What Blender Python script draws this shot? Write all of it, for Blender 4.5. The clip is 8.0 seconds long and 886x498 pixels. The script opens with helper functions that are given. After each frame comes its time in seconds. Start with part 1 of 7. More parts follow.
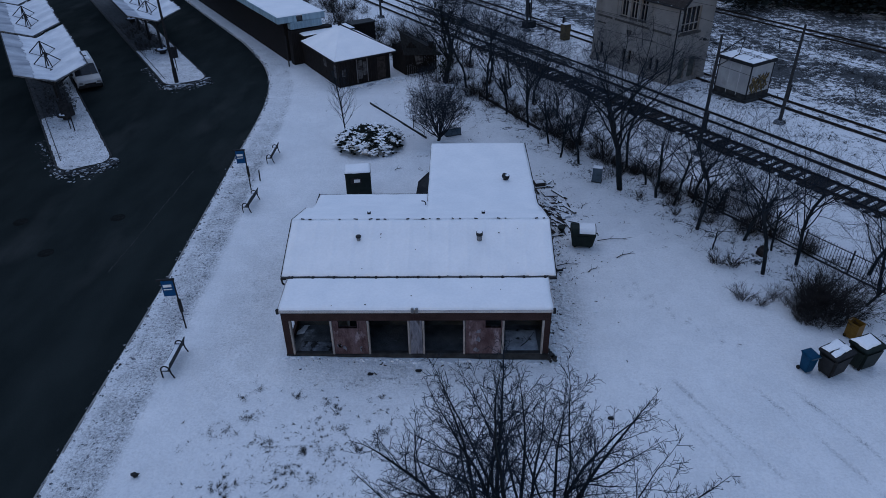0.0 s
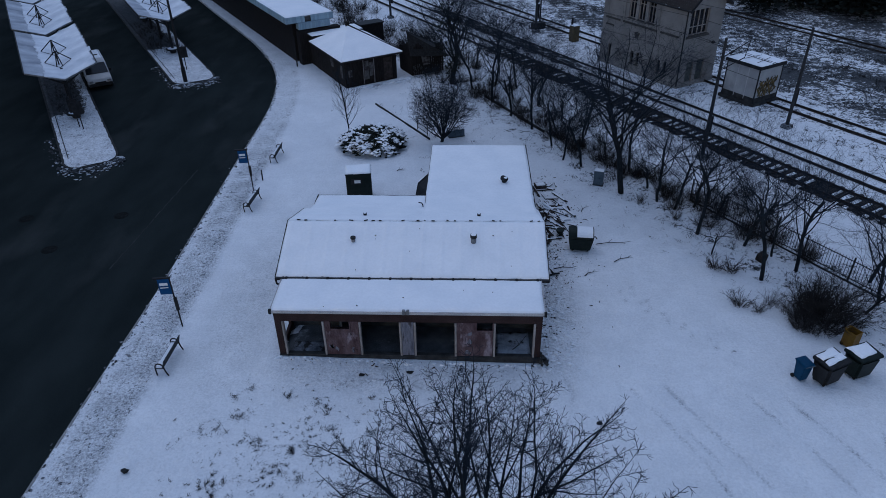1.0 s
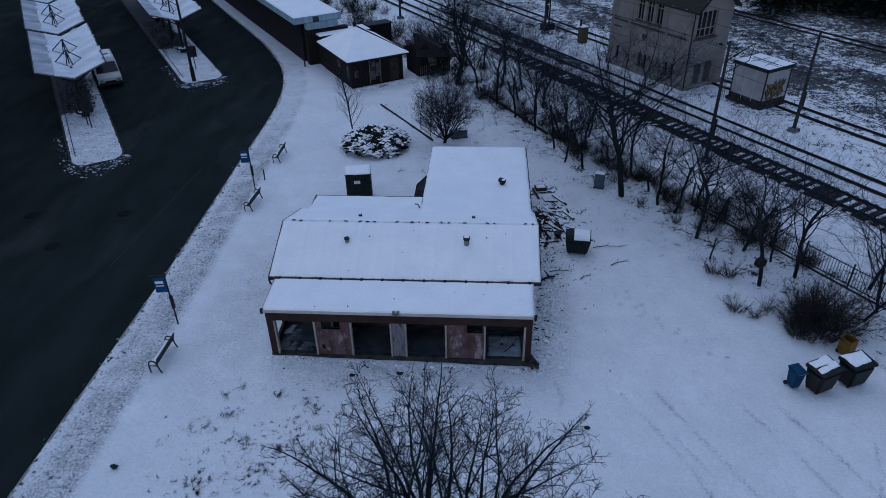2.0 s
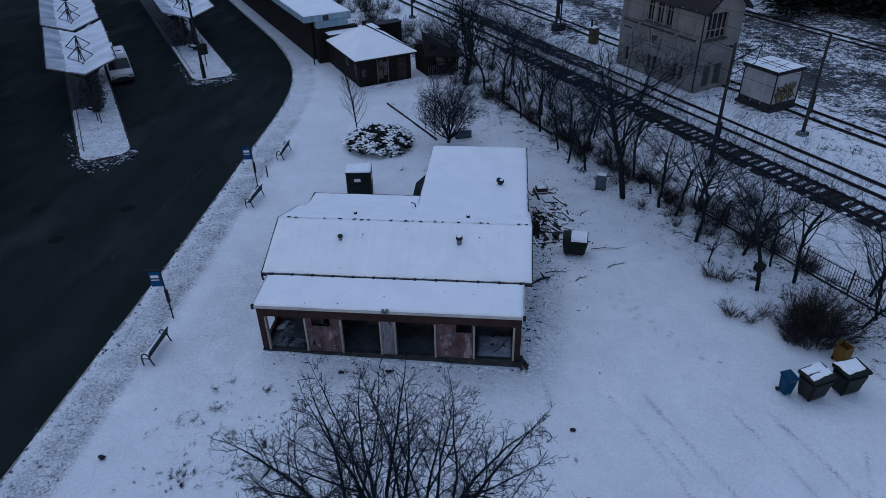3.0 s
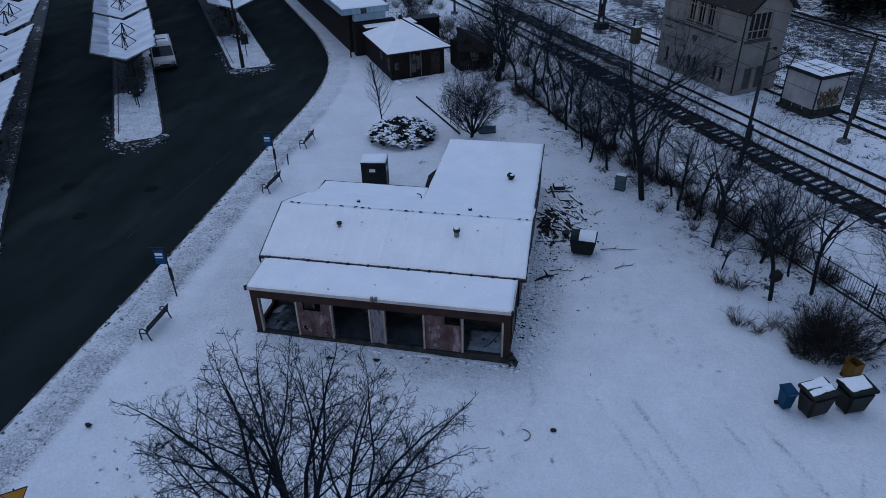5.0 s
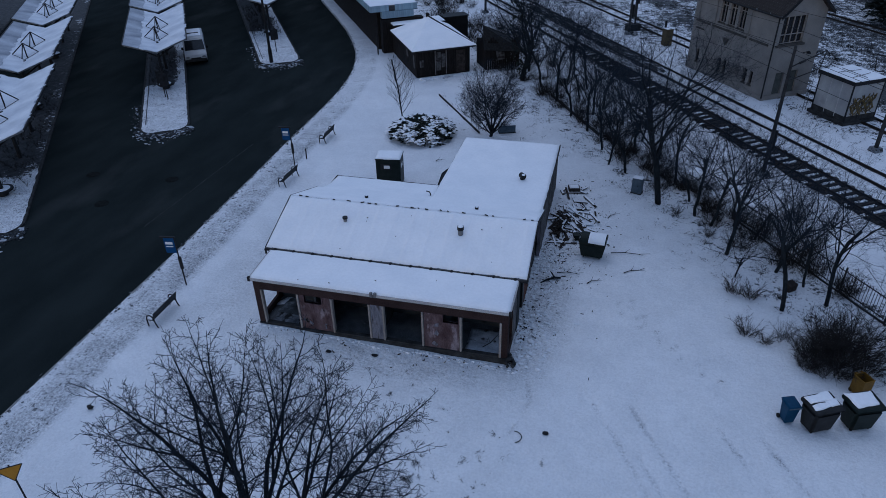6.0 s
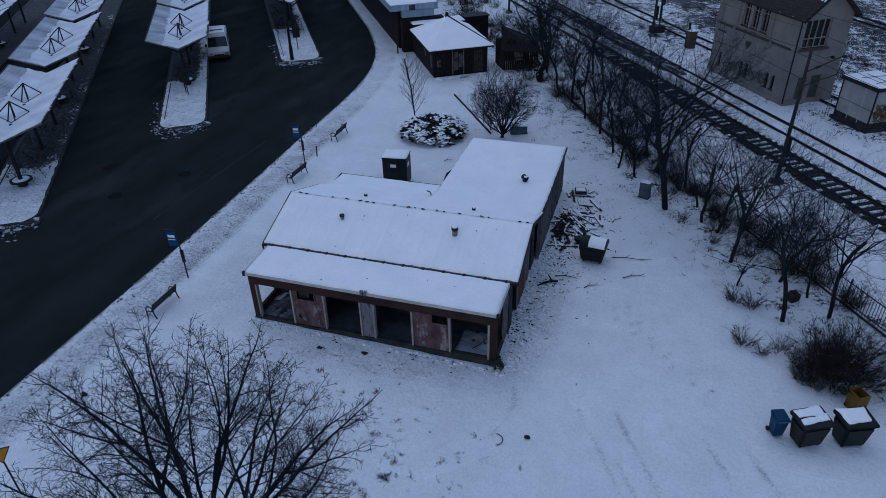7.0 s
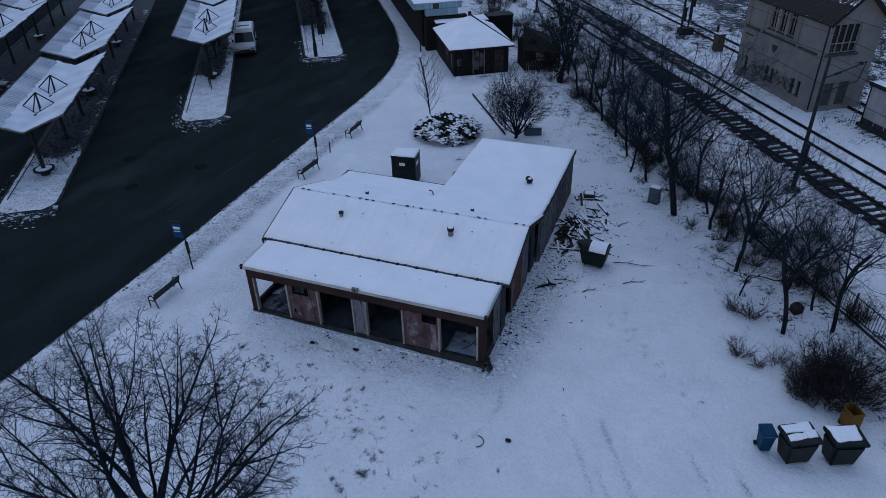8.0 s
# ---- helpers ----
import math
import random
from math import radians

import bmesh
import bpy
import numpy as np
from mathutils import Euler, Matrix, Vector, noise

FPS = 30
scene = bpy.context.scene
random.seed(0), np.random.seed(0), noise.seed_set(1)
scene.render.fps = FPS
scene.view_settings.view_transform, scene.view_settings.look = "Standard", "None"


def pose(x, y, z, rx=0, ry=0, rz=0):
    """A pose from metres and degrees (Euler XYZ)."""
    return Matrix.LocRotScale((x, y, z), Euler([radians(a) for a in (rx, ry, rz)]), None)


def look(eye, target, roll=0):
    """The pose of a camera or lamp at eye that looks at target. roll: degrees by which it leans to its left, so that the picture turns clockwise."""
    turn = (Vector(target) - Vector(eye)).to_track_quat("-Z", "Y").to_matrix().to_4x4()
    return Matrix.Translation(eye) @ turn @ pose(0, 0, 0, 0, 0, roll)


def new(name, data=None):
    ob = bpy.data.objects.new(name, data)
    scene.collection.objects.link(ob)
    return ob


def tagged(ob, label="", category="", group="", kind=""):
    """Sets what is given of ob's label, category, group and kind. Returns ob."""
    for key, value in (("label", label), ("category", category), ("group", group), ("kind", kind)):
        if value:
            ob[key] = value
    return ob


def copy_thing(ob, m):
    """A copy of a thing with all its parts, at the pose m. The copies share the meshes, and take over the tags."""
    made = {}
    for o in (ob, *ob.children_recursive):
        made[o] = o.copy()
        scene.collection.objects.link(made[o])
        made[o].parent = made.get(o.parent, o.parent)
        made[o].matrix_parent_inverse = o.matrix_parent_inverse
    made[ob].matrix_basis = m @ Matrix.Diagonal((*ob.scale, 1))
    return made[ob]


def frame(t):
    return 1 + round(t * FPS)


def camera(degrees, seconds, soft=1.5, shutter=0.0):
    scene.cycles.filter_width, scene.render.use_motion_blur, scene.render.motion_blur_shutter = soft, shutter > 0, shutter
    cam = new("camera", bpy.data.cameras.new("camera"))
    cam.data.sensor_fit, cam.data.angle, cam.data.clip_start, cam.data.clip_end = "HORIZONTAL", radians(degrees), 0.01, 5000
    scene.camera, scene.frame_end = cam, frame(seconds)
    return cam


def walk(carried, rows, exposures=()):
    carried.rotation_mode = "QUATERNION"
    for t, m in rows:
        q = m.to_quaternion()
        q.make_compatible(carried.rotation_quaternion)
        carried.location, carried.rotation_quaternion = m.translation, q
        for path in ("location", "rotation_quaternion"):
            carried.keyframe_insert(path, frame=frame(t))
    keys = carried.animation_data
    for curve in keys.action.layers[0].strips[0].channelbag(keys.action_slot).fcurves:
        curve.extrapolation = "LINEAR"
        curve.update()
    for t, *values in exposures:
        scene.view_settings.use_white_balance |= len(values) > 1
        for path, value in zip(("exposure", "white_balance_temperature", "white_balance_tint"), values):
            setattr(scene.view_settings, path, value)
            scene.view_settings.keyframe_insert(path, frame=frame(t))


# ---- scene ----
cam = camera(66.4, 8.0, 0.7)
PATH = [
    (0, (0.138, 0.247, 19.631), (0.103, 1.93, 18.552), -0.9),
    (0.5, (0.571, 0.25, 19.661), (0.516, 1.933, 18.582), -1.0),
    (1, (1.074, 0.285, 19.747), (0.995, 1.967, 18.667), -1.0),
    (1.5, (1.556, 0.319, 19.841), (1.455, 1.999, 18.761), -1.1),
    (3, (3.213, 0.409, 19.787), (3.036, 2.084, 18.708), -1.2),
    (3.5, (3.761, 0.473, 19.69), (3.558, 2.144, 18.61), -1.2),
    (4, (4.362, 0.541, 19.536), (4.131, 2.209, 18.457), -1.2),
    (4.5, (4.977, 0.648, 19.384), (4.707, 2.313, 18.309), -1.3),
    (5, (5.666, 0.792, 19.247), (5.335, 2.446, 18.172), -1.3),
    (6.5, (7.789, 1.331, 19.116), (7.313, 2.95, 18.042), -1.4),
    (7, (8.623, 1.577, 19.131), (8.102, 3.181, 18.057), -1.5),
    (7.5, (9.417, 1.838, 19.164), (8.851, 3.426, 18.087), -1.5),
    (8, (10.268, 2.151, 19.189), (9.651, 3.719, 18.112), -1.6),
]
walk(cam, [(t, look(eye, target, roll)) for t, eye, target, roll in PATH], [(0, 0.62, 5250, 14), (8, 0.62, 5250, 14)])
# ---- light ----
world = bpy.data.worlds.new("dusk_sky")
scene.world = world
world.use_nodes = True
wn, wl = world.node_tree.nodes, world.node_tree.links
sky = wn.new("ShaderNodeTexSky")
sky.sky_type = "NISHITA"
sky.sun_disc = False
sky.sun_elevation = radians(7)
sky.sun_rotation = radians(200)
sky.air_density, sky.dust_density, sky.ozone_density = 1.0, 2.0, 3.0
soften = wn.new("ShaderNodeMix")
soften.data_type = "RGBA"
soften.inputs[0].default_value = 0.55
soften.inputs[7].default_value = (2.3, 2.75, 3.5, 1)
wl.new(sky.outputs[0], soften.inputs[6])
wl.new(soften.outputs[2], wn["Background"].inputs[0])
wn["Background"].inputs[1].default_value = 0.10
sun = new("sun", bpy.data.lights.new("sun", "SUN"))
sun.data.energy, sun.data.angle, sun.data.color = 0.335, radians(70), (0.98, 0.95, 0.92)
sun.matrix_world = pose(0, 0, 60, 26, 0, 200)

# ---- frame of the tracks and bus bays: s runs away along them, n across ----
AX, NX = Vector((-0.545, 0.839)), Vector((0.839, 0.545))
AZ = math.degrees(math.atan2(NX.y, NX.x))


def sn(s, n):
    return s * AX.x + n * NX.x, s * AX.y + n * NX.y


# ---- materials ----
def mat(name, c1, c2, scale=2.0, rough=0.8, metal=0.0, bump=0.2, bscale=30.0, fine=0.25, c3=None, s3=0.6, t3=0.6, w3=0.08, snow=None, stretch=None, island=0.0, spec=0.12):
    """Two-tone noise with fine grain and relief; c3: a third colour in patches; snow: how level a face must be to carry snow."""
    m = bpy.data.materials.new(name)
    m.use_nodes = True
    nt = m.node_tree
    ns, ln = nt.nodes, nt.links
    b = ns["Principled BSDF"]
    tc = ns.new("ShaderNodeTexCoord")
    vec = tc.outputs["Object"]
    if stretch:
        mp = ns.new("ShaderNodeMapping")
        mp.inputs["Scale"].default_value = stretch
        ln.new(vec, mp.inputs[0])
        vec = mp.outputs[0]

    def noise_tex(sc, detail=5.0, src=None):
        n = ns.new("ShaderNodeTexNoise")
        n.inputs["Scale"].default_value, n.inputs["Detail"].default_value = sc, detail
        ln.new(src or vec, n.inputs["Vector"])
        return n.outputs["Fac"]

    def remap(v, lo, hi, a=0.0, z=1.0):
        r = ns.new("ShaderNodeMapRange")
        r.inputs[1].default_value, r.inputs[2].default_value, r.inputs[3].default_value, r.inputs[4].default_value = lo, hi, a, z
        ln.new(v, r.inputs[0])
        return r.outputs[0]

    def mix(f, a, c):
        x = ns.new("ShaderNodeMix")
        x.data_type = "RGBA"
        for sock, v in ((x.inputs[0], f), (x.inputs[6], a), (x.inputs[7], c)):
            if isinstance(v, (tuple, list)):
                sock.default_value = (*v, 1)
            elif isinstance(v, float):
                sock.default_value = v
            else:
                ln.new(v, sock)
        return x.outputs[2]

    col = mix(remap(noise_tex(scale), 0.32, 0.68), c1, c2)
    if c3:
        col = mix(remap(noise_tex(s3, 7), t3, t3 + w3), col, c3)
    g = remap(noise_tex(bscale, 4), 0.3, 0.7, 1.0 - fine, 1.0 + fine)
    mul = ns.new("ShaderNodeVectorMath")
    mul.operation = "SCALE"
    ln.new(col, mul.inputs[0])
    ln.new(g, mul.inputs["Scale"])
    col = mul.outputs[0]
    if island:
        gi = ns.new("ShaderNodeNewGeometry")
        oi = ns.new("ShaderNodeObjectInfo")
        add = ns.new("ShaderNodeMath")
        add.operation = "ADD"
        ln.new(gi.outputs["Random Per Island"], add.inputs[0])
        ln.new(oi.outputs["Random"], add.inputs[1])
        mu2 = ns.new("ShaderNodeVectorMath")
        mu2.operation = "SCALE"
        ln.new(col, mu2.inputs[0])
        ln.new(remap(add.outputs[0], 0, 2, 1 - island, 1 + island), mu2.inputs["Scale"])
        col = mu2.outputs[0]
    if snow is not None:
        ge = ns.new("ShaderNodeNewGeometry")
        sep = ns.new("ShaderNodeSeparateXYZ")
        ln.new(ge.outputs["Normal"], sep.inputs[0])
        ad = ns.new("ShaderNodeMath")
        ad.operation = "ADD"
        ln.new(sep.outputs[2], ad.inputs[0])
        ln.new(remap(noise_tex(3.0), 0.3, 0.7, -0.25, 0.25), ad.inputs[1])
        col = mix(remap(ad.outputs[0], snow - 0.05, snow + 0.05), col, (0.80, 0.82, 0.86))
    ln.new(col, b.inputs["Base Color"])
    b.inputs["Roughness"].default_value, b.inputs["Metallic"].default_value = rough, metal
    b.inputs["Specular IOR Level"].default_value = spec
    if bump:
        bp = ns.new("ShaderNodeBump")
        bp.inputs["Strength"].default_value, bp.inputs["Distance"].default_value = bump, 0.05
        ln.new(noise_tex(bscale * 0.6, 6), bp.inputs["Height"])
        ln.new(bp.outputs[0], b.inputs["Normal"])
    return m


M_SNOW = mat("fresh_snow", (0.78, 0.80, 0.83), (0.85, 0.86, 0.88), 0.8, 0.75, bump=0.12, bscale=9, fine=0.03)
M_SNOWTHIN = mat("thin_snow", (0.66, 0.69, 0.73), (0.80, 0.82, 0.85), 1.6, 0.75, bump=0.25, bscale=14, fine=0.06, c3=(0.34, 0.36, 0.40), s3=0.5, t3=0.62)
M_SNOWDIRTY = mat("dirty_snow", (0.07, 0.077, 0.09), (0.28, 0.295, 0.32), 3.0, 0.8, bump=0.5, bscale=12, fine=0.15, c3=(0.03, 0.03, 0.03), s3=3.5, t3=0.50, w3=0.08)
M_SNOWGREY = mat("grey_slush_snow", (0.22, 0.24, 0.265), (0.44, 0.465, 0.50), 2.2, 0.8, bump=0.4, bscale=14, fine=0.15, c3=(0.05, 0.05, 0.052), s3=2.5, t3=0.60)
M_LINE = mat("worn_line_paint", (0.0215, 0.0245, 0.0240), (0.042, 0.046, 0.0465), 1.3, 0.9, bump=0.1, fine=0.4, spec=0.0)
M_IRON = mat("cast_iron", (0.009, 0.0105, 0.0105), (0.017, 0.019, 0.019), 5.0, 0.9, bump=0.3, fine=0.3, spec=0.0)
M_SLUSHWET = mat("wet_dark_slush", (0.012, 0.014, 0.016), (0.045, 0.050, 0.056), 4.0, 0.75, bump=0.5, bscale=14, fine=0.3, c3=(0.30, 0.32, 0.35), s3=3.0, t3=0.64, w3=0.05)
M_ASPHALT = mat("wet_asphalt", (0.0138, 0.0180, 0.0184), (0.0215, 0.0270, 0.0272), 0.5, 0.9, bump=0.15, bscale=40, fine=0.16, c3=(0.034, 0.0385, 0.0385), s3=0.35, t3=0.56, w3=0.22, spec=0.0, stretch=(1.0, 0.4, 1.0))
M_BALLAST = mat("dark_ballast", (0.020, 0.019, 0.018), (0.055, 0.052, 0.05), 6, 0.95, bump=0.9, bscale=22, fine=0.5)
M_BALLASTSNOW = mat("snow_dusted_ballast", (0.022, 0.022, 0.023), (0.065, 0.066, 0.068), 5, 0.95, bump=0.9, bscale=18, fine=0.4, c3=(0.42, 0.44, 0.47), s3=1.1, t3=0.52, w3=0.08, stretch=(2.2, 0.9, 1))
M_SLEEPER = mat("old_sleeper", (0.024, 0.023, 0.022), (0.052, 0.048, 0.045), 3, 0.9, bump=0.4, bscale=25, island=0.3)
M_RAIL = mat("rusty_rail", (0.024, 0.019, 0.017), (0.05, 0.041, 0.036), 4, 0.55, metal=0.5, bump=0.1)
M_KERB = mat("kerb_concrete", (0.20, 0.20, 0.20), (0.32, 0.32, 0.31), 3, 0.9, bump=0.3, c3=(0.75, 0.77, 0.80), s3=1.2, t3=0.5)
M_RED = mat("flaking_red_plaster", (0.024, 0.0142, 0.0135), (0.041, 0.026, 0.0245), 1.6, 0.85, bump=0.3, bscale=18, fine=0.25, c3=(0.05, 0.035, 0.032), s3=0.9, t3=0.60, w3=0.12)
M_PINK = mat("bleached_plaster", (0.055, 0.032, 0.033), (0.120, 0.085, 0.089), 1.8, 0.88, bump=0.35, bscale=16, fine=0.25, c3=(0.24, 0.20, 0.215), s3=1.3, t3=0.57, w3=0.1, stretch=(1.6, 1, 0.7))
M_GREYPLASTER = mat("grey_plaster", (0.085, 0.086, 0.105), (0.22, 0.22, 0.25), 1.6, 0.9, bump=0.3, bscale=16, fine=0.25, c3=(0.055, 0.05, 0.055), s3=1.6, t3=0.54, w3=0.12, stretch=(3.0, 3.0, 0.7))
M_JAMB = mat("worn_white_timber", (0.19, 0.17, 0.155), (0.32, 0.295, 0.27), 4, 0.8, bump=0.2, fine=0.25, stretch=(1, 1, 0.2))
M_PLINTH = mat("damp_concrete", (0.020, 0.0205, 0.021), (0.050, 0.051, 0.051), 2.5, 0.9, bump=0.3, fine=0.3)
M_FASCIA = mat("grey_metal_fascia", (0.34, 0.33, 0.33), (0.45, 0.44, 0.43), 1.3, 0.6, bump=0.1, c3=(0.16, 0.11, 0.09), s3=0.9, t3=0.66)
# Shade inside the open stalls is put into this dark wall colour.
M_INNER = mat("shade_dark_inner_wall", (0.022, 0.024, 0.026), (0.055, 0.06, 0.062), 1.4, 0.9, bump=0.3, fine=0.25)
M_LINO = mat("littered_floor", (0.05, 0.055, 0.06), (0.12, 0.13, 0.14), 1.5, 0.8, bump=0.4, fine=0.3, c3=(0.65, 0.68, 0.72), s3=0.7, t3=0.60, w3=0.15)
M_DARKMETAL = mat("dark_painted_metal", (0.012, 0.0125, 0.014), (0.026, 0.027, 0.029), 4, 0.6, bump=0.08)
M_BOARD = mat("weathered_boards", (0.060, 0.056, 0.055), (0.17, 0.165, 0.165), 3, 0.9, bump=0.4, fine=0.35, stretch=(6, 6, 0.8), island=0.5, c3=(0.022, 0.021, 0.021), s3=1.1, t3=0.56, w3=0.14)
M_BROWNBOARD = mat("brown_boards", (0.075, 0.035, 0.026), (0.13, 0.062, 0.046), 3, 0.85, bump=0.3, fine=0.3, stretch=(6, 6, 0.8), island=0.3)
M_DARKTIMBER = mat("charred_timber", (0.022, 0.019, 0.018), (0.06, 0.05, 0.045), 4, 0.9, bump=0.3, fine=0.3, island=0.5)
M_ROOFSHEET = mat("roof_sheet", (0.10, 0.10, 0.105), (0.16, 0.16, 0.165), 2, 0.6, metal=0.2, bump=0.1)
M_PIPE = mat("zinc_pipe", (0.13, 0.135, 0.14), (0.22, 0.225, 0.23), 5, 0.5, metal=0.6, bump=0.05)
# The blue cast of the dusk light is put into bark and twig colours.
M_BARK = mat("wet_bark_dusk_blue", (0.0075, 0.0102, 0.0140), (0.0185, 0.0235, 0.0280), 6, 0.9, bump=0.4, bscale=18, fine=0.3, stretch=(1, 1, 0.3))
M_TWIG = mat("bare_twigs_dusk_blue", (0.0080, 0.0122, 0.0200), (0.0180, 0.0250, 0.0370), 2, 0.9, bump=0.0, fine=0.2)
M_SCRUB = mat("dry_scrub", (0.0175, 0.0170, 0.0178), (0.041, 0.0390, 0.0385), 2, 0.9, bump=0.0, fine=0.25, island=0.4)
M_GRASS = mat("dead_grass", (0.017, 0.0195, 0.023), (0.042, 0.044, 0.047), 1.5, 0.9, bump=0.0, fine=0.2, island=0.5)
M_NEEDLE = mat("dark_conifer", (0.008, 0.0115, 0.0108), (0.020, 0.026, 0.022), 2, 0.85, bump=0.0, fine=0.3, island=0.4)
M_STONE = mat("pale_render", (0.175, 0.165, 0.153), (0.24, 0.226, 0.208), 0.8, 0.9, bump=0.2, bscale=20, fine=0.12, c3=(0.14, 0.13, 0.12), s3=0.5, t3=0.60, w3=0.2)
# Band colour is darkened to hold the shadow line of the projecting courses.
M_STONEBAND = mat("shadow_dark_band", (0.045, 0.042, 0.04), (0.085, 0.08, 0.073), 2, 0.9, bump=0.2, fine=0.2)
M_TILE = mat("dark_roof_tiles", (0.026, 0.023, 0.022), (0.055, 0.047, 0.043), 3, 0.85, bump=0.3, island=0.3, snow=0.90)
M_WHITE = mat("white_paint", (0.62, 0.62, 0.61), (0.74, 0.74, 0.73), 3, 0.5, bump=0.05, fine=0.08)
M_SHED = mat("white_sheet_wall", (0.26, 0.26, 0.26), (0.38, 0.38, 0.37), 0.9, 0.7, bump=0.1, fine=0.1, c3=(0.20, 0.20, 0.20), s3=0.7, t3=0.64, w3=0.2)
M_PAINTMARK = mat("spray_paint_mark", (0.06, 0.047, 0.022), (0.18, 0.135, 0.055), 3, 0.7, bump=0.0, fine=0.3)
M_SPRAYDARK = mat("spray_paint_dark", (0.035, 0.035, 0.037), (0.08, 0.079, 0.08), 3, 0.7, bump=0.0)
M_BLUE = mat("blue_plastic", (0.005, 0.034, 0.078), (0.008, 0.050, 0.105), 3, 0.5, bump=0.05, fine=0.15)
M_SIGNBLUE = mat("blue_sign_enamel", (0.007, 0.045, 0.13), (0.011, 0.062, 0.165), 3, 0.4, bump=0.02, fine=0.1)
M_BIN = mat("dark_grey_plastic", (0.014, 0.015, 0.016), (0.027, 0.028, 0.03), 3, 0.6, bump=0.1, fine=0.2, c3=(0.05, 0.053, 0.055), s3=1.5, t3=0.66)
M_BINGREEN = mat("dark_green_metal", (0.007, 0.012, 0.011), (0.014, 0.021, 0.019), 3, 0.5, bump=0.1, fine=0.2)
# Yellow lowered in colour for the bush shadow over the bin.
M_YELLOW = mat("shaded_yellow_plastic", (0.15, 0.078, 0.012), (0.21, 0.11, 0.016), 3, 0.5, bump=0.05, fine=0.15)
M_AMBER = mat("yellow_sign_face", (0.34, 0.16, 0.012), (0.42, 0.20, 0.018), 3, 0.5, bump=0.0, fine=0.08)
M_RUBBER = mat("black_rubber", (0.012, 0.012, 0.012), (0.024, 0.024, 0.024), 5, 0.85, bump=0.1)
M_GLASSDARK = mat("dark_window_glass", (0.008, 0.009, 0.011), (0.014, 0.016, 0.019), 1, 0.12, bump=0.0, fine=0.0, spec=0.5)
M_VAN = mat("van_white", (0.30, 0.31, 0.32), (0.38, 0.39, 0.40), 1.5, 0.35, bump=0.02, fine=0.05, spec=0.5)
M_CANOPY = mat("frosted_canopy_sheet", (0.22, 0.24, 0.275), (0.50, 0.525, 0.57), 0.5, 0.7, bump=0.1, bscale=12, fine=0.08)
M_CANOPYSNOW = mat("thin_canopy_snow", (0.50, 0.53, 0.58), (0.70, 0.725, 0.765), 0.7, 0.75, bump=0.15, bscale=12, fine=0.05)
M_BLUECLAD = mat("pale_blue_cladding", (0.22, 0.31, 0.38), (0.30, 0.40, 0.47), 1.2, 0.6, bump=0.1, fine=0.12, island=0.35)
M_HUT = mat("dark_timber_wall", (0.008, 0.0075, 0.0075), (0.019, 0.0165, 0.016), 2.5, 0.85, bump=0.3, fine=0.3, stretch=(5, 5, 0.8), island=0.3)
M_PAPER = mat("torn_poster", (0.05, 0.05, 0.052), (0.115, 0.112, 0.11), 4, 0.8, bump=0.1, fine=0.3, c3=(0.03, 0.027, 0.027), s3=3.5, t3=0.50)
M_BOXGREY = mat("grey_cabinet_paint", (0.055, 0.08, 0.105), (0.095, 0.125, 0.155), 3, 0.6, bump=0.1, fine=0.15)
M_DOOR = mat("grey_green_door", (0.05, 0.056, 0.052), (0.085, 0.092, 0.086), 3, 0.7, bump=0.1, fine=0.2)
M_MAST = mat("mast_concrete", (0.022, 0.023, 0.025), (0.045, 0.046, 0.048), 3, 0.85, bump=0.2, fine=0.25)
M_BENCH = mat("bench_slat_wood", (0.022, 0.024, 0.027), (0.05, 0.053, 0.057), 4, 0.7, bump=0.15, fine=0.25, stretch=(1, 0.2, 1))


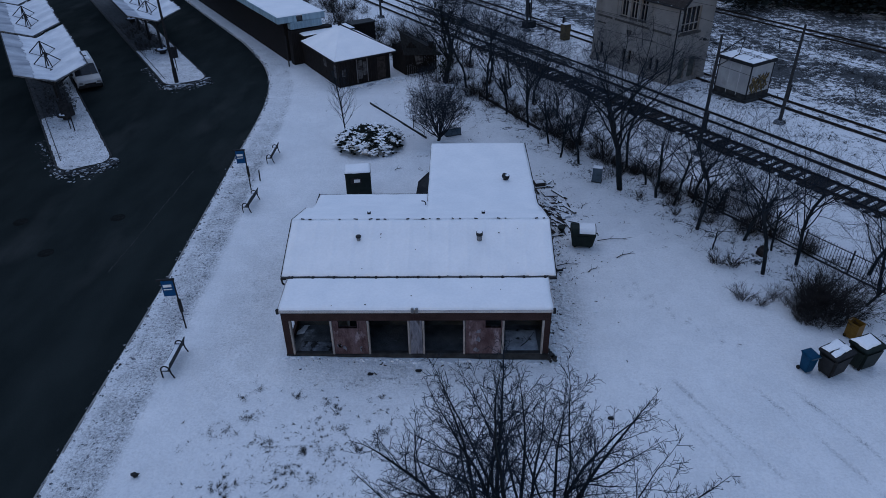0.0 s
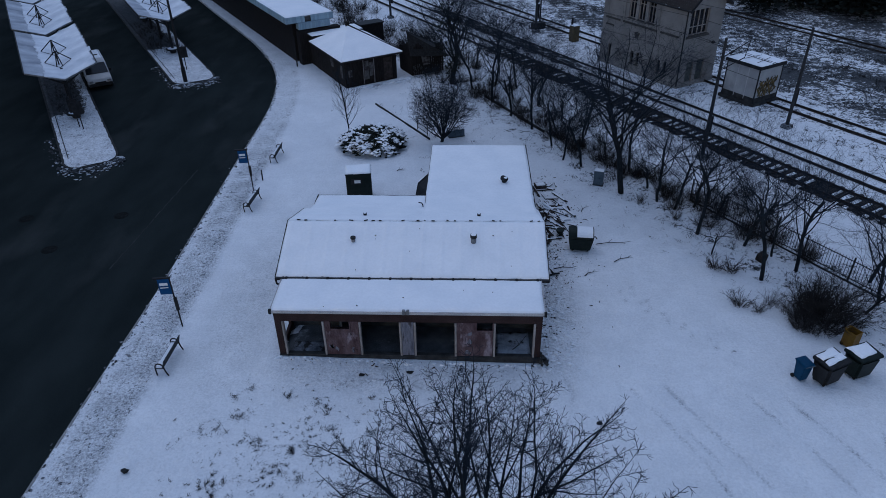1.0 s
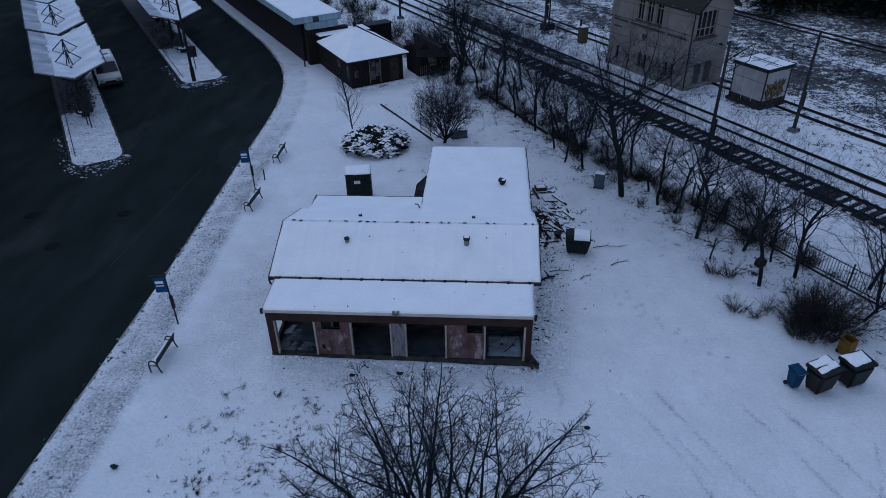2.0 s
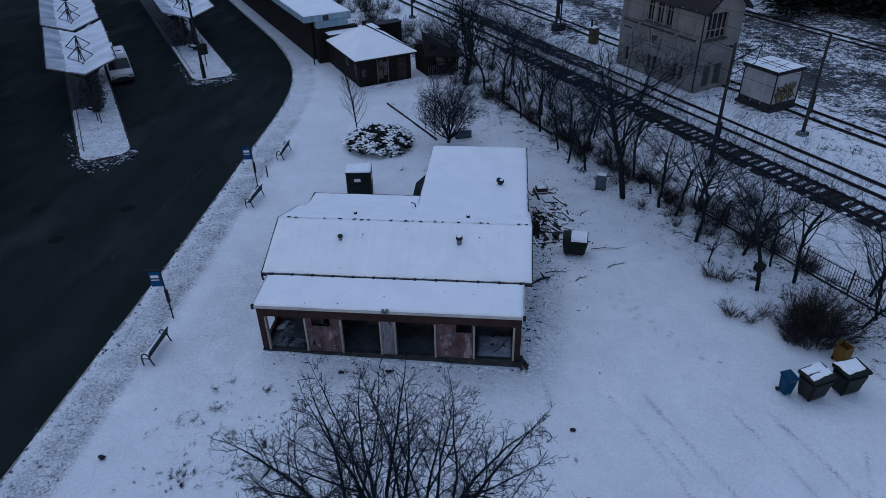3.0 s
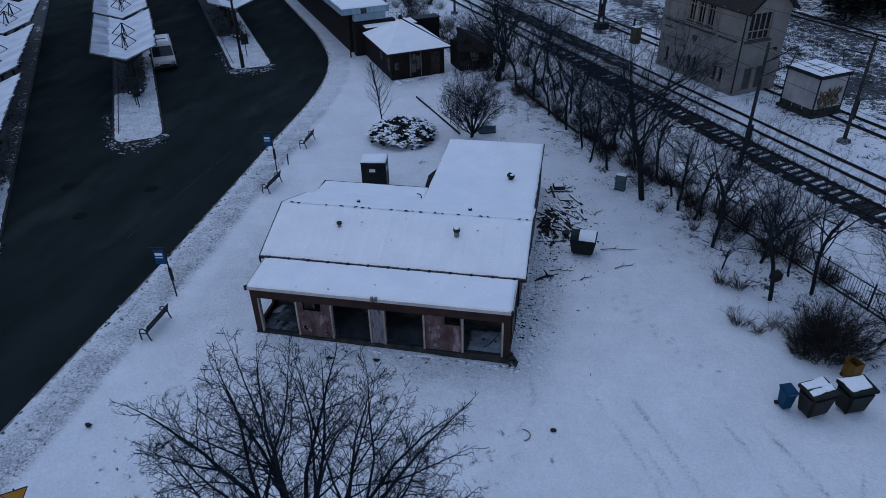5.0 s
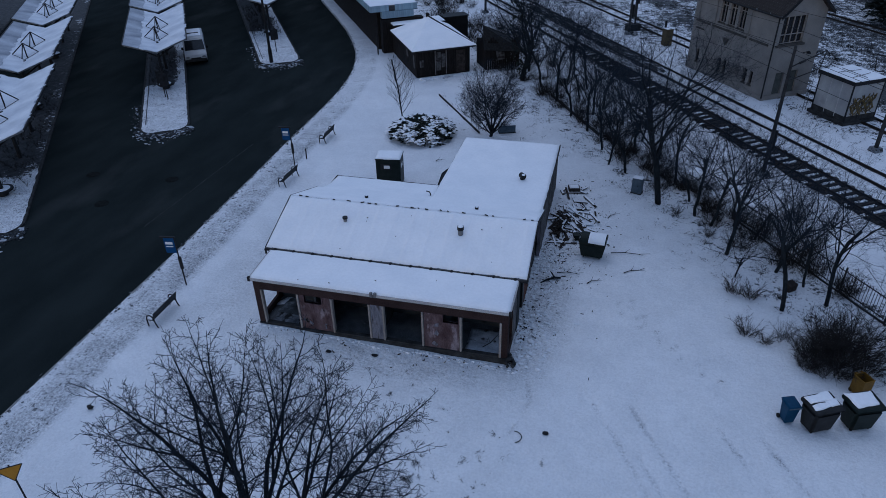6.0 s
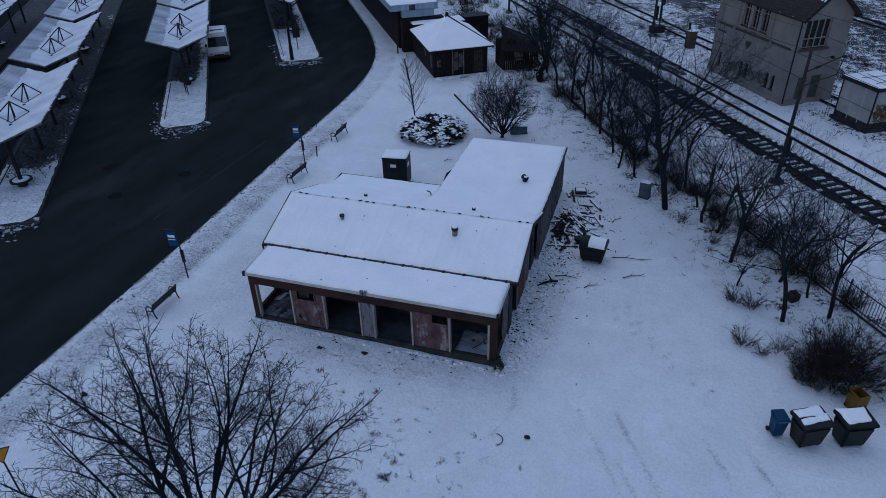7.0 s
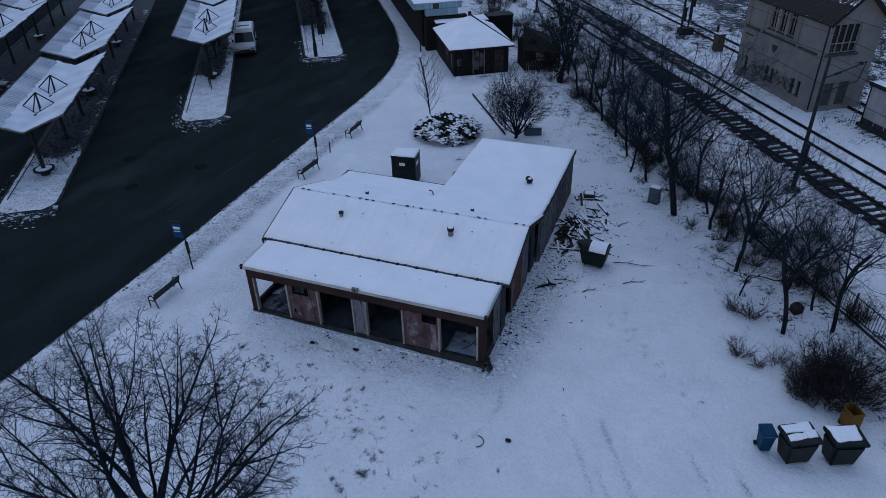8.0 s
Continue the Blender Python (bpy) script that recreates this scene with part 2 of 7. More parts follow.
def ground_material():
    """Snow with thin places where grass, slush or earth shows; 'thin' and 'tread' come with the mesh."""
    m = bpy.data.materials.new("snowy_ground")
    m.use_nodes = True
    ns, ln = m.node_tree.nodes, m.node_tree.links
    b = ns["Principled BSDF"]
    tc = ns.new("ShaderNodeTexCoord")

    def noi(sc, det=6.0, rg=0.6):
        n = ns.new("ShaderNodeTexNoise")
        n.inputs["Scale"].default_value, n.inputs["Detail"].default_value, n.inputs["Roughness"].default_value = sc, det, rg
        ln.new(tc.outputs["Object"], n.inputs["Vector"])
        return n.outputs["Fac"]

    def rm(v, a, c, d=0.0, e=1.0):
        r = ns.new("ShaderNodeMapRange")
        for k, val in enumerate((a, c, d, e)):
            r.inputs[k + 1].default_value = val
        ln.new(v, r.inputs[0])
        return r.outputs[0]

    def op(kind, a, c):
        x = ns.new("ShaderNodeMath")
        x.operation = kind
        for sock, v in zip(x.inputs, (a, c)):
            if isinstance(v, float):
                sock.default_value = v
            else:
                ln.new(v, sock)
        return x.outputs[0]

    def mixc(f, a, c):
        x = ns.new("ShaderNodeMix")
        x.data_type = "RGBA"
        for sock, v in ((x.inputs[0], f), (x.inputs[6], a), (x.inputs[7], c)):
            if isinstance(v, tuple):
                sock.default_value = (*v, 1)
            else:
                ln.new(v, sock)
        return x.outputs[2]

    def attr(name):
        a = ns.new("ShaderNodeAttribute")
        a.attribute_name = name
        return a.outputs["Fac"]

    thin, tread = attr("thin"), attr("tread")
    snow = mixc(rm(noi(0.35), 0.3, 0.7), (0.73, 0.745, 0.77), (0.81, 0.82, 0.84))
    # earth tones carry the blue of the dusk light in their colour
    earth = mixc(rm(noi(2.2), 0.35, 0.65), (0.020, 0.023, 0.027), (0.052, 0.055, 0.059))
    snow = mixc(op("MULTIPLY", rm(noi(3.4, 7.0, 0.72), 0.50, 0.70), 0.35), snow, (0.58, 0.60, 0.64))
    slush = mixc(rm(noi(11.0), 0.40, 0.60), (0.15, 0.158, 0.175), (0.50, 0.515, 0.54))
    grain = op("ADD", op("MULTIPLY", noi(9.0, 8.0, 0.80), 0.75), op("MULTIPLY", noi(0.8, 2.0), 0.25))
    col = mixc(op("MULTIPLY", op("POWER", tread, 0.8), rm(grain, 0.43, 0.54)), snow, slush)
    grit = op("MULTIPLY", rm(op("ADD", op("MULTIPLY", noi(5.2, 8.0, 0.80), 0.8), op("MULTIPLY", noi(1.1, 3.0), 0.2)), 0.545, 0.585), rm(tread, 0.12, 0.6))
    col = mixc(grit, col, (0.075, 0.08, 0.09))
    patch = op("ADD", op("MULTIPLY", noi(5.0, 8.0, 0.75), 0.55), op("MULTIPLY", noi(1.3, 5.0, 0.65), 0.45))
    level = op("ADD", op("MULTIPLY", thin, 0.42), patch)
    col = mixc(rm(level, 0.72, 0.765), col, earth)
    ln.new(col, b.inputs["Base Color"])
    b.inputs["Roughness"].default_value = 0.8
    b.inputs["Specular IOR Level"].default_value = 0.25
    bp = ns.new("ShaderNodeBump")
    bp.inputs["Strength"].default_value, bp.inputs["Distance"].default_value = 0.75, 0.12
    prints = op("MULTIPLY", noi(4.5, 5.0, 0.6), op("ADD", op("MULTIPLY", tread, 1.5), 0.62))
    ln.new(op("ADD", op("ADD", prints, op("MULTIPLY", noi(14.0, 4.0, 0.6), 0.25)), op("MULTIPLY", noi(1.1, 3.0), 0.8)), bp.inputs["Height"])
    ln.new(bp.outputs[0], b.inputs["Normal"])
    return m


M_GROUND = ground_material()


# ---- shape building ----
class Shape:
    """Collects vertices and faces of one mesh."""

    def __init__(self):
        self.v, self.f, self.m, self.k = [], [], [], 0

    def add(self, verts, faces):
        o = len(self.v)
        self.v.extend(tuple(p) for p in verts)
        self.f.extend(tuple(i + o for i in q) for q in faces)
        self.m.extend([self.k] * len(faces))
        return self

    def box(self, x0, x1, y0, y1, z0, z1, m=None):
        p = [(x, y, z) for z in (z0, z1) for y in (y0, y1) for x in (x0, x1)]
        if m is not None:
            p = [m @ Vector(q) for q in p]
        return self.add(p, [(0, 2, 3, 1), (4, 5, 7, 6), (0, 1, 5, 4), (2, 6, 7, 3), (0, 4, 6, 2), (1, 3, 7, 5)])

    def taper(self, x, y, z0, z1, a0, b0, a1, b1):
        p = [(x + sx * a0 / 2, y + sy * b0 / 2, z0) for sy in (-1, 1) for sx in (-1, 1)]
        p += [(x + sx * a1 / 2, y + sy * b1 / 2, z1) for sy in (-1, 1) for sx in (-1, 1)]
        return self.add(p, [(0, 2, 3, 1), (4, 5, 7, 6), (0, 1, 5, 4), (2, 6, 7, 3), (0, 4, 6, 2), (1, 3, 7, 5)])

    def rod(self, a, b, r0, r1=None, sides=8):
        a, b = Vector(a), Vector(b)
        r1 = r0 if r1 is None else r1
        d = (b - a).normalized()
        u = d.orthogonal().normalized()
        w = d.cross(u)
        p = []
        for c, r in ((a, r0), (b, r1)):
            for i in range(sides):
                t = 2 * math.pi * i / sides
                p.append(c + r * (math.cos(t) * u + math.sin(t) * w))
        q = [(i, (i + 1) % sides, sides + (i + 1) % sides, sides + i) for i in range(sides)]
        q += [tuple(range(sides - 1, -1, -1)), tuple(range(sides, 2 * sides))]
        return self.add(p, q)

    def tube(self, pts, radii, sides=6, caps=True):
        pts = [Vector(p) for p in pts]
        n = len(pts)
        d = (pts[-1] - pts[0]).normalized()
        u = d.orthogonal().normalized()
        verts = []
        for i, p in enumerate(pts):
            d = (pts[min(i + 1, n - 1)] - pts[max(i - 1, 0)]).normalized()
            u = (u - d * u.dot(d)).normalized()
            w = d.cross(u)
            for k in range(sides):
                t = 2 * math.pi * k / sides
                verts.append(p + radii[i] * (math.cos(t) * u + math.sin(t) * w))
        q = [(i * sides + k, i * sides + (k + 1) % sides, (i + 1) * sides + (k + 1) % sides, (i + 1) * sides + k) for i in range(n - 1) for k in range(sides)]
        if caps:
            q += [tuple(range(sides - 1, -1, -1)), tuple(range((n - 1) * sides, n * sides))]
        return self.add(verts, q)

    def prism(self, pts, z0, z1):
        """A vertical prism over a plan outline that runs anticlockwise."""
        n = len(pts)
        p = [(x, y, z0) for x, y in pts] + [(x, y, z1) for x, y in pts]
        q = [(i, (i + 1) % n, n + (i + 1) % n, n + i) for i in range(n)]
        return self.add(p, q + [tuple(range(n - 1, -1, -1)), tuple(range(n, 2 * n))])

    def slab(self, pts, thick):
        """A plate whose upper side is pts (anticlockwise from above)."""
        n = len(pts)
        p = [tuple(q) for q in pts] + [(x, y, z - thick) for x, y, z in pts]
        q = [(n + i, n + (i + 1) % n, (i + 1) % n, i) for i in range(n)]
        return self.add(p, q + [tuple(range(n)), tuple(range(2 * n - 1, n - 1, -1))])

    def holed(self, length, top, holes, th, place):
        """One connected wall, th thick, with rectangular openings (a0, a1, z0, z1); place(a, depth, z) gives the point."""
        ca = sorted({0.0, length, *[h[0] for h in holes], *[h[1] for h in holes]})
        cz = sorted({0.0, top, *[max(0.0, h[2]) for h in holes], *[min(top, h[3]) for h in holes]})
        solid = {(i, j) for i in range(len(ca) - 1) for j in range(len(cz) - 1)
                 if not any(h[0] <= (ca[i] + ca[i + 1]) / 2 <= h[1] and h[2] <= (cz[j] + cz[j + 1]) / 2 <= h[3] for h in holes)}
        ids, verts, faces = {}, [], []

        def vid(i, j, k):
            if (i, j, k) not in ids:
                ids[i, j, k] = len(verts)
                verts.append(place(ca[i], th * k, cz[j]))
            return ids[i, j, k]

        for i, j in sorted(solid):
            for k in (0, 1):
                q = [vid(i, j, k), vid(i + 1, j, k), vid(i + 1, j + 1, k), vid(i, j + 1, k)]
                faces.append(tuple(q if k == 0 else q[::-1]))
            for (di, dj), (p, q) in (((-1, 0), ((i, j), (i, j + 1))), ((1, 0), ((i + 1, j), (i + 1, j + 1))), ((0, -1), ((i, j), (i + 1, j))), ((0, 1), ((i, j + 1), (i + 1, j + 1)))):
                if (i + di, j + dj) not in solid:
                    faces.append((vid(*p, 0), vid(*q, 0), vid(*q, 1), vid(*p, 1)))
        return self.add(verts, faces)

    def blob(self, c, rx, ry, rz, rnd, rings=4, segs=7, rough=0.3):
        p = [(c[0], c[1], c[2] - rz)]
        for i in range(1, rings):
            a = math.pi * i / rings - math.pi / 2
            for k in range(segs):
                t = 2 * math.pi * (k + 0.5 * (i % 2)) / segs
                j = 1 + rnd.uniform(-rough, rough)
                p.append((c[0] + rx * j * math.cos(a) * math.cos(t), c[1] + ry * j * math.cos(a) * math.sin(t), c[2] + rz * j * math.sin(a)))
        p.append((c[0], c[1], c[2] + rz * (1 + rnd.uniform(-rough, rough))))
        q = [(0, 1 + (k + 1) % segs, 1 + k) for k in range(segs)]
        for i in range(rings - 2):
            a, b = 1 + i * segs, 1 + (i + 1) * segs
            q += [(a + k, a + (k + 1) % segs, b + (k + 1) % segs, b + k) for k in range(segs)]
        a, e = 1 + (rings - 2) * segs, len(p) - 1
        q += [(a + k, a + (k + 1) % segs, e) for k in range(segs)]
        return self.add(p, q)


def mesh_of(name, shape, mats, bevel=0.0, smooth=False, fix=False):
    me = bpy.data.meshes.new(name)
    me.from_pydata(shape.v, [], shape.f)
    for m in mats if isinstance(mats, (list, tuple)) else [mats]:
        me.materials.append(m)
    if any(shape.m):
        me.polygons.foreach_set("material_index", shape.m)
    if bevel or fix:
        bm = bmesh.new()
        bm.from_mesh(me)
        if fix:
            bmesh.ops.recalc_face_normals(bm, faces=bm.faces[:])
        if bevel:
            bmesh.ops.bevel(bm, geom=bm.edges[:], offset=bevel, segments=2, affect="EDGES", clamp_overlap=True)
        bm.to_mesh(me)
        bm.free()
    if smooth:
        me.polygons.foreach_set("use_smooth", [True] * len(me.polygons))
    me.update()
    return me


def part(name, shape, mats, parent, label="", bevel=0.0, smooth=False, fix=False):
    ob = new(name, mesh_of(name, shape, mats, bevel, smooth, fix))
    ob.parent = parent
    return tagged(ob, label)


def piece(name, me, parent, m):
    """One more object on a mesh that its like share."""
    ob = new(name, me)
    ob.parent = parent
    ob.matrix_basis = m
    return ob


def thing(name, label, category, x=0, y=0, z=0, rz=0, group="", kind=""):
    ob = new(name)
    ob.empty_display_size = 0.2
    ob.matrix_basis = pose(x, y, z, 0, 0, rz)
    return tagged(ob, label, category, group, kind)


def solo(name, shape, mats, label, category, x=0, y=0, z=0, rz=0, group="", kind="", bevel=0.0, smooth=False):
    ob = new(name, mesh_of(name, shape, mats, bevel, smooth))
    ob.matrix_basis = pose(x, y, z, 0, 0, rz)
    return tagged(ob, label, category, group, kind)


def S():
    return Shape()


# ---- ground, road and kerb ----
KERB = [(-400, -14.4), (15, -14.4), (28, -14.45), (36, -14.7), (42, -14.9), (48, -15.0), (52, -15.2), (55, -15.55), (57.8, -16.05), (60.5, -16.8), (63.5, -17.9), (67, -19.6), (71, -21.8), (76, -25.0), (82, -28.9), (91, -34.6), (120, -53.4), (400, -235.0)]


def kerb_x(y):
    for (y0, x0), (y1, x1) in zip(KERB, KERB[1:]):
        if y <= y1:
            k = (y - y0) / (y1 - y0)
            return x0 + k * (x1 - x0)
    return KERB[-1][1]


def smooth_step(a, b, v):
    k = min(1.0, max(0.0, (v - a) / (b - a)))
    return k * k * (3 - 2 * k)


def bump2(x, y, cx, cy, rx, ry):
    return math.exp(-((x - cx) / rx) ** 2 - ((y - cy) / ry) ** 2)


def thinness(x, y, d):
    """How far the snow is worn through, 0 to 1."""
    n, s = x * NX.x + y * NX.y, x * AX.x + y * AX.y
    w = 0.03
    w = max(w, 0.42 * bump2(x, y, -6.0, 17.3, 4.2, 2.6))
    w = max(w, 0.24 * bump2(x, y, 1.0, 16.0, 4.5, 4.0))
    w = max(w, 0.42 * bump2(x, y, 5.8, 31.5, 2.6, 4.5))
    w = max(w, 0.22 * bump2(x, y, 5.0, 23.0, 1.2, 3.5))
    w = max(w, 0.40 * bump2(x, y, 2.0, 51.0, 6.0, 5.0))
    w = max(w, 0.45 * smooth_step(26.5, 29.5, n) * (1 - smooth_step(33, 37, n)))
    w = max(w, 0.30 * smooth_step(24, 27, n) * (1 - smooth_step(20, 30, s)))
    w = max(w, 0.755 * smooth_step(45.4, 47.5, n) * (0.80 + 0.20 * smooth_step(51, 56, n)) * (0.86 + 0.35 * noise.noise((s * 0.16, n * 0.3, 2.0))))
    w = max(w, 0.45 * smooth_step(35.5, 37, n) * (1 - smooth_step(45.5, 47, n)) * 0.6)
    w = max(w, 0.42 * (1 - smooth_step(0.0, 0.35, d)))
    return w


FOOTPRINTS = [(8.3 + 0.41 * i + 0.14 * (-1) ** i, 27.2 - 0.43 * i + 0.12 * (-1) ** i) for i in range(11)] + [(8.9 + 0.28 * i + 0.13 * (-1) ** i, 27.6 - 0.5 * i) for i in range(7)]


def treading(x, y, d):
    fresh = 1 - 0.55 * smooth_step(40, 54, y)
    t = 0.72 * smooth_step(0.1, 0.6, d) * (1 - smooth_step(1.5, 2.6, d)) * fresh
    t = max(t, 0.35 * (1 - smooth_step(0.2, 0.9, d)))
    if 4 < x < 18 and 13.5 < y < 26:
        t = max(t, 0.55 * rut(x, y))
    t = max(t, 0.55 * bump2(x, y, 4.6, 27, 1.7, 6.5))
    t = max(t, 0.40 * bump2(x, y, -1.6, 21.0, 6.0, 0.9))
    for px, py in FOOTPRINTS:
        if abs(x - px) < 0.5 and abs(y - py) < 0.5:
            t = max(t, 0.6 * bump2(x, y, px, py, 0.13, 0.13))
    t = max(t, 0.26 * bump2(x, y, -9.5, 26, 2.5, 10.0))
    t = max(t, 1.0 * fresh * bump2(d, 0, 1.75, 0, 0.42, 1.0) if y < 62 else 0)
    return max(t, 0.12)


RUTS = [((7.7, 20.6), (8.6, 19.0), (9.4, 17.4), (10.1, 15.6)), ((9.1, 20.8), (9.9, 19.2), (10.6, 17.9), (11.6, 15.9)), ((9.3, 18.6), (9.9, 17.4), (10.7, 15.8)), ((12.2, 20.4), (13.6, 17.8), (15.2, 14.0)), ((13.5, 20.6), (14.9, 18.0), (16.6, 14.4)), ((16.9, 19.6), (16.2, 17.0), (14.6, 14.2)), ((4.7, 25.5), (4.9, 22.0), (5.3, 20.2), (4.8, 18.4))]


def rut(x, y):
    """Closeness to a tyre or drag track in the open snow, 0 to 1."""
    best = 0.0
    for line in RUTS:
        for (x0, y0), (x1, y1) in zip(line, line[1:]):
            k = min(1, max(0, ((x - x0) * (x1 - x0) + (y - y0) * (y1 - y0)) / ((x1 - x0) ** 2 + (y1 - y0) ** 2)))
            q = math.hypot(x - x0 - k * (x1 - x0), y - y0 - k * (y1 - y0))
            if q < 0.4:
                best = max(best, math.exp(-(q / 0.10) ** 2))
    return best * max(0.15, 0.7 + 0.9 * noise.noise((x * 0.8, y * 0.8, 5.0)))


def ground_height(x, y, d):
    if 4 < x < 18 and 13.5 < y < 26:
        return 0.04 * noise.noise((x * 0.8, y * 0.8, 0)) - 0.045 * rut(x, y) + 0.012 * noise.noise((x * 3.1, y * 3.1, 2.0))
    foot = 0.03 * noise.noise((x * 3.2, y * 3.2, 7.0)) * (0.4 + treading(x, y, d))
    bank = 0.0
    if -8.6 < x < 4.0 and 20.2 < y < 30:
        along = 0.23 * min(1.0, max(0.0, (4.0 - x) / 10.0))
        bank = along * (smooth_step(20.2, 21.95, y) if x > -7.05 else smooth_step(20.2, 21.95, y) * smooth_step(-8.6, -7.15, x) * (1 - smooth_step(26, 30, y)))
    if 4.2 < x < 8 and 30.5 < y < 39:
        bank += 0.24 * bump2(x, y, 5.35, 34.7, 0.9, 1.8) * (0.75 + 0.9 * noise.noise((x * 2.6, y * 2.6, 9.0)))
    h = bank + foot + 0.035 * noise.noise((x * 0.8, y * 0.8, 0)) + 0.05 * noise.noise((x * 0.17, y * 0.17, 3.0))
    return h * smooth_step(0, 1.2, d)


def lie(x, y):
    """Height of the snow at a place."""
    return ground_height(x, y, x - kerb_x(y))


def make_ground():
    ys = [-400, -120, -40, -10, 0, 5, 8] + [8.2 + 0.2 * i for i in range(26)] + [13.4 + 0.1 * i for i in range(86)] + [22.0 + 0.2 * i for i in range(121)] + [46.4 + 0.4 * i for i in range(37)] + [61.5 + 1.2 * i for i in range(40)] + [112, 120, 132, 150, 190, 260, 400]
    ds = [0, 0.12, 0.35, 0.6] + [0.8 + 0.2 * i for i in range(90)] + [18.8 + 0.1 * i for i in range(140)] + [32.8 + 0.2 * i for i in range(10)] + [35 + 0.4 * i for i in range(27)] + [46 + 1.2 * i for i in range(45)] + [105, 120, 150, 200, 300, 600]
    verts, thin, tread = [], [], []
    for y in ys:
        k = kerb_x(y)
        for d in ds:
            x = k + d
            verts.append((x, y, ground_height(x, y, d)))
            thin.append(thinness(x, y, d))
            tread.append(treading(x, y, d))
    w = len(ds)
    faces = [(j * w + i, j * w + i + 1, (j + 1) * w + i + 1, (j + 1) * w + i) for j in range(len(ys) - 1) for i in range(w - 1)]
    me = bpy.data.meshes.new("ground")
    me.from_pydata(verts, [], faces)
    me.materials.append(M_GROUND)
    for name, vals in (("thin", thin), ("tread", tread)):
        me.attributes.new(name, "FLOAT", "POINT").data.foreach_set("value", vals)
    me.polygons.foreach_set("use_smooth", [True] * len(faces))
    tagged(new("ground", me), "snow-covered ground with worn grassy patches and trodden slush", "ground", kind="structure")
    road = S()
    rows = [(y, kerb_x(y)) for y in ys]
    v = []
    for y, k in rows:
        v += [(k + 0.02, y, -0.13), (k - 30, y, -0.13), (k - 600, y, -0.13)]
    road.add(v, [(3 * j + i + 1, 3 * j + i, 3 * j + 3 + i, 3 * j + 4 + i) for j in range(len(rows) - 1) for i in (0, 1)])
    solo("road", road, M_ASPHALT, "dark wet asphalt bus station roadway cleared of snow", "road", kind="structure")


make_ground()


def make_road_marks():
    for x, y in ((-19.75, 34.65), (-22.1, 30.85), (-25.3, 34.2)):
        t = thing("manhole_cover", "round iron manhole cover set flush in the asphalt", "manhole cover", x, y, -0.13, 20)
        part("ring", S().rod((0, 0, -0.05), (0, 0, 0.006), 0.42, 0.42, 24), M_IRON, t)
        part("lid", S().rod((0, 0, 0.0), (0, 0, 0.011), 0.33, 0.33, 24), M_IRON, t, "dark iron lid")
    rnd, seam = random.Random(41), S()
    y = 29.0
    while y < 40.5:
        l = rnd.uniform(0.3, 1.1)
        x = -17.75 + 0.05 * (y - 31) + rnd.uniform(-0.02, 0.02)
        seam.box(x - 0.035, x + 0.035, y, y + l, -0.14, -0.126)
        y += l + rnd.uniform(-0.05, 0.06)
    solo("lane_line", seam, M_LINE, "worn broken remains of a pale lane line", "road marking", kind="stuff")


make_road_marks()


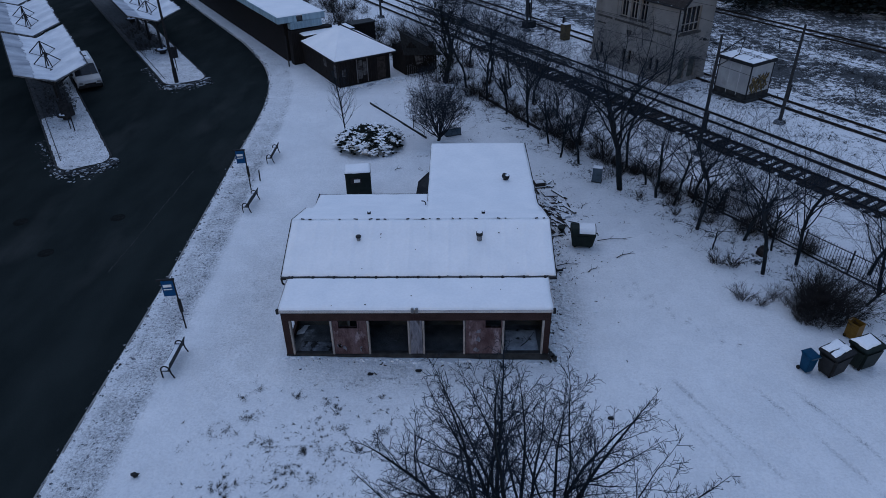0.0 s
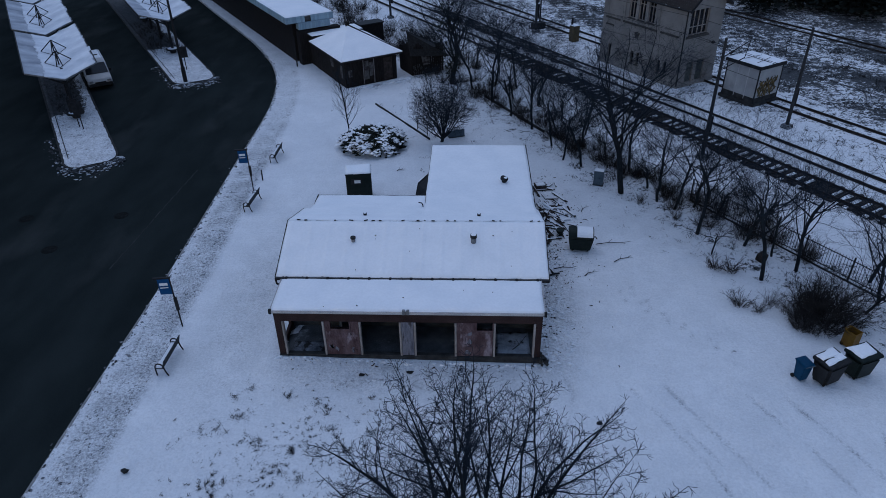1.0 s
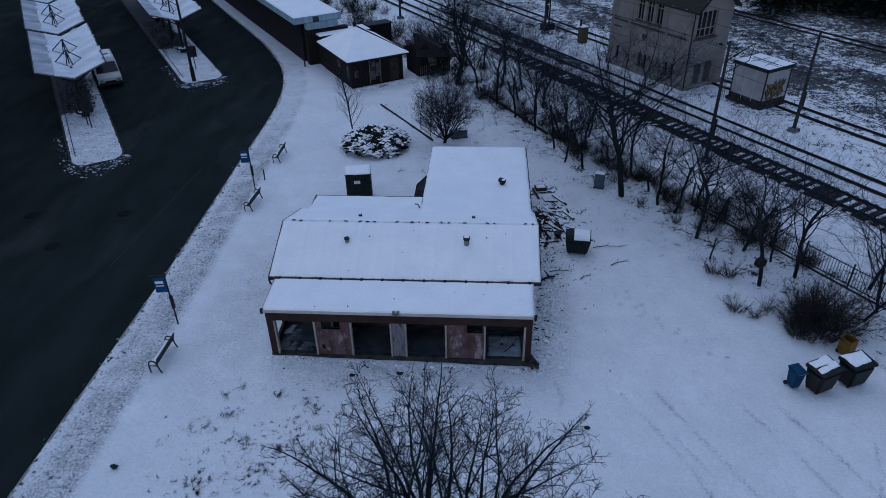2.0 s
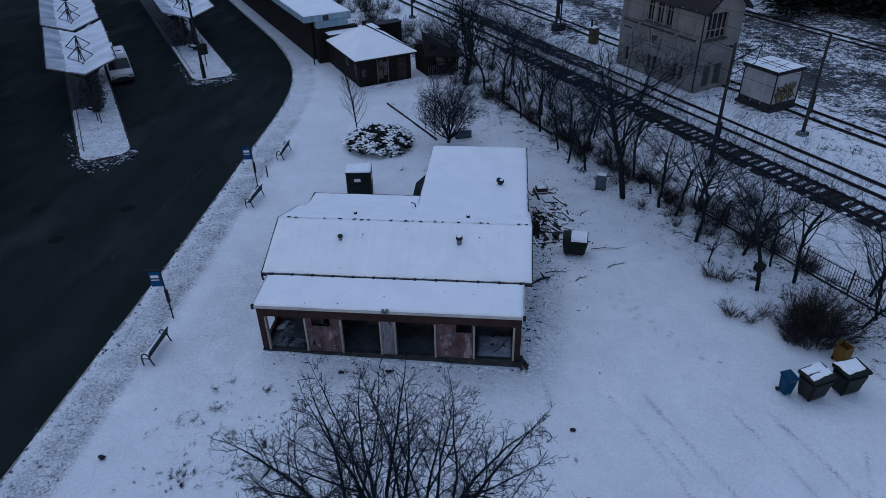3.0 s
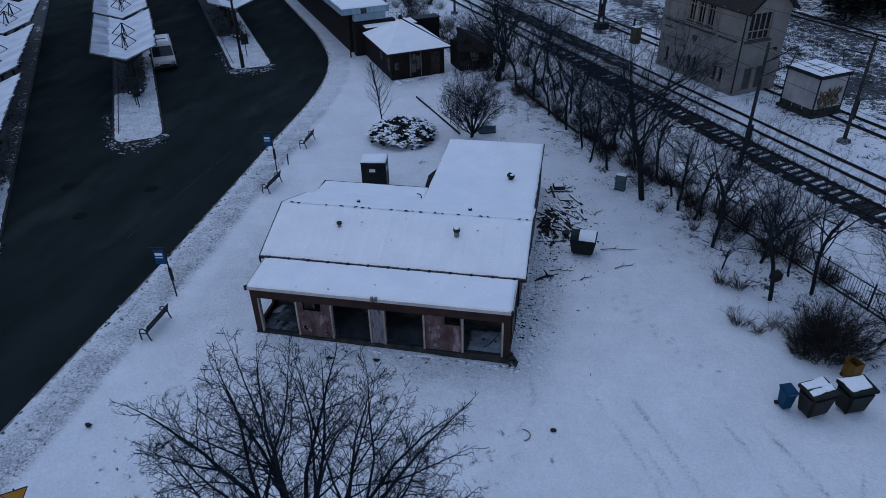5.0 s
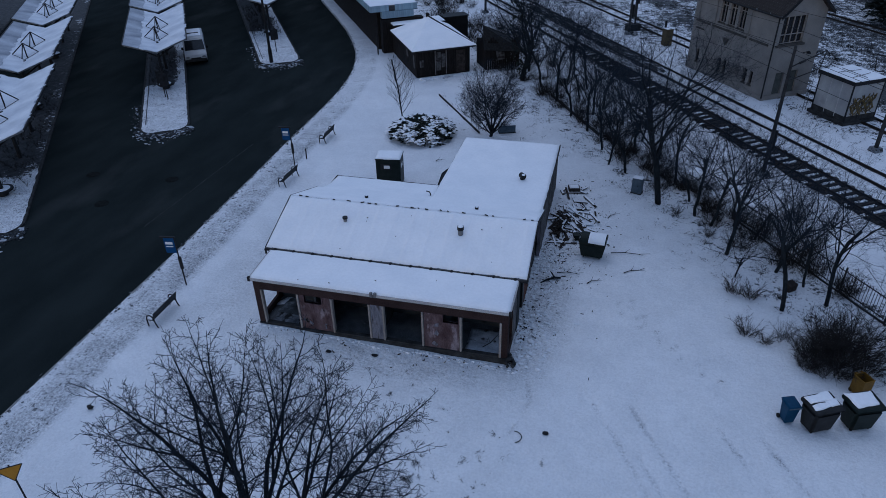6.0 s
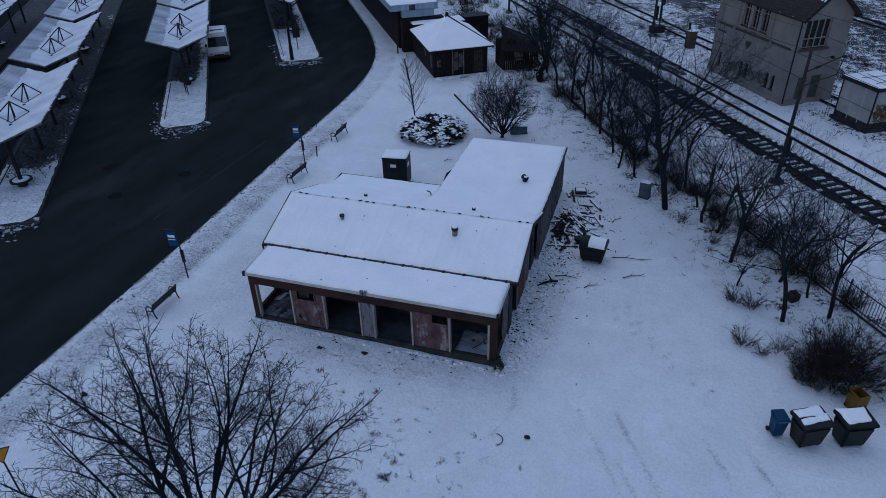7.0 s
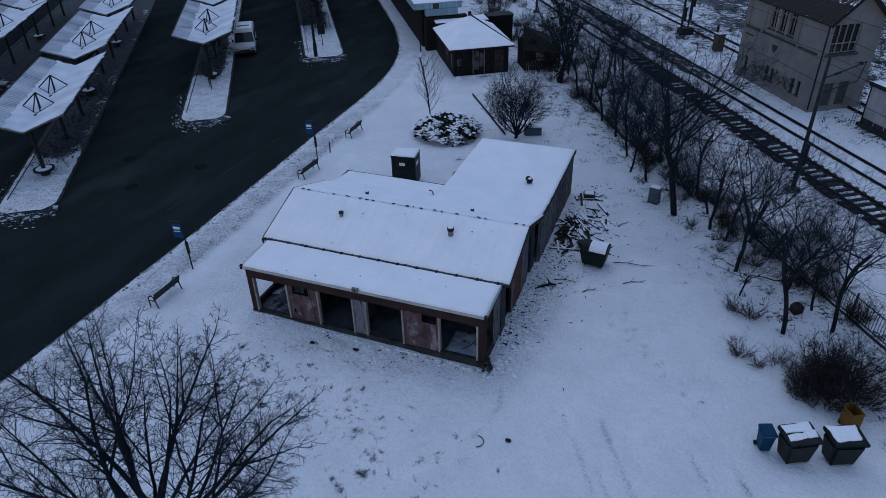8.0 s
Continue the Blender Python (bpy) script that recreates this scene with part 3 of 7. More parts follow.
# ---- the abandoned shop building ----
def make_building():
    b = thing("abandoned_shop", "derelict low shop building with flaking red walls and snow-covered roofs", "building", -7.05, 22.12)
    L, D = 11.13, 2.05
    rnd = random.Random(4)
    # front row of stalls
    fl = S()
    fl.box(0.05, L - 0.05, 0.05, D, 0.02, 0.24)
    part("floor_slab", fl, M_LINO, b, "littered stall floor with drifted snow")
    part("plinth", S().box(-0.02, L + 0.02, -0.05, 0.16, -0.05, 0.30), M_PLINTH, b, "damp dark concrete plinth", bevel=0.015)
    part("lintel", S().box(0.0, L, 0.0, 0.14, 2.10, 2.56), M_RED, b, bevel=0.01)
    for x0, x1 in ((0.0, 0.27), (10.88, L)):
        part("corner_post", S().box(x0, x1, 0.004, 0.2, 0.30, 2.10), M_RED, b, bevel=0.012)
    for x0, x1, m in ((2.06, 3.50, M_PINK), (5.30, 5.80, M_GREYPLASTER), (7.62, 9.12, M_PINK)):
        if x1 - x0 > 1:
            wx0, wx1 = (x0 + 0.27, x1 - 0.38) if x0 < 4 else (x0 + 0.82, x1 - 0.03)
            w = S().holed(x1 - x0, 1.80, [(wx0 - x0, wx1 - x0, 1.42, 1.80)], 0.11, lambda a, d, z: (x0 + a, 0.02 + d, 0.30 + z))
        else:
            w = S().box(x0, x1, 0.02, 0.13, 0.30, 2.10)
        pan = part("wall_panel", w, m, b, "blotched plaster panel, paint peeling off", fix=True)
        if x1 - x0 > 1:
            fr = S().box(wx0 - 0.04, wx1 + 0.04, -0.02, 0.10, 1.66, 1.72).box(wx0 - 0.05, wx0, -0.02, 0.1, 1.72, 2.12).box(wx1, wx1 + 0.05, -0.02, 0.1, 1.72, 2.12)
            part("hatch_frame", fr, M_PINK, pan, "weathered timber frame of an empty hatch")
            for i in range(11):
                cx, cz, pl = rnd.uniform(x0 + 0.22, x1 - 0.22), rnd.uniform(0.5, 1.6), S()
                pl.prism([(cx + rnd.uniform(0.03, 0.15) * math.cos(a), cz + rnd.uniform(0.03, 0.2) * math.sin(a)) for a in [k * 0.9 for k in range(7)]], 0, 0.008)
                pl.v = [(x, 0.018 - z, y) for x, y, z in pl.v]
                part("plaster_patch", pl, M_PINK if i % 4 else M_GREYPLASTER, pan)
    for x in (0.29, 1.98, 3.52, 5.21, 5.82, 7.52, 9.14, 10.79):
        part("jamb", S().box(x, x + 0.085, -0.03, 0.15, 0.30, 2.10), M_JAMB, b, "pale worn timber door jamb", bevel=0.008)
    for x0, x1 in ((0.37, 1.98), (3.6, 5.21), (5.9, 7.52), (9.22, 10.79)):
        part("sill", S().box(x0, x1, -0.04, 0.15, 0.30, 0.36), M_PLINTH, b)
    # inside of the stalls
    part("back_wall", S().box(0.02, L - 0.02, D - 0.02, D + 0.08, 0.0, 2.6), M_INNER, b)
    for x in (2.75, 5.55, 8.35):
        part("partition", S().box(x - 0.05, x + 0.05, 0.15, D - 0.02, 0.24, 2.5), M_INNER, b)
    left = S().box(0.0, 0.12, 0.2, D, 0.0, 0.55).box(0.0, 0.12, 0.2, D, 2.12, 2.5).box(0.0, 0.12, 1.75, D, 0.55, 2.12)
    part("side_wall", left, M_RED, b)
    right = S().box(L - 0.12, L, 0.2, 0.32, 0.0, 2.5).box(L - 0.12, L, 0.32, D, 0.0, 0.5).box(L - 0.12, L, 0.32, D, 2.2, 2.5).box(L - 0.12, L, 1.35, D, 0.5, 2.2)
    part("side_wall", right, M_RED, b)
    for k in range(5):
        y0 = 1.2 + 0.19 * k
        part("cladding_board", S().box(L, L + 0.03, y0, y0 + 0.17, rnd.uniform(0.1, 0.5), rnd.uniform(2.3, 2.5)), M_BOARD, b)
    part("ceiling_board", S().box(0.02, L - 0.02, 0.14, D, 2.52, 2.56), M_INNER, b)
    rubble = S()
    for i in range(20):
        cx, cy, sz = L + rnd.gauss(0.08, 0.12), rnd.gauss(0.08, 0.22), rnd.uniform(0.04, 0.12)
        rubble.box(-sz, sz, -sz * 0.7, sz * 0.7, -sz * 0.5, sz * 0.5, pose(cx, cy, max(0.03, 0.24 - abs(cx - L) * 0.4 + rnd.uniform(-0.1, 0.05)), rnd.uniform(0, 60), rnd.uniform(0, 60), rnd.uniform(0, 180)))
    solo("rubble_heap", rubble, M_PLINTH, "small heap of broken brick at the wall corner", "rubble", -7.05, 22.12, kind="stuff")
    part("snow_drift", snow_sheet(9.3, 10.75, 0.2, 1.7, lambda x, y: 0.245, 0.03, 10, 10, 61), M_SNOWGREY, b, "snow blown into the end stall", smooth=True)
    part("snow_drift", snow_sheet(0.45, 1.9, 0.2, 0.9, lambda x, y: 0.242, 0.02, 10, 6, 62), M_SNOWDIRTY, b, smooth=True)
    part("torn_branch", S().tube([(10.0, 0.5, 0.27), (10.3, 0.7, 0.4), (10.6, 0.9, 0.75)], [0.02, 0.02, 0.01], 5).tube([(10.3, 0.7, 0.4), (10.15, 0.95, 0.5)], [0.012, 0.006], 4), M_BARK, b)
    # front roof: two units side by side
    roof = part("front_roof", S().slab([(-0.06, -0.1, 2.71), (L + 0.06, -0.1, 2.71), (L + 0.06, D, 2.82), (-0.06, D, 2.82)], 0.14), M_ROOFSHEET, b, "low sloping stall roof under smooth snow")
    sn_ = snow_sheet(-0.05, L + 0.05, -0.09, D - 0.02, lambda x, y: 2.715 + 0.051 * (y + 0.1), 0.075, 70, 14, 1)
    part("snow_cover", sn_, M_SNOW, roof, "smooth snow layer", smooth=True)
    for x0, x1 in ((-0.08, 5.50), (5.62, L + 0.08)):
        part("fascia", S().box(x0, x1, -0.14, -0.09, 2.61, 2.73), M_FASCIA, roof, "pale metal fascia strip", bevel=0.008)
    for x in (-0.09, L + 0.06):
        part("verge_strip", S().slab([(x, -0.14, 2.74), (x + 0.04, -0.14, 2.74), (x + 0.04, D, 2.85), (x, D, 2.85)], 0.18), M_FASCIA, roof)
        part("corner_bracket", S().box(x - 0.03, x + 0.08, -0.17, -0.05, 2.57, 2.79), M_DARKMETAL, roof, bevel=0.01)
    for x in (5.44, 5.62):
        part("corner_bracket", S().box(x - 0.05, x + 0.06, -0.17, -0.06, 2.61, 2.83), M_PIPE, roof, bevel=0.008)
    # main hall with a ridge
    mx0, mx1, ey, ez, ry, rz, by, bz = -0.36, 11.56, 2.08, 2.86, 5.13, 3.95, 8.1, 2.92
    wx0, wx1 = -0.02, 11.18
    for x in (wx0, wx1 - 0.14):
        w = S()
        if x < 1:
            w.add([(x + k, y, z) for k in (0, 0.14) for y, z in ((2.2, 0), (8.0, 0), (8.0, 2.8), (5.13, 3.86), (2.2, 2.76))],
                  [(4, 3, 2, 1, 0), (5, 6, 7, 8, 9), (0, 1, 6, 5), (1, 2, 7, 6), (2, 3, 8, 7), (3, 4, 9, 8), (4, 0, 5, 9)])
            part("gable_wall", w, M_GREYPLASTER, b)
        else:
            w.add([(x + k, y, z) for k in (0, 0.14) for y, z in ((2.2, 2.3), (8.0, 2.3), (8.0, 2.8), (5.13, 3.86), (2.2, 2.76))],
                  [(4, 3, 2, 1, 0), (5, 6, 7, 8, 9), (0, 1, 6, 5), (1, 2, 7, 6), (2, 3, 8, 7), (3, 4, 9, 8), (4, 0, 5, 9)])
            w.box(x, x + 0.14, 2.2, 2.9, 0, 2.3).box(x, x + 0.14, 3.9, 6.6, 0, 2.3).box(x, x + 0.14, 7.3, 8.0, 0, 2.3)
            part("gable_wall", w, M_INNER, b)
            for k in range(17):
                y0 = 3.75 + 0.17 * k
                if y0 > 6.7 and y0 < 7.2:
                    continue
                m = M_BROWNBOARD if 4.0 < y0 < 5.4 else M_BOARD
                top = 2.86 + 0.36 * min(y0 - 2.08, 3.1) - 0.15 - max(0, y0 - 5.25) * 0.38
                part("cladding_board", S().box(wx1, wx1 + 0.028, y0, y0 + 0.155, rnd.uniform(0.0, 0.3), min(top, 3.3) - rnd.uniform(0.0, 0.4)), m, b)
    part("rear_wall", S().box(0.1, 11.04, 7.9, 8.0, 0, 2.8), M_INNER, b)
    part("hall_floor", S().box(0.1, 11.04, 2.2, 7.9, 0.0, 0.12), M_LINO, b)
    main = part("main_roof", S().slab([(mx0, ey, ez), (mx1, ey, ez), (mx1, ry, rz), (mx0, ry, rz)], 0.09), M_ROOFSHEET, b, "shallow pitched roof under even snow")
    part("rear_slope", S().slab([(mx0, ry, rz), (mx1, ry, rz), (mx1, by, bz), (mx0, by, bz)], 0.09), M_ROOFSHEET, main)
    k1, k2 = (rz - ez) / (ry - ey), (bz - rz) / (by - ry)
    part("snow_cover", snow_sheet(mx0 + 0.02, mx1 - 0.02, ey + 0.03, ry - 0.018, lambda x, y: ez + k1 * (y - ey) + 0.034 * max(0, math.cos(2 * math.pi * x / 0.86)) ** 8, 0.06, 140, 20, 2), M_SNOW, main, "smooth snow with faint standing seams", smooth=True)
    part("snow_cover", snow_sheet(mx0 + 0.02, mx1 - 0.02, ry + 0.018, by, lambda x, y: rz + k2 * (y - ry), 0.06, 80, 14, 3), M_SNOW, main, smooth=True)
    for i in range(34):
        x = mx0 + 0.1 + i * 0.348
        if rnd.random() < 0.6:
            part("ridge_tile", S().rod((x, ry + rnd.uniform(-0.03, 0.03), rz + 0.035 + rnd.uniform(-0.01, 0.02)), (x + rnd.uniform(0.05, 0.2), ry + rnd.uniform(-0.03, 0.03), rz + 0.035 + rnd.uniform(-0.01, 0.02)), 0.028, 0.024, 7), M_DARKMETAL, main)
    part("gutter", S().tube([(mx0, ey - 0.06, ez - 0.05), (4, ey - 0.06, ez - 0.06), (mx1, ey - 0.06, ez - 0.06)], [0.055] * 3, 8), M_DARKMETAL, main, "dark metal gutter")
    for i in range(13):
        x = mx0 + 0.5 + 0.91 * i
        part("gutter_bracket", S().box(x - 0.06, x + 0.06, ey - 0.13, ey + 0.05, ez - 0.10, ez + 0.03), M_DARKMETAL, main, bevel=0.02)
    part("downpipe", S().tube([(mx0 + 0.03, ey - 0.06, ez - 0.08), (mx0 + 0.06, ey - 0.1, ez - 0.25), (mx0 + 0.3, ey - 0.02, ez - 0.55)], [0.045] * 3, 7), M_DARKMETAL, main)
    for x in (mx0 - 0.015, mx1 - 0.015):
        part("verge_board", S().slab([(x, ey, ez + 0.03), (x + 0.03, ey, ez + 0.03), (x + 0.03, ry, rz + 0.03), (x, ry, rz + 0.03)], 0.19), M_DARKMETAL, main)
        part("verge_board", S().slab([(x, ry, rz + 0.02), (x + 0.03, ry, rz + 0.02), (x + 0.03, by, bz + 0.02), (x, by, bz + 0.02)], 0.19), M_DARKMETAL, main)
    # roof outlets
    vent = part("vent_pipe", S().rod((8.29, 3.95, 3.4), (8.29, 3.95, 3.92), 0.12, 0.12, 14), M_PIPE, main, "zinc vent pipe with a snow cap")
    part("collar", S().rod((8.29, 3.95, 3.82), (8.29, 3.95, 3.97), 0.15, 0.15, 14), M_DARKMETAL, vent)
    part("snow_cap", S().rod((8.29, 3.95, 3.97), (8.29, 3.95, 4.01), 0.13, 0.10, 14), M_SNOW, vent)
    vent = part("vent_pipe", S().rod((2.86, 3.95, 3.4), (2.86, 3.95, 3.76), 0.085, 0.085, 12), M_PIPE, main, "short zinc vent pipe")
    part("collar", S().rod((2.86, 3.95, 3.72), (2.86, 3.95, 3.80), 0.12, 0.12, 12), M_DARKMETAL, vent)
    for x in (3.1, 8.55):
        stub = part("vent_stub", S().rod((x, 6.2, 3.5), (x, 6.2, 3.76), 0.085, 0.085, 12), M_DARKMETAL, main, "short dark roof outlet")
        part("snow_cap", S().rod((x, 6.2, 3.755), (x, 6.2, 3.785), 0.07, 0.05, 12), M_SNOW, stub)
    # low flat roof behind, its snow banked up against the rear slope

    def valley(y, flat):
        slope, soft = rz + k2 * (y - ry) + 0.012, 0.16
        hi, lo = max(slope, flat), min(slope, flat)
        return hi + soft * math.log(1 + math.exp((lo - hi) / soft)) * (0.75 if y < 9.5 else 0.75 * max(0.0, (10.0 - y) / 0.5))

    part("low_roof", S().box(0.0, 5.85, 8.0, 10.02, 2.56, 2.66), M_ROOFSHEET, b)
    part("low_wall", S().box(0.06, 5.85, 9.84, 9.98, 0, 2.56).box(0.06, 0.2, 8.0, 9.84, 0, 2.56), M_GREYPLASTER, b)
    part("snow_cover", snow_sheet(0.02, 5.85, 6.4, 10.0, lambda x, y: valley(y, 2.665), 0.07, 40, 26, 5), M_SNOW, b, smooth=True)
    part("roof_edge", S().box(-0.03, 5.85, 10.02, 10.04, 2.52, 2.685).box(-0.03, 0.0, 8.2, 10.02, 2.52, 2.72), M_DARKMETAL, b)
    part("bent_pipe", S().tube([(5.72, 8.35, 2.7), (5.72, 8.35, 3.02), (5.66, 8.35, 3.14), (5.50, 8.36, 3.16)], [0.03] * 4, 8), M_DARKMETAL, b, "thin bent pipe on the flat roof")
    # rear wing
    wl_, wr, wf, wb = 5.85, 11.38, 8.0, 16.25
    part("wing_roof", S().box(wl_ - 0.08, wr + 0.08, wf, wb + 0.1, 2.62, 2.76), M_ROOFSHEET, b)
    part("snow_cover", snow_sheet(wl_ - 0.06, wr + 0.06, 6.4, wb + 0.08, lambda x, y: valley(y, 2.765), 0.07, 40, 62, 6), M_SNOW, b, "undisturbed snow on the wing roof", smooth=True)
    part("wing_wall", S().box(wl_, wl_ + 0.14, 10.05, wb, 0, 2.62).box(wl_, wr, wb - 0.14, wb, 0, 2.62).box(wr - 0.14, wr, 8.4, wb, 0, 2.62), M_GREYPLASTER, b)
    for k in range(46):
        y0 = 8.35 + 0.17 * k
        if rnd.random() < 0.1:
            continue
        part("cladding_board", S().box(wr, wr + 0.03, y0, y0 + rnd.uniform(0.13, 0.165), rnd.uniform(0.0, 0.35), 2.6 - rnd.uniform(0.0, 0.12)), M_BOARD, b)
    part("roof_edge", S().box(wr + 0.08, wr + 0.11, wf + 0.2, wb + 0.1, 2.60, 2.79).box(wl_ - 0.08, wr + 0.08, wb + 0.1, wb + 0.12, 2.60, 2.76), M_DARKMETAL, b)
    cow = part("roof_cowl", S().rod((9.97, 11.35, 2.75), (9.97, 11.35, 3.10), 0.13, 0.13, 12).rod((9.88, 11.45, 3.02), (10.06, 11.2, 3.06), 0.15, 0.15, 12), M_DARKMETAL, b, "black roof cowl")
    part("snow_cap", S().blob((10.05, 11.2, 3.17), 0.1, 0.1, 0.04, rnd), M_SNOW, cow)
    # a dark awning against the wing
    part("awning", S().slab([(4.95, 12.2, 1.25), (5.83, 11.6, 2.0), (5.83, 13.4, 2.45), (5.1, 13.0, 1.9)], 0.06), M_DARKMETAL, b, "collapsed dark awning")
    bits = S()
    for i in range(13):
        if i < 5:
            x, y = rnd.uniform(0.3, 10.8), rnd.uniform(0.1, 1.9)
            z = 2.80 + 0.051 * y
        else:
            x, y = rnd.uniform(0.3, 10.8), rnd.uniform(2.4, 5.0)
            z = ez + k1 * (y - ey) + 0.07
        q = rnd.uniform(0.012, 0.034)
        bits.box(-q, q, -q * 0.5, q * 0.5, -0.01, 0.02, pose(x, y, z, rnd.uniform(-20, 20), rnd.uniform(-20, 20), rnd.uniform(0, 180)))
    tagged(part("leaf_litter", bits, M_DARKTIMBER, b, "scattered dead leaves on the snowy roof"), kind="stuff")
    return b


def snow_sheet(x0, x1, y0, y1, base, depth, nx, ny, seed, rag=0.03):
    """A snow layer with a softened, slightly uneven rim over a roof plane."""
    s = S()
    v = []
    for j in range(ny + 1):
        for i in range(nx + 1):
            x, y = x0 + (x1 - x0) * i / nx, y0 + (y1 - y0) * j / ny
            e = min(i, nx - i, j, ny - j)
            h = depth * (0.25 if e == 0 else 0.8 if e == 1 else 1.0) + (0.014 * noise.noise((x * 1.3, y * 1.3, seed * 7.0)) if e else 0)
            if e == 0:
                x += rag * noise.noise((x * 2.1, y * 2.1, seed + 0.5))
                y += rag * noise.noise((x * 2.1, y * 2.1, seed + 9.5))
            v.append((x, y, base(x, y) + max(h, 0.006)))
    w = nx + 1
    s.add(v, [(j * w + i, j * w + i + 1, (j + 1) * w + i + 1, (j + 1) * w + i) for j in range(ny) for i in range(nx)])
    rim = [i for i in range(w)] + [j * w + nx for j in range(1, ny + 1)] + [ny * w + i for i in range(nx - 1, -1, -1)] + [j * w for j in range(ny - 1, 0, -1)]
    o = len(s.v)
    s.v += [(s.v[i][0], s.v[i][1], base(s.v[i][0], s.v[i][1]) - 0.01) for i in rim]
    m = len(rim)
    q = [(rim[k], o + k, o + (k + 1) % m, rim[(k + 1) % m]) for k in range(m)]
    s.f += q
    s.m += [0] * m
    return s


make_building()


# ---- railway ----
def make_track(name, n_mid, s0, s1, bare, label, open_bed=None):
    """open_bed: the stretch (from, to, half width) of s on which dark ballast lies free of snow."""
    t = thing(name, label, "railway track", *sn(s0, n_mid), 0 if bare else -0.11, AZ, kind="structure")
    # local: x across, y along
    L = s1 - s0
    rnd = random.Random(int(n_mid * 10))
    for sx in (-0.72, 0.72):
        web = S()
        for i in range(int(L / 6)):
            y0, y1 = i * 6, i * 6 + 6
            web.box(sx - 0.075, sx + 0.075, y0, y1, 0.10, 0.125).box(sx - 0.012, sx + 0.012, y0, y1, 0.125, 0.24).box(sx - 0.036, sx + 0.036, y0, y1, 0.24, 0.28)
        part("rail", web, M_RAIL, t, "rusty steel rail")
    if open_bed:
        b0, b1, hw = open_bed
        st, v, steps = S(), [], int((b1 - b0) / 0.4)
        for j in range(steps + 1):
            y = b0 - s0 + j * 0.4
            taper = min(1.0, 0.25 + 0.12 * j, 0.25 + 0.05 * (steps - j))
            w = (hw + 0.28 * noise.noise((y * 0.4, n_mid, 0))) * taper
            for k, z in ((-1.18, 0.0), (-0.9, 0.055), (0, 0.065), (0.9, 0.055), (1.18, 0.0)):
                v.append((w * k + 0.12 * noise.noise((k * 3, y * 2, 1)), y, z + (0.012 if bare else 0.10) + 0.015 * noise.noise((k * 5, y * 5, 2))))
        st.add(v, [(j * 5 + i, j * 5 + i + 1, j * 5 + 6 + i, j * 5 + 5 + i) for j in range(steps) for i in range(4)])
        part("ballast", st, M_BALLAST if bare else M_BALLASTSNOW, t, "dark ballast bed free of snow" if bare else "ballast bed thinly dusted with snow", smooth=True)
    if bare:
        b0, b1, hw = open_bed
        sl = mesh_of("sleeper", S().box(-1.15, 1.15, -0.12, 0.12, 0, 0.1), M_SLEEPER, 0.015)
        for i in range(min(int((b1 - s0) / 0.62), 290)):
            piece("sleeper", sl, t, pose(rnd.uniform(-0.03, 0.03), 0.3 + 0.62 * i, 0.05, 0, 0, rnd.uniform(-1, 1)))
        drift = S()
        for i in range(int((b1 - s0) / 0.62)):
            y = 0.61 + 0.62 * i
            cover = 0.9 if i < 44 else 0.6
            if rnd.random() < cover:
                drift.box(-rnd.uniform(0.3, 0.6), rnd.uniform(0.3, 0.6), y - rnd.uniform(0.06, 0.16), y + rnd.uniform(0.06, 0.16), 0.07, 0.12 + rnd.uniform(0, 0.03))
            for sd in (-1, 1):
                if rnd.random() < 0.5:
                    drift.box(min(sd * 0.85, sd * 1.2), max(sd * 0.85, sd * 1.2), y - 0.13, y + 0.13, 0.06, 0.10)
        tagged(part("snow_drift", drift, M_SNOWTHIN, t, "snow lying between sleepers"), kind="stuff")
    st = S()
    for sx in (-0.72, 0.72):
        v, steps = [], int(L / 0.5)
        for j in range(steps + 1):
            y = j * 0.5
            a, c = ((0.10 if n_mid < 60 else 0.055) + 0.06 * noise.noise((y * 0.9, n_mid, sx + k)) for k in (0, 5))
            v += [(sx - a, y, 0.15), (sx, y, 0.16), (sx + c, y, 0.15)]
        st.add(v, [(j * 3 + i, j * 3 + i + 1, j * 3 + 4 + i, j * 3 + 3 + i) for j in range(steps) for i in (0, 1)])
    part("rail_bed", st, M_BALLAST, t, "dark stones showing along the rails")
    return t


make_track("railway_track", 39.8, 2, 116, True, "bare railway track with snow lying between its sleepers", (2.5, 56, 0.92))
make_track("railway_track", 43.2, 2, 116, False, "railway track with rails showing through snow", (46, 74, 0.9))
make_track("railway_track", 50.2, 6, 122, False, "snowed-in railway track behind the signal box")
make_track("railway_track", 70.5, 8, 110, False, "far siding half hidden by snow and weeds")


def make_mast(s, n, h, arm=0, lean=0):
    x, y = sn(s, n)
    t = thing("catenary_mast", "grey concrete railway mast standing in the snow", "mast", x, y, 0, AZ, group="railway masts")
    part("footing", S().taper(0, 0, -0.1, 0.25, 0.7, 0.7, 0.55, 0.55), M_SNOWDIRTY, t)
    part("pole", S().rod((0, 0, 0.1), (0, 0, h), 0.135, 0.08, 10), M_MAST, t, "weathered grey pole")
    if arm:
        a = part("bracket_arm", S().rod((0, 0, h - 1.2), (arm, 0, h - 0.5), 0.035).rod((0, 0, h - 2.0), (arm * 0.9, 0, h - 1.55), 0.03).rod((arm * 0.9, 0, h - 1.55), (arm, 0, h - 0.5), 0.025), M_DARKMETAL, t)
        part("insulator", S().rod((arm * 0.25, 0, h - 1.03), (arm * 0.4, 0, h - 0.93), 0.07, 0.07, 8), M_DARKMETAL, a)
    part("counterweight", S().rod((0.28, 0.05, 1.6), (0.28, 0.05, 2.9), 0.11, 0.11, 10), M_DARKMETAL, t)
    return t


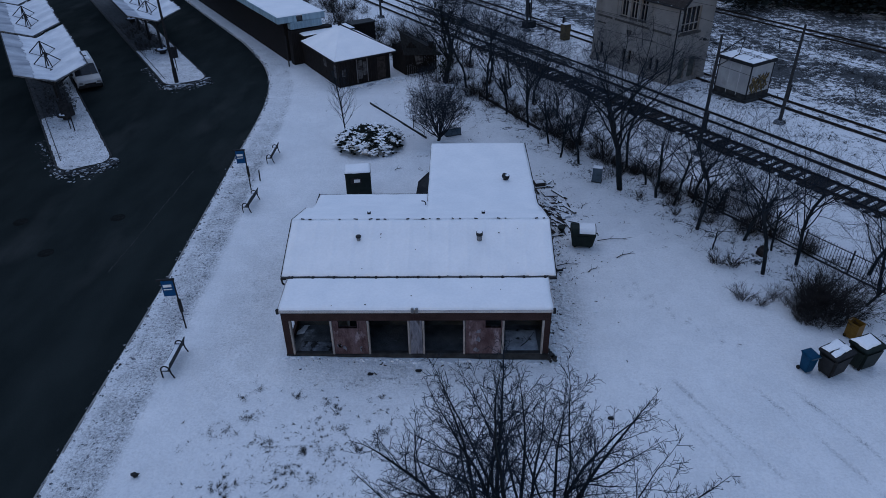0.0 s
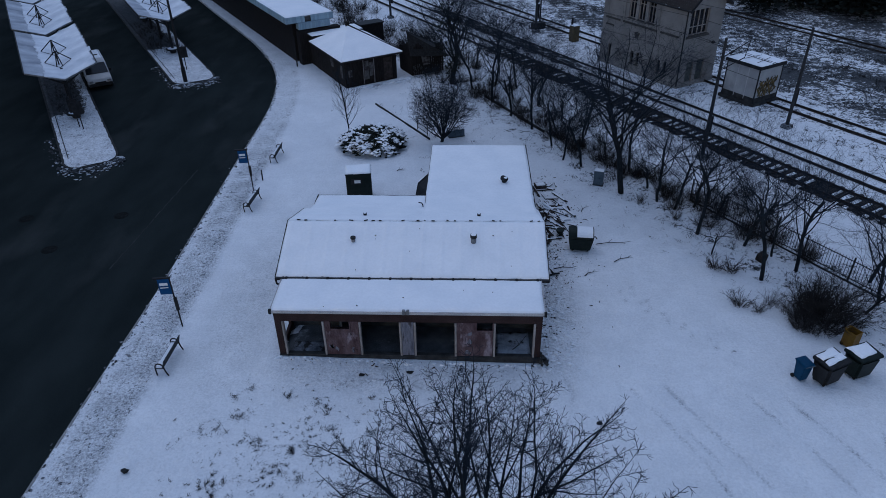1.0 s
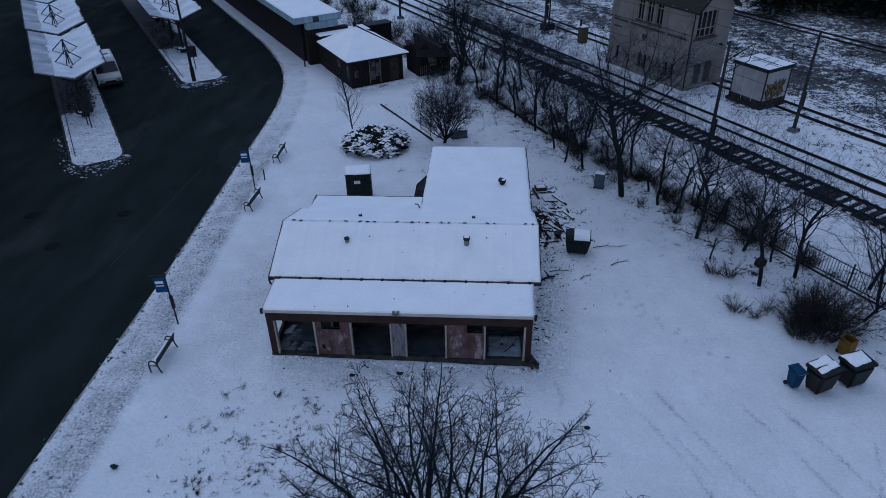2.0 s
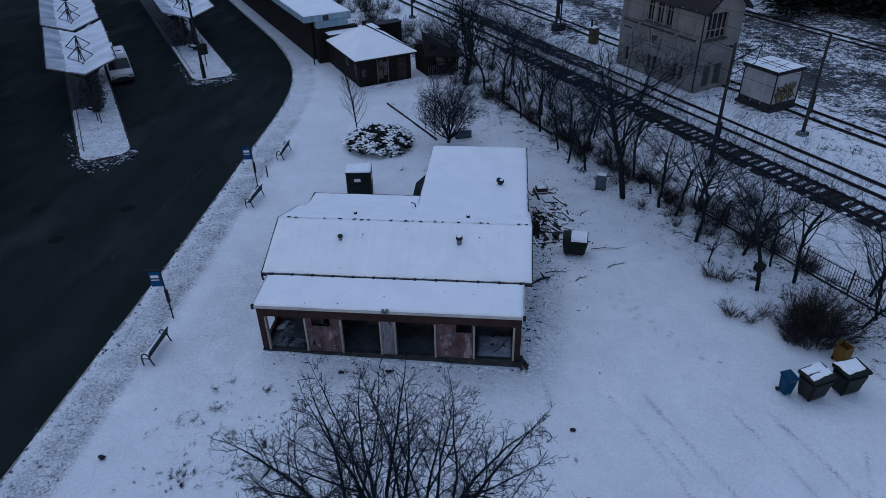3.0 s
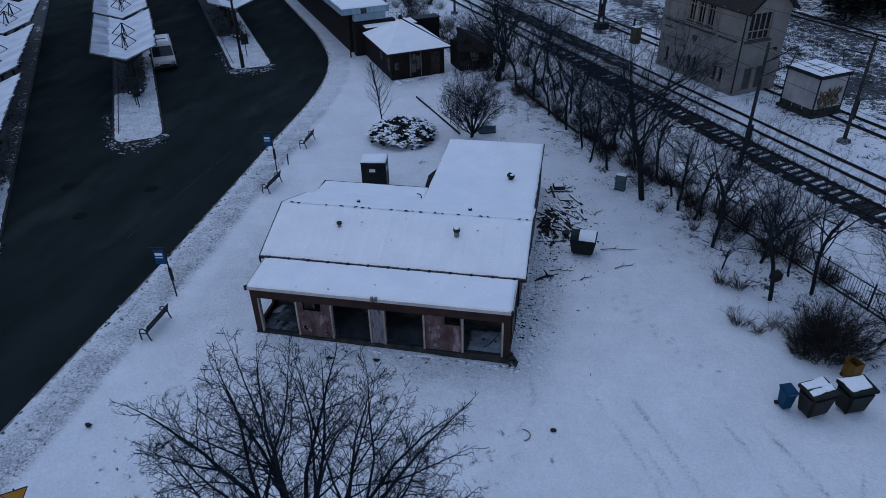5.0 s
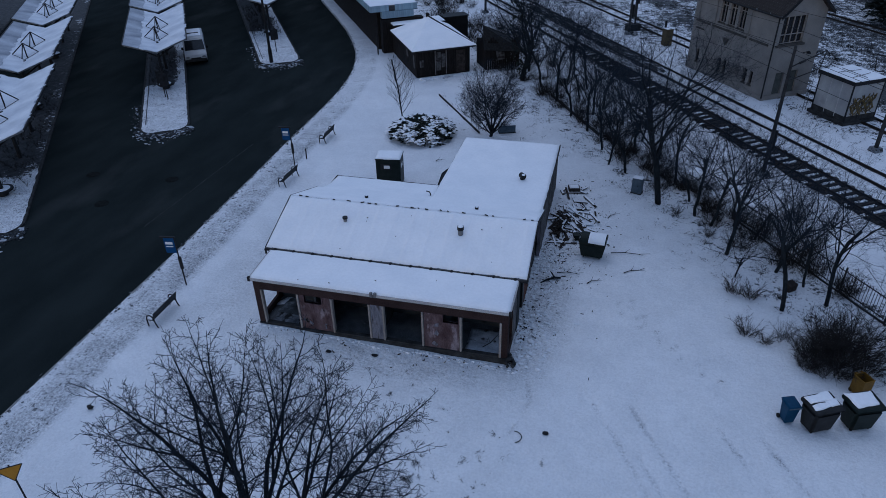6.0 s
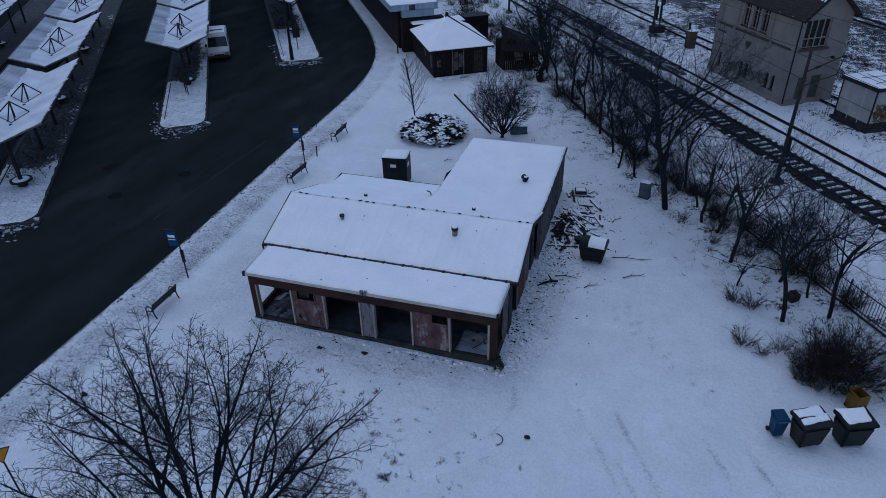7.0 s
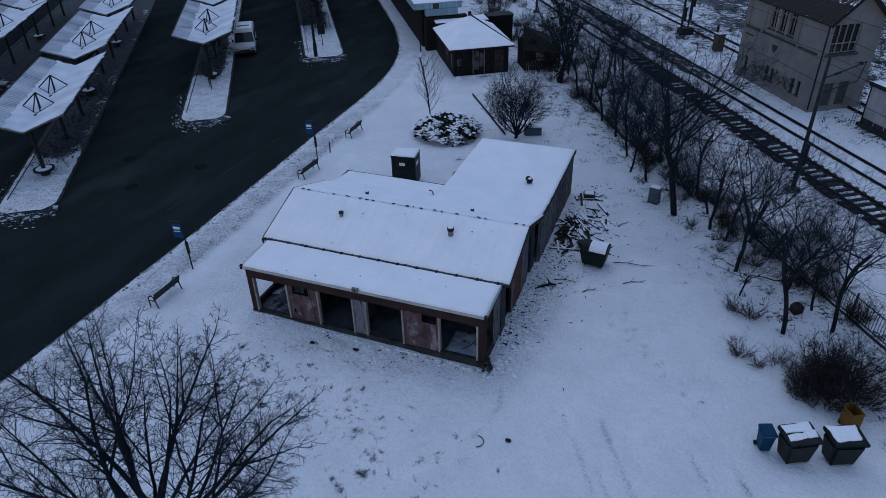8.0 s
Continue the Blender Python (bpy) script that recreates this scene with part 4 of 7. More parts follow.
make_mast(26.7, 37.2, 8.0, 2.4)
make_mast(27.0, 46.5, 7.2, -2.6)
make_mast(62.8, 50.9, 8.0, 2)
make_mast(57.8, 47.0, 8.0, -2)
make_mast(72.0, 36.9, 8.0, 2.4)
make_mast(12.0, 52.9, 7.5, -2)
for k, (n, z) in enumerate(((39.6, 5.5), (39.6, 6.8), (43.5, 5.5), (43.5, 6.8), (47.0, 6.9), (50.5, 5.6))):
    pts = [(*sn(s, n), z - 0.35 * math.sin(math.pi * ((s - 4) % 30) / 30)) for s in range(4, 112, 6)]
    solo("overhead_wire", S().tube(pts, [0.014] * len(pts), 4), M_DARKMETAL, "thin dark overhead wire along the tracks", "wire", group="overhead wires")


# ---- signal box ----
def make_tower():
    cx, cy = 18.3, 56.4
    t = thing("signal_box", "two-storey railway signal box with pale stained render", "building", cx, cy, 0, AZ)
    # local: x along the gable (0..4.3), y along the tracks (0..9.5)
    W, L, E = 4.35, 9.5, 6.55
    rnd = random.Random(9)
    up = [(3.4, 4.18, 4.6, 6.45), (4.5, 5.28, 4.6, 6.45), (5.6, 6.38, 4.6, 6.45)]
    low = [(1.4, 1.75, 0.8, 1.85), (2.1, 2.45, 0.8, 1.85), (4.6, 4.95, 0.8, 1.85), (5.25, 5.6, 0.8, 1.85), (8.1, 8.45, 0.8, 1.85)]
    gw = [(0.45, 2.6, 4.3, 6.3)]
    gd = [(0.9, 1.7, 0.05, 2.05), (2.1, 3.0, 0.05, 2.1)]
    th = 0.3
    part("wall", S().holed(L, E, up + low, th, lambda a, d, z: (d, a, z)), M_STONE, t, "pale stained render wall", fix=True)
    part("wall", S().holed(L, E, [], th, lambda a, d, z: (W - d, a, z)), M_STONE, t, fix=True)
    part("wall", S().holed(W - 2 * th, E, [(h[0] - th, h[1] - th, h[2], h[3]) for h in gw + gd], th, lambda a, d, z: (a + th, d, z)), M_STONE, t, fix=True)
    part("wall", S().holed(W - 2 * th, E, [], th, lambda a, d, z: (a + th, L - d, z)), M_STONE, t, fix=True)
    for y0 in (0.0, L - 0.3):
        part("gable", S().add([(0, y0, E), (W, y0, E), (W / 2, y0, E + 1.9), (0, y0 + 0.3, E), (W, y0 + 0.3, E), (W / 2, y0 + 0.3, E + 1.9)],
                 [(0, 1, 2), (5, 4, 3), (0, 3, 4, 1), (1, 4, 5, 2), (2, 5, 3, 0)]), M_STONE, t)
    part("floor_inside", S().box(0.3, W - 0.3, 0.3, L - 0.3, 3.3, 3.5), M_INNER, t)
    part("plinth", S().box(-0.07, W + 0.07, -0.07, L + 0.07, -0.05, 0.35), M_STONE, t, bevel=0.02)
    for a0, a1 in ((0.5, 2.5), (2.9, 6.9), (7.3, 9.1)):
        part("string_course", S().box(-0.11, 0.0, a0, a1, 4.08, 4.22), M_STONEBAND, t, "projecting string course", bevel=0.01)
    for a in (2.85, 6.85, 8.9):
        part("pilaster", S().box(-0.05, 0.0, a - 0.06, a + 0.06, 4.24, 6.4), M_STONE, t, bevel=0.01)
    part("string_course", S().box(0.2, 2.85, -0.11, 0.0, 4.08, 4.24), M_STONEBAND, t, bevel=0.01)
    part("string_course", S().box(-0.08, 0.0, 8.0, 9.0, 3.5, 3.6), M_STONEBAND, t)
    crest = part("crest", S().prism([(-0.28, 0.25), (-0.2, -0.05), (0.0, -0.3), (0.2, -0.05), (0.28, 0.25)], 0, 0.1), M_STONEBAND, t, "small stone crest")
    crest.matrix_basis = Matrix.Translation((-0.005, 5.1, 3.3)) @ Matrix(((0, 0, -1, 0), (-1, 0, 0, 0), (0, 1, 0, 0), (0, 0, 0, 1)))

    def make_window(face, a0, a1, z0, z1, mull, trans, m):
        e, ca, cz = 0.055, [a0, *mull, a1], [z0, *trans, z1]
        panes = []
        for p, q in zip(ca, ca[1:]):
            for u, v in zip(cz, cz[1:]):
                panes.append((p - a0 + (e if p == a0 else 0.028), q - a0 - (e if q == a1 else 0.028), u - z0 + (e if u == z0 else 0.03), v - z0 - (e if v == z1 else 0.03)))
        if face == "track":
            w = S().holed(a1 - a0, z1 - z0, panes, 0.08, lambda a, d, z: (0.10 + d, a0 + a, z0 + z))
        else:
            w = S().holed(a1 - a0, z1 - z0, panes, 0.08, lambda a, d, z: (a0 + a, 0.10 + d, z0 + z))
        win = part("window", w, m, t, "painted window frame", fix=True)
        g = S()
        if face == "track":
            g.box(0.185, 0.195, a0, a1, z0, z1)
        else:
            g.box(a0, a1, 0.185, 0.195, z0, z1)
        part("pane", g, M_GLASSDARK, win, "dark glass")
        sl = S()
        if face == "track":
            sl.box(-0.08, 0.1, a0 - 0.06, a1 + 0.06, z0 - 0.09, z0)
        else:
            sl.box(a0 - 0.06, a1 + 0.06, -0.08, 0.1, z0 - 0.09, z0)
        part("sill", sl, M_STONEBAND, win)

    for a0, a1, z0, z1 in up:
        make_window("track", a0, a1, z0, z1, [(a0 + a1) / 2], [z0 + 1.35], M_JAMB)
    for a0, a1, z0, z1 in low:
        make_window("track", a0, a1, z0, z1, [], [], M_STONEBAND)
    make_window("gable", 0.45, 2.6, 4.3, 6.3, [0.98, 1.53, 2.08], [4.95], M_JAMB)
    for a0, a1, z0, z1 in gd:
        d = part("door", S().box(a0, a1, 0.14, 0.2, z0, z1), M_DOOR, t, "grey-green boarded door")
        part("door_panel", S().box(a0 + 0.1, a1 - 0.1, 0.12, 0.14, 0.2, 0.9).box(a0 + 0.1, a1 - 0.1, 0.12, 0.14, 1.1, 1.9), M_DOOR, d)
    part("downpipe", S().rod((-0.06, -0.06, 0.2), (-0.06, -0.06, E), 0.055), M_DARKMETAL, t, "dark downpipe at the corner")
    # roof with tile courses
    ov, oe = 0.5, 0.26
    k = 1.9 / (W / 2)
    zr = E + 1.9 + 0.16
    ze = E + 0.16 - oe * k
    roof = part("roof", S().slab([(-oe, -ov, ze), (W / 2, -ov, zr), (W / 2, L + ov, zr), (-oe, L + ov, ze)], 0.16).slab([(W / 2, -ov, zr), (W + oe, -ov, ze), (W + oe, L + ov, ze), (W / 2, L + ov, zr)], 0.16), M_TILE, t, "dark tiled roof with patches of snow")
    tile = mesh_of("roof_tile", S().box(-0.02, 0.30, 0, 0.21, 0, 0.028), M_TILE, 0.008)
    tilt = math.degrees(math.atan(k))
    rows = S()
    for r in range(10):
        for c in range(47):
            d = 0.02 + r * 0.27
            x, z = -oe + d * math.cos(math.radians(tilt)), ze + d * math.sin(math.radians(tilt)) + 0.012
            m = pose(x, -ov + 0.01 + c * 0.222, z + 0.01, 0, -tilt + 3, 0)
            if r < 6:
                piece("roof_tile", tile, roof, m)
            else:
                rows.box(-0.02, 0.30, 0, 0.21, 0, 0.028, m)
    tagged(part("tile_rows", rows, M_TILE, roof, "dark clay tiles"), kind="stuff")
    part("verge_board", S().slab([(-oe, -ov - 0.03, ze + 0.02), (-oe, -ov, ze + 0.02), (W / 2, -ov, zr + 0.02), (W / 2, -ov - 0.03, zr + 0.02)][::-1], 0.26).slab([(W / 2, -ov - 0.03, zr + 0.02), (W / 2, -ov, zr + 0.02), (W + oe, -ov, ze + 0.02), (W + oe, -ov - 0.03, ze + 0.02)][::-1], 0.26), M_DARKMETAL, roof)
    part("gutter", S().rod((-oe - 0.05, -ov, ze - 0.06), (-oe - 0.05, L + ov, ze - 0.06), 0.07), M_DARKMETAL, roof)
    lamp = part("wall_lamp", S().rod((3.0, 0, 3.4), (3.0, -0.5, 3.65), 0.025).taper(3.0, -0.55, 3.5, 3.68, 0.26, 0.26, 0.1, 0.1), M_DARKMETAL, t, "old wall lamp on a bracket")
    # loose sprayed strokes along the lower wall
    tag = S()
    for i in range(26):
        a, z = 2.2 + 5.4 * (i / 26) + rnd.uniform(-0.1, 0.1), rnd.uniform(0.7, 1.3)
        pts = [(-0.006, a + 0.28 * math.sin(q * 1.9 + i), z + 0.16 * q + 0.12 * math.cos(q * 2.3 + 2 * i)) for q in range(5)]
        tag.tube(pts, [0.028] * 5, 4)
    part("spray_stroke", tag, M_SPRAYDARK, t, "faded dark sprayed strokes")
    return t


def make_relay_shed():
    x, y = sn(31.15, 47.95)
    t = thing("relay_shed", "white sheet-metal relay shed with sprayed marks and a snowy roof", "shed", x, y, 0, AZ)
    W, L, H = 2.75, 3.0, 3.15
    rnd = random.Random(3)
    part("base", S().box(-0.2, W + 0.2, -0.2, L + 0.2, -0.05, 0.22), M_PLINTH, t, bevel=0.02)
    for x0, x1, y0, y1 in ((0, 0.06, 0, L), (W - 0.06, W, 0, L), (0.06, W - 0.06, 0, 0.06), (0.06, W - 0.06, L - 0.06, L)):
        part("wall_panel", S().box(x0, x1, y0, y1, 0.62, H - 0.15), M_SHED, t)
    part("skirt", S().box(-0.01, W + 0.01, -0.01, L + 0.01, 0.2, 0.62), M_PLINTH, t, "dark skirt round the wall foot")
    for px, py in ((0, 0), (W, 0), (0, L), (W, L)):
        part("corner_post", S().box(px - 0.04, px + 0.04, py - 0.04, py + 0.04, 0.2, H - 0.1), M_DARKMETAL, t)
    for a in (0.95, 1.9):
        part("joint_strip", S().box(-0.015, 0.0, a - 0.03, a + 0.03, 0.36, H - 0.15), M_FASCIA, t)
    r = part("roof", S().box(-0.16, W + 0.16, -0.16, L + 0.16, H - 0.24, H + 0.02), M_DARKMETAL, t, "dark roof rim", bevel=0.01)
    part("snow_cover", snow_sheet(-0.1, W + 0.1, -0.1, L + 0.1, lambda x, y: H + 0.02, 0.06, 16, 16, 11), M_SNOW, r, smooth=True)
    part("rail_frame", S().rod((0.3, 0.6, H + 0.12), (2.2, 0.9, H + 0.14), 0.018).rod((0.3, 1.9, H + 0.12), (2.2, 1.7, H + 0.14), 0.018).rod((1.2, 0.2, H + 0.13), (1.3, 2.5, H + 0.13), 0.018), M_DARKMETAL, r)
    tag = S()
    for i in range(20):
        a, z = 0.3 + 2.0 * (i / 20), rnd.uniform(0.6, 1.0)
        pts = [(a + 0.18 * math.sin(q * 1.7 + i), -0.012, z + 0.22 * q + 0.1 * math.cos(q * 2.6 + i)) for q in range(6)]
        tag.tube(pts, [0.045] * 6, 4)
    part("spray_stroke", tag, M_PAINTMARK, t, "ochre and dark sprayed strokes")
    tag = S()
    for i in range(12):
        a, z = 0.35 + 1.9 * (i / 12), rnd.uniform(0.5, 0.9)
        pts = [(a + 0.15 * math.cos(q * 2.1 + i), -0.02, z + 0.24 * q + 0.1 * math.sin(q * 1.8 + i)) for q in range(6)]
        tag.tube(pts, [0.03] * 6, 4)
    part("spray_stroke", tag, M_SPRAYDARK, t)
    lad = S()
    for px in (-0.5, -0.25):
        lad.rod((px, L + 0.3, 0), (px, L + 0.3, 2.4), 0.02)
    for k in range(7):
        lad.rod((-0.5, L + 0.3, 0.3 + 0.32 * k), (-0.25, L + 0.3, 0.3 + 0.32 * k), 0.015)
    part("ladder", lad, M_PIPE, t)


make_tower()
make_relay_shed()


# ---- bus station ----
def make_island(s0, s1, n0, n1, seed, cover, margin=0.55, skew=0.0):
    cx, cy = sn(s0, (n0 + n1) / 2)
    t = thing("bus_island", "raised bus platform island covered in trodden snow", "traffic island", cx, cy, 0, AZ, kind="structure")
    w, L = (n1 - n0) / 2, s1 - s0
    cap = w * 0.82
    rim = [(w * math.copysign(abs(math.cos(a)) ** 0.85, math.cos(a)), cap - cap * abs(math.sin(a)) ** 0.85) for a in [math.pi + math.pi * k / 16 for k in range(17)]] + [(w, L), (-w, L)]
    rim = [(x + skew * y, y) for x, y in rim]
    part("kerb_edge", S().prism(rim, -0.16, -0.012), M_PLINTH, t, "wet dark kerb edge")
    v, f = [], []
    ys = [0.16 + 0.3 * i for i in range(int((L - 0.3) / 0.3))]
    for y in ys:
        hw = w - 0.14
        if y < cap:
            hw = max(0.15, (w - 0.14) * max(0.02, 1 - ((cap - y) / cap) ** 2.35) ** 0.425)
        for k in range(13):
            x = hw * (k / 6 - 1)
            e = min(k, 12 - k)
            v.append((x + (0.05 * noise.noise((x, y * 2, seed)) if e == 0 else 0), y, (-0.008 if e == 0 else 0.03) + 0.025 * noise.noise((x * 2, y * 2, seed))))
    f = [(j * 13 + i, j * 13 + i + 1, j * 13 + 14 + i, j * 13 + 13 + i) for j in range(len(ys) - 1) for i in range(12)]
    top = part("snow_cover", S().add([(x + skew * y, y, z) for x, y, z in v], f), M_GROUND, t, "trodden snow thinning to wet paving under the canopies", smooth=True)
    thin, tread = [], []
    for i, (x, y, z) in enumerate(v):
        under = smooth_step(cover - 1.5, cover + 2.0, y + 1.5 * noise.noise((x * 0.6, y * 0.4, seed)))
        open_edge = smooth_step(0.25 * w, 0.75 * w, x)
        thin.append(max(0.12, under * (0.95 - margin * open_edge) + 0.25 * noise.noise((x * 0.5, y * 0.35, seed + 3.0)) * under))
        tread.append(0.55)
    for name, vals in (("thin", thin), ("tread", tread)):
        top.data.attributes.new(name, "FLOAT", "POINT").data.foreach_set("value", vals)
    line = S().box(-w + 0.42, -w + 0.47, 2.0, L, 0.0, 0.062)
    line.v = [(x + skew * y, y, z) for x, y, z in line.v]
    part("guide_line", line, M_DARKMETAL, t)
    rnd = random.Random(seed)
    heap, wet = S(), S()
    for i in range(400):
        a = rnd.uniform(-1, 1)
        y = -abs(rnd.gauss(0, 0.75)) + 0.55 * a * a + 0.2
        r = rnd.uniform(0.03, 0.13) * (1.2 if y > -0.6 else 0.7)
        (heap if rnd.random() < 0.3 else wet).blob((a * w * (1.0 + 0.08 * rnd.random()), y, -0.13 + r * 0.3), r * rnd.uniform(0.8, 2.0), r, r * 0.5, rnd, 3, 6, 0.45)
    for i in range(90):
        y, r = rnd.uniform(-0.2, 7), rnd.uniform(0.03, 0.11)
        (heap if rnd.random() < 0.2 else wet).blob((-w - abs(rnd.gauss(0, 0.3)), y, -0.12), r, r * 1.6, r * 0.5, rnd, 3, 6, 0.35)
    solo("snow_lumps", heap, M_SNOWGREY, "dirty lumps of shovelled snow at the platform edge", "snow", cx, cy, 0, AZ, kind="stuff")
    solo("slush_clods", wet, M_SLUSHWET, "dark wet clods of slush and dirt round the platform end", "slush", cx, cy, 0, AZ, kind="stuff")
    return t


def make_canopy(s0, n_mid, L=13.9, columns=(0.6, 6.4, 11.3)):
    x, y = sn(s0, n_mid)
    t = thing("bus_canopy", "butterfly platform canopy with snow and black tie frames on top", "canopy", x, y, 0, AZ, group="platform canopies")
    w, ze, zv, tip = 2.5, 4.15, 3.38, 0.55
    k = (ze - zv) / w
    for sd in (-1, 1):
        v, f = [], []
        steps = int(L / 0.13)
        for j in range(steps + 1):
            yy = j * L / steps
            o = 0.022 if j % 2 else -0.022
            v += [(0, yy - tip, zv + o), (sd * w, yy, ze + o), (0, yy - tip, zv + o - 0.06), (sd * w, yy, ze + o - 0.06)]
        for j in range(steps):
            a, b = 4 * j, 4 * j + 4
            f += [(a, a + 1, b + 1, b), (a + 2, b + 2, b + 3, a + 3), (a + 1, a + 3, b + 3, b + 1)]
        sheet = S().add(v, f)
        sheet.m = [1 if (i // 3) % 2 and i % 3 == 0 else 0 for i in range(len(f))]
        part("roof_sheet", sheet, [M_CANOPY, M_CANOPYSNOW], t, "corrugated sheet with thin snow in its ribs")
        part("edge_beam", S().box(sd * w - 0.05, sd * w + 0.03, 0, L, ze - 0.12, ze + 0.03), M_DARKMETAL, t)
    v = snow_sheet(-1.25, w - 0.04, 0.04, L - 0.04, lambda x, y: zv + 0.022 + abs(x) * k, 0.045, 30, 70, int(s0 + n_mid), 0.22)
    v.v = [(px, py - tip * (1 - abs(px) / w), pz) for px, py, pz in v.v]
    part("snow_cover", v, M_CANOPYSNOW, t, "smooth thin snow filling the valley", smooth=True)
    for yy in (0, L):
        part("end_beam", S().slab([(-w, yy - 0.04, ze + 0.02), (-w, yy + 0.04, ze + 0.02), (0, yy - tip + 0.04, zv + 0.02), (0, yy - tip - 0.04, zv + 0.02)][::-1], 0.10).slab([(0, yy - tip - 0.04, zv + 0.02), (0, yy - tip + 0.04, zv + 0.02), (w, yy + 0.04, ze + 0.02), (w, yy - 0.04, ze + 0.02)][::-1], 0.10), M_PIPE, t)
    for yy in (3.6, 7.3):
        fr = part("tie_frame", S().rod((0, yy, zv), (0, yy, zv + 1.15), 0.05), M_DARKMETAL, t, "black steel tie frame")
        foot = [(-0.95, yy - 0.1, zv + 0.95 * k + 0.10), (0.95, yy - 0.1, zv + 0.95 * k + 0.10), (0.0, yy - 1.0, zv + 0.10)]
        for p in foot[:2]:
            part("strut", S().rod((0, yy, zv + 1.15), p, 0.04), M_DARKMETAL, fr)
            part("base_bar", S().rod(p, foot[2], 0.016), M_DARKMETAL, fr)
        for dx in (-0.22, 0.22):
            part("strut", S().rod((0, yy, zv + 1.15), (dx, yy - 0.85, zv + 0.12), 0.04), M_DARKMETAL, fr)
        part("drain", S().rod((0.05, yy - 1.35, zv + 0.05), (0.05, yy - 1.35, zv + 0.13), 0.12, 0.1), M_DARKMETAL, t)
    for yy in columns:
        c = part("column", S().rod((0, yy, -0.02), (0, yy, zv - 0.05), 0.13, 0.11, 12), M_DARKMETAL, t, "dark steel column")
        part("column_arm", S().rod((0, yy, 2.7), (-1.7, yy, 3.75), 0.06).rod((0, yy, 2.7), (1.7, yy, 3.75), 0.06), M_DARKMETAL, c)
        if yy == columns[0]:
            part("round_seat", S().rod((0, yy, 0.36), (0, yy, 0.46), 0.66, 0.66, 20), M_DARKMETAL, c, "round dark platform seat")
            part("snow_ring", S().rod((0, yy, 0.455), (0, yy, 0.485), 0.50, 0.46, 20), M_SNOWTHIN, c)
            part("seat_foot", S().rod((0, yy, 0.0), (0, yy, 0.38), 0.3, 0.3, 14), M_DARKMETAL, c)
    return t


make_island(35.7, 105, -9.25, -5.65, 21, 7.5, 0.18, -0.03)
make_island(48.0, 110, 0.05, 3.65, 22, 11.0)
make_island(61.6, 115, 10.2, 14.1, 23, 12.0)
make_island(62.0, 115, -19.5, -15.6, 24, 0.5, 0.0)
for s0, n in ((40.4, -7.5), (56.2, -8.0), (71.4, -8.4), (57.6, 1.95), (72.5, 1.8), (87.2, 1.7), (71.4, 12.4), (86.2, 12.4), (62.0, -17.2), (76.6, -17.2), (46.5, -17.2)):
    make_canopy(s0, n)


def platform_board(s, n):
    """Timetable post on a platform."""
    x, y = sn(s, n)
    t = thing("timetable_post", "dark timetable post standing on the snowy platform", "sign post", x, y, 0, AZ)
    part("post", S().rod((0, 0, 0), (0, 0, 2.3), 0.04), M_DARKMETAL, t)
    part("board", S().box(-0.35, 0.35, -0.03, 0.03, 1.2, 2.2), M_DARKMETAL, t, bevel=0.01)


platform_board(55.2, 2.1)
platform_board(55.9, 1.9)
platform_board(65.5, 12.2)


def make_bush_strip(name, s0, s1, n0, n1, h, seed, count, label):
    rnd = random.Random(seed)
    s = S()
    for i in range(count):
        x, y = sn(rnd.uniform(s0, s1), rnd.uniform(n0, n1))
        for k in range(7):
            a, l = rnd.uniform(0, 6.28), rnd.uniform(0.4, 1.0) * h
            d = Vector((math.cos(a) * 0.5, math.sin(a) * 0.5, 1)).normalized()
            p = Vector((x, y, 0))
            s.tube([p, p + d * l * 0.5, p + d * l + Vector((rnd.uniform(-0.1, 0.1), rnd.uniform(-0.1, 0.1), 0))], [0.012, 0.008, 0.004], 3)
    return solo(name, s, M_SCRUB, label, "shrubs", kind="stuff")


make_bush_strip("platform_planting", 41, 60, -9.0, -6.2, 0.5, 61, 160, "dark low planting on the platform under the canopy")
make_bush_strip("platform_planting", 60, 75, 0.5, 3.2, 0.5, 62, 120, "dark low planting on the platform under the canopy")
make_bush_strip("platform_planting", 72, 86, 10.6, 13.6, 0.6, 63, 160, "dark low planting on the platform under the canopy")


def make_street_lamp(x, y, h):
    t = thing("street_lamp", "tall dark steel lamp mast on the platform island", "street lamp", x, y)
    part("mast", S().rod((0, 0, 0), (0, 0, h), 0.14, 0.07, 12), M_DARKMETAL, t)
    part("base_sleeve", S().rod((0, 0, 0), (0, 0, 1.3), 0.18, 0.18, 12), M_DARKMETAL, t)
    part("lamp_arm", S().rod((0, 0, h - 0.1), (1.2, 0, h + 0.1), 0.04), M_DARKMETAL, t)
    part("lamp_head", S().box(0.9, 1.6, -0.14, 0.14, h + 0.05, h + 0.17), M_PIPE, t, bevel=0.03)


make_street_lamp(-24.4, 58.35, 10)


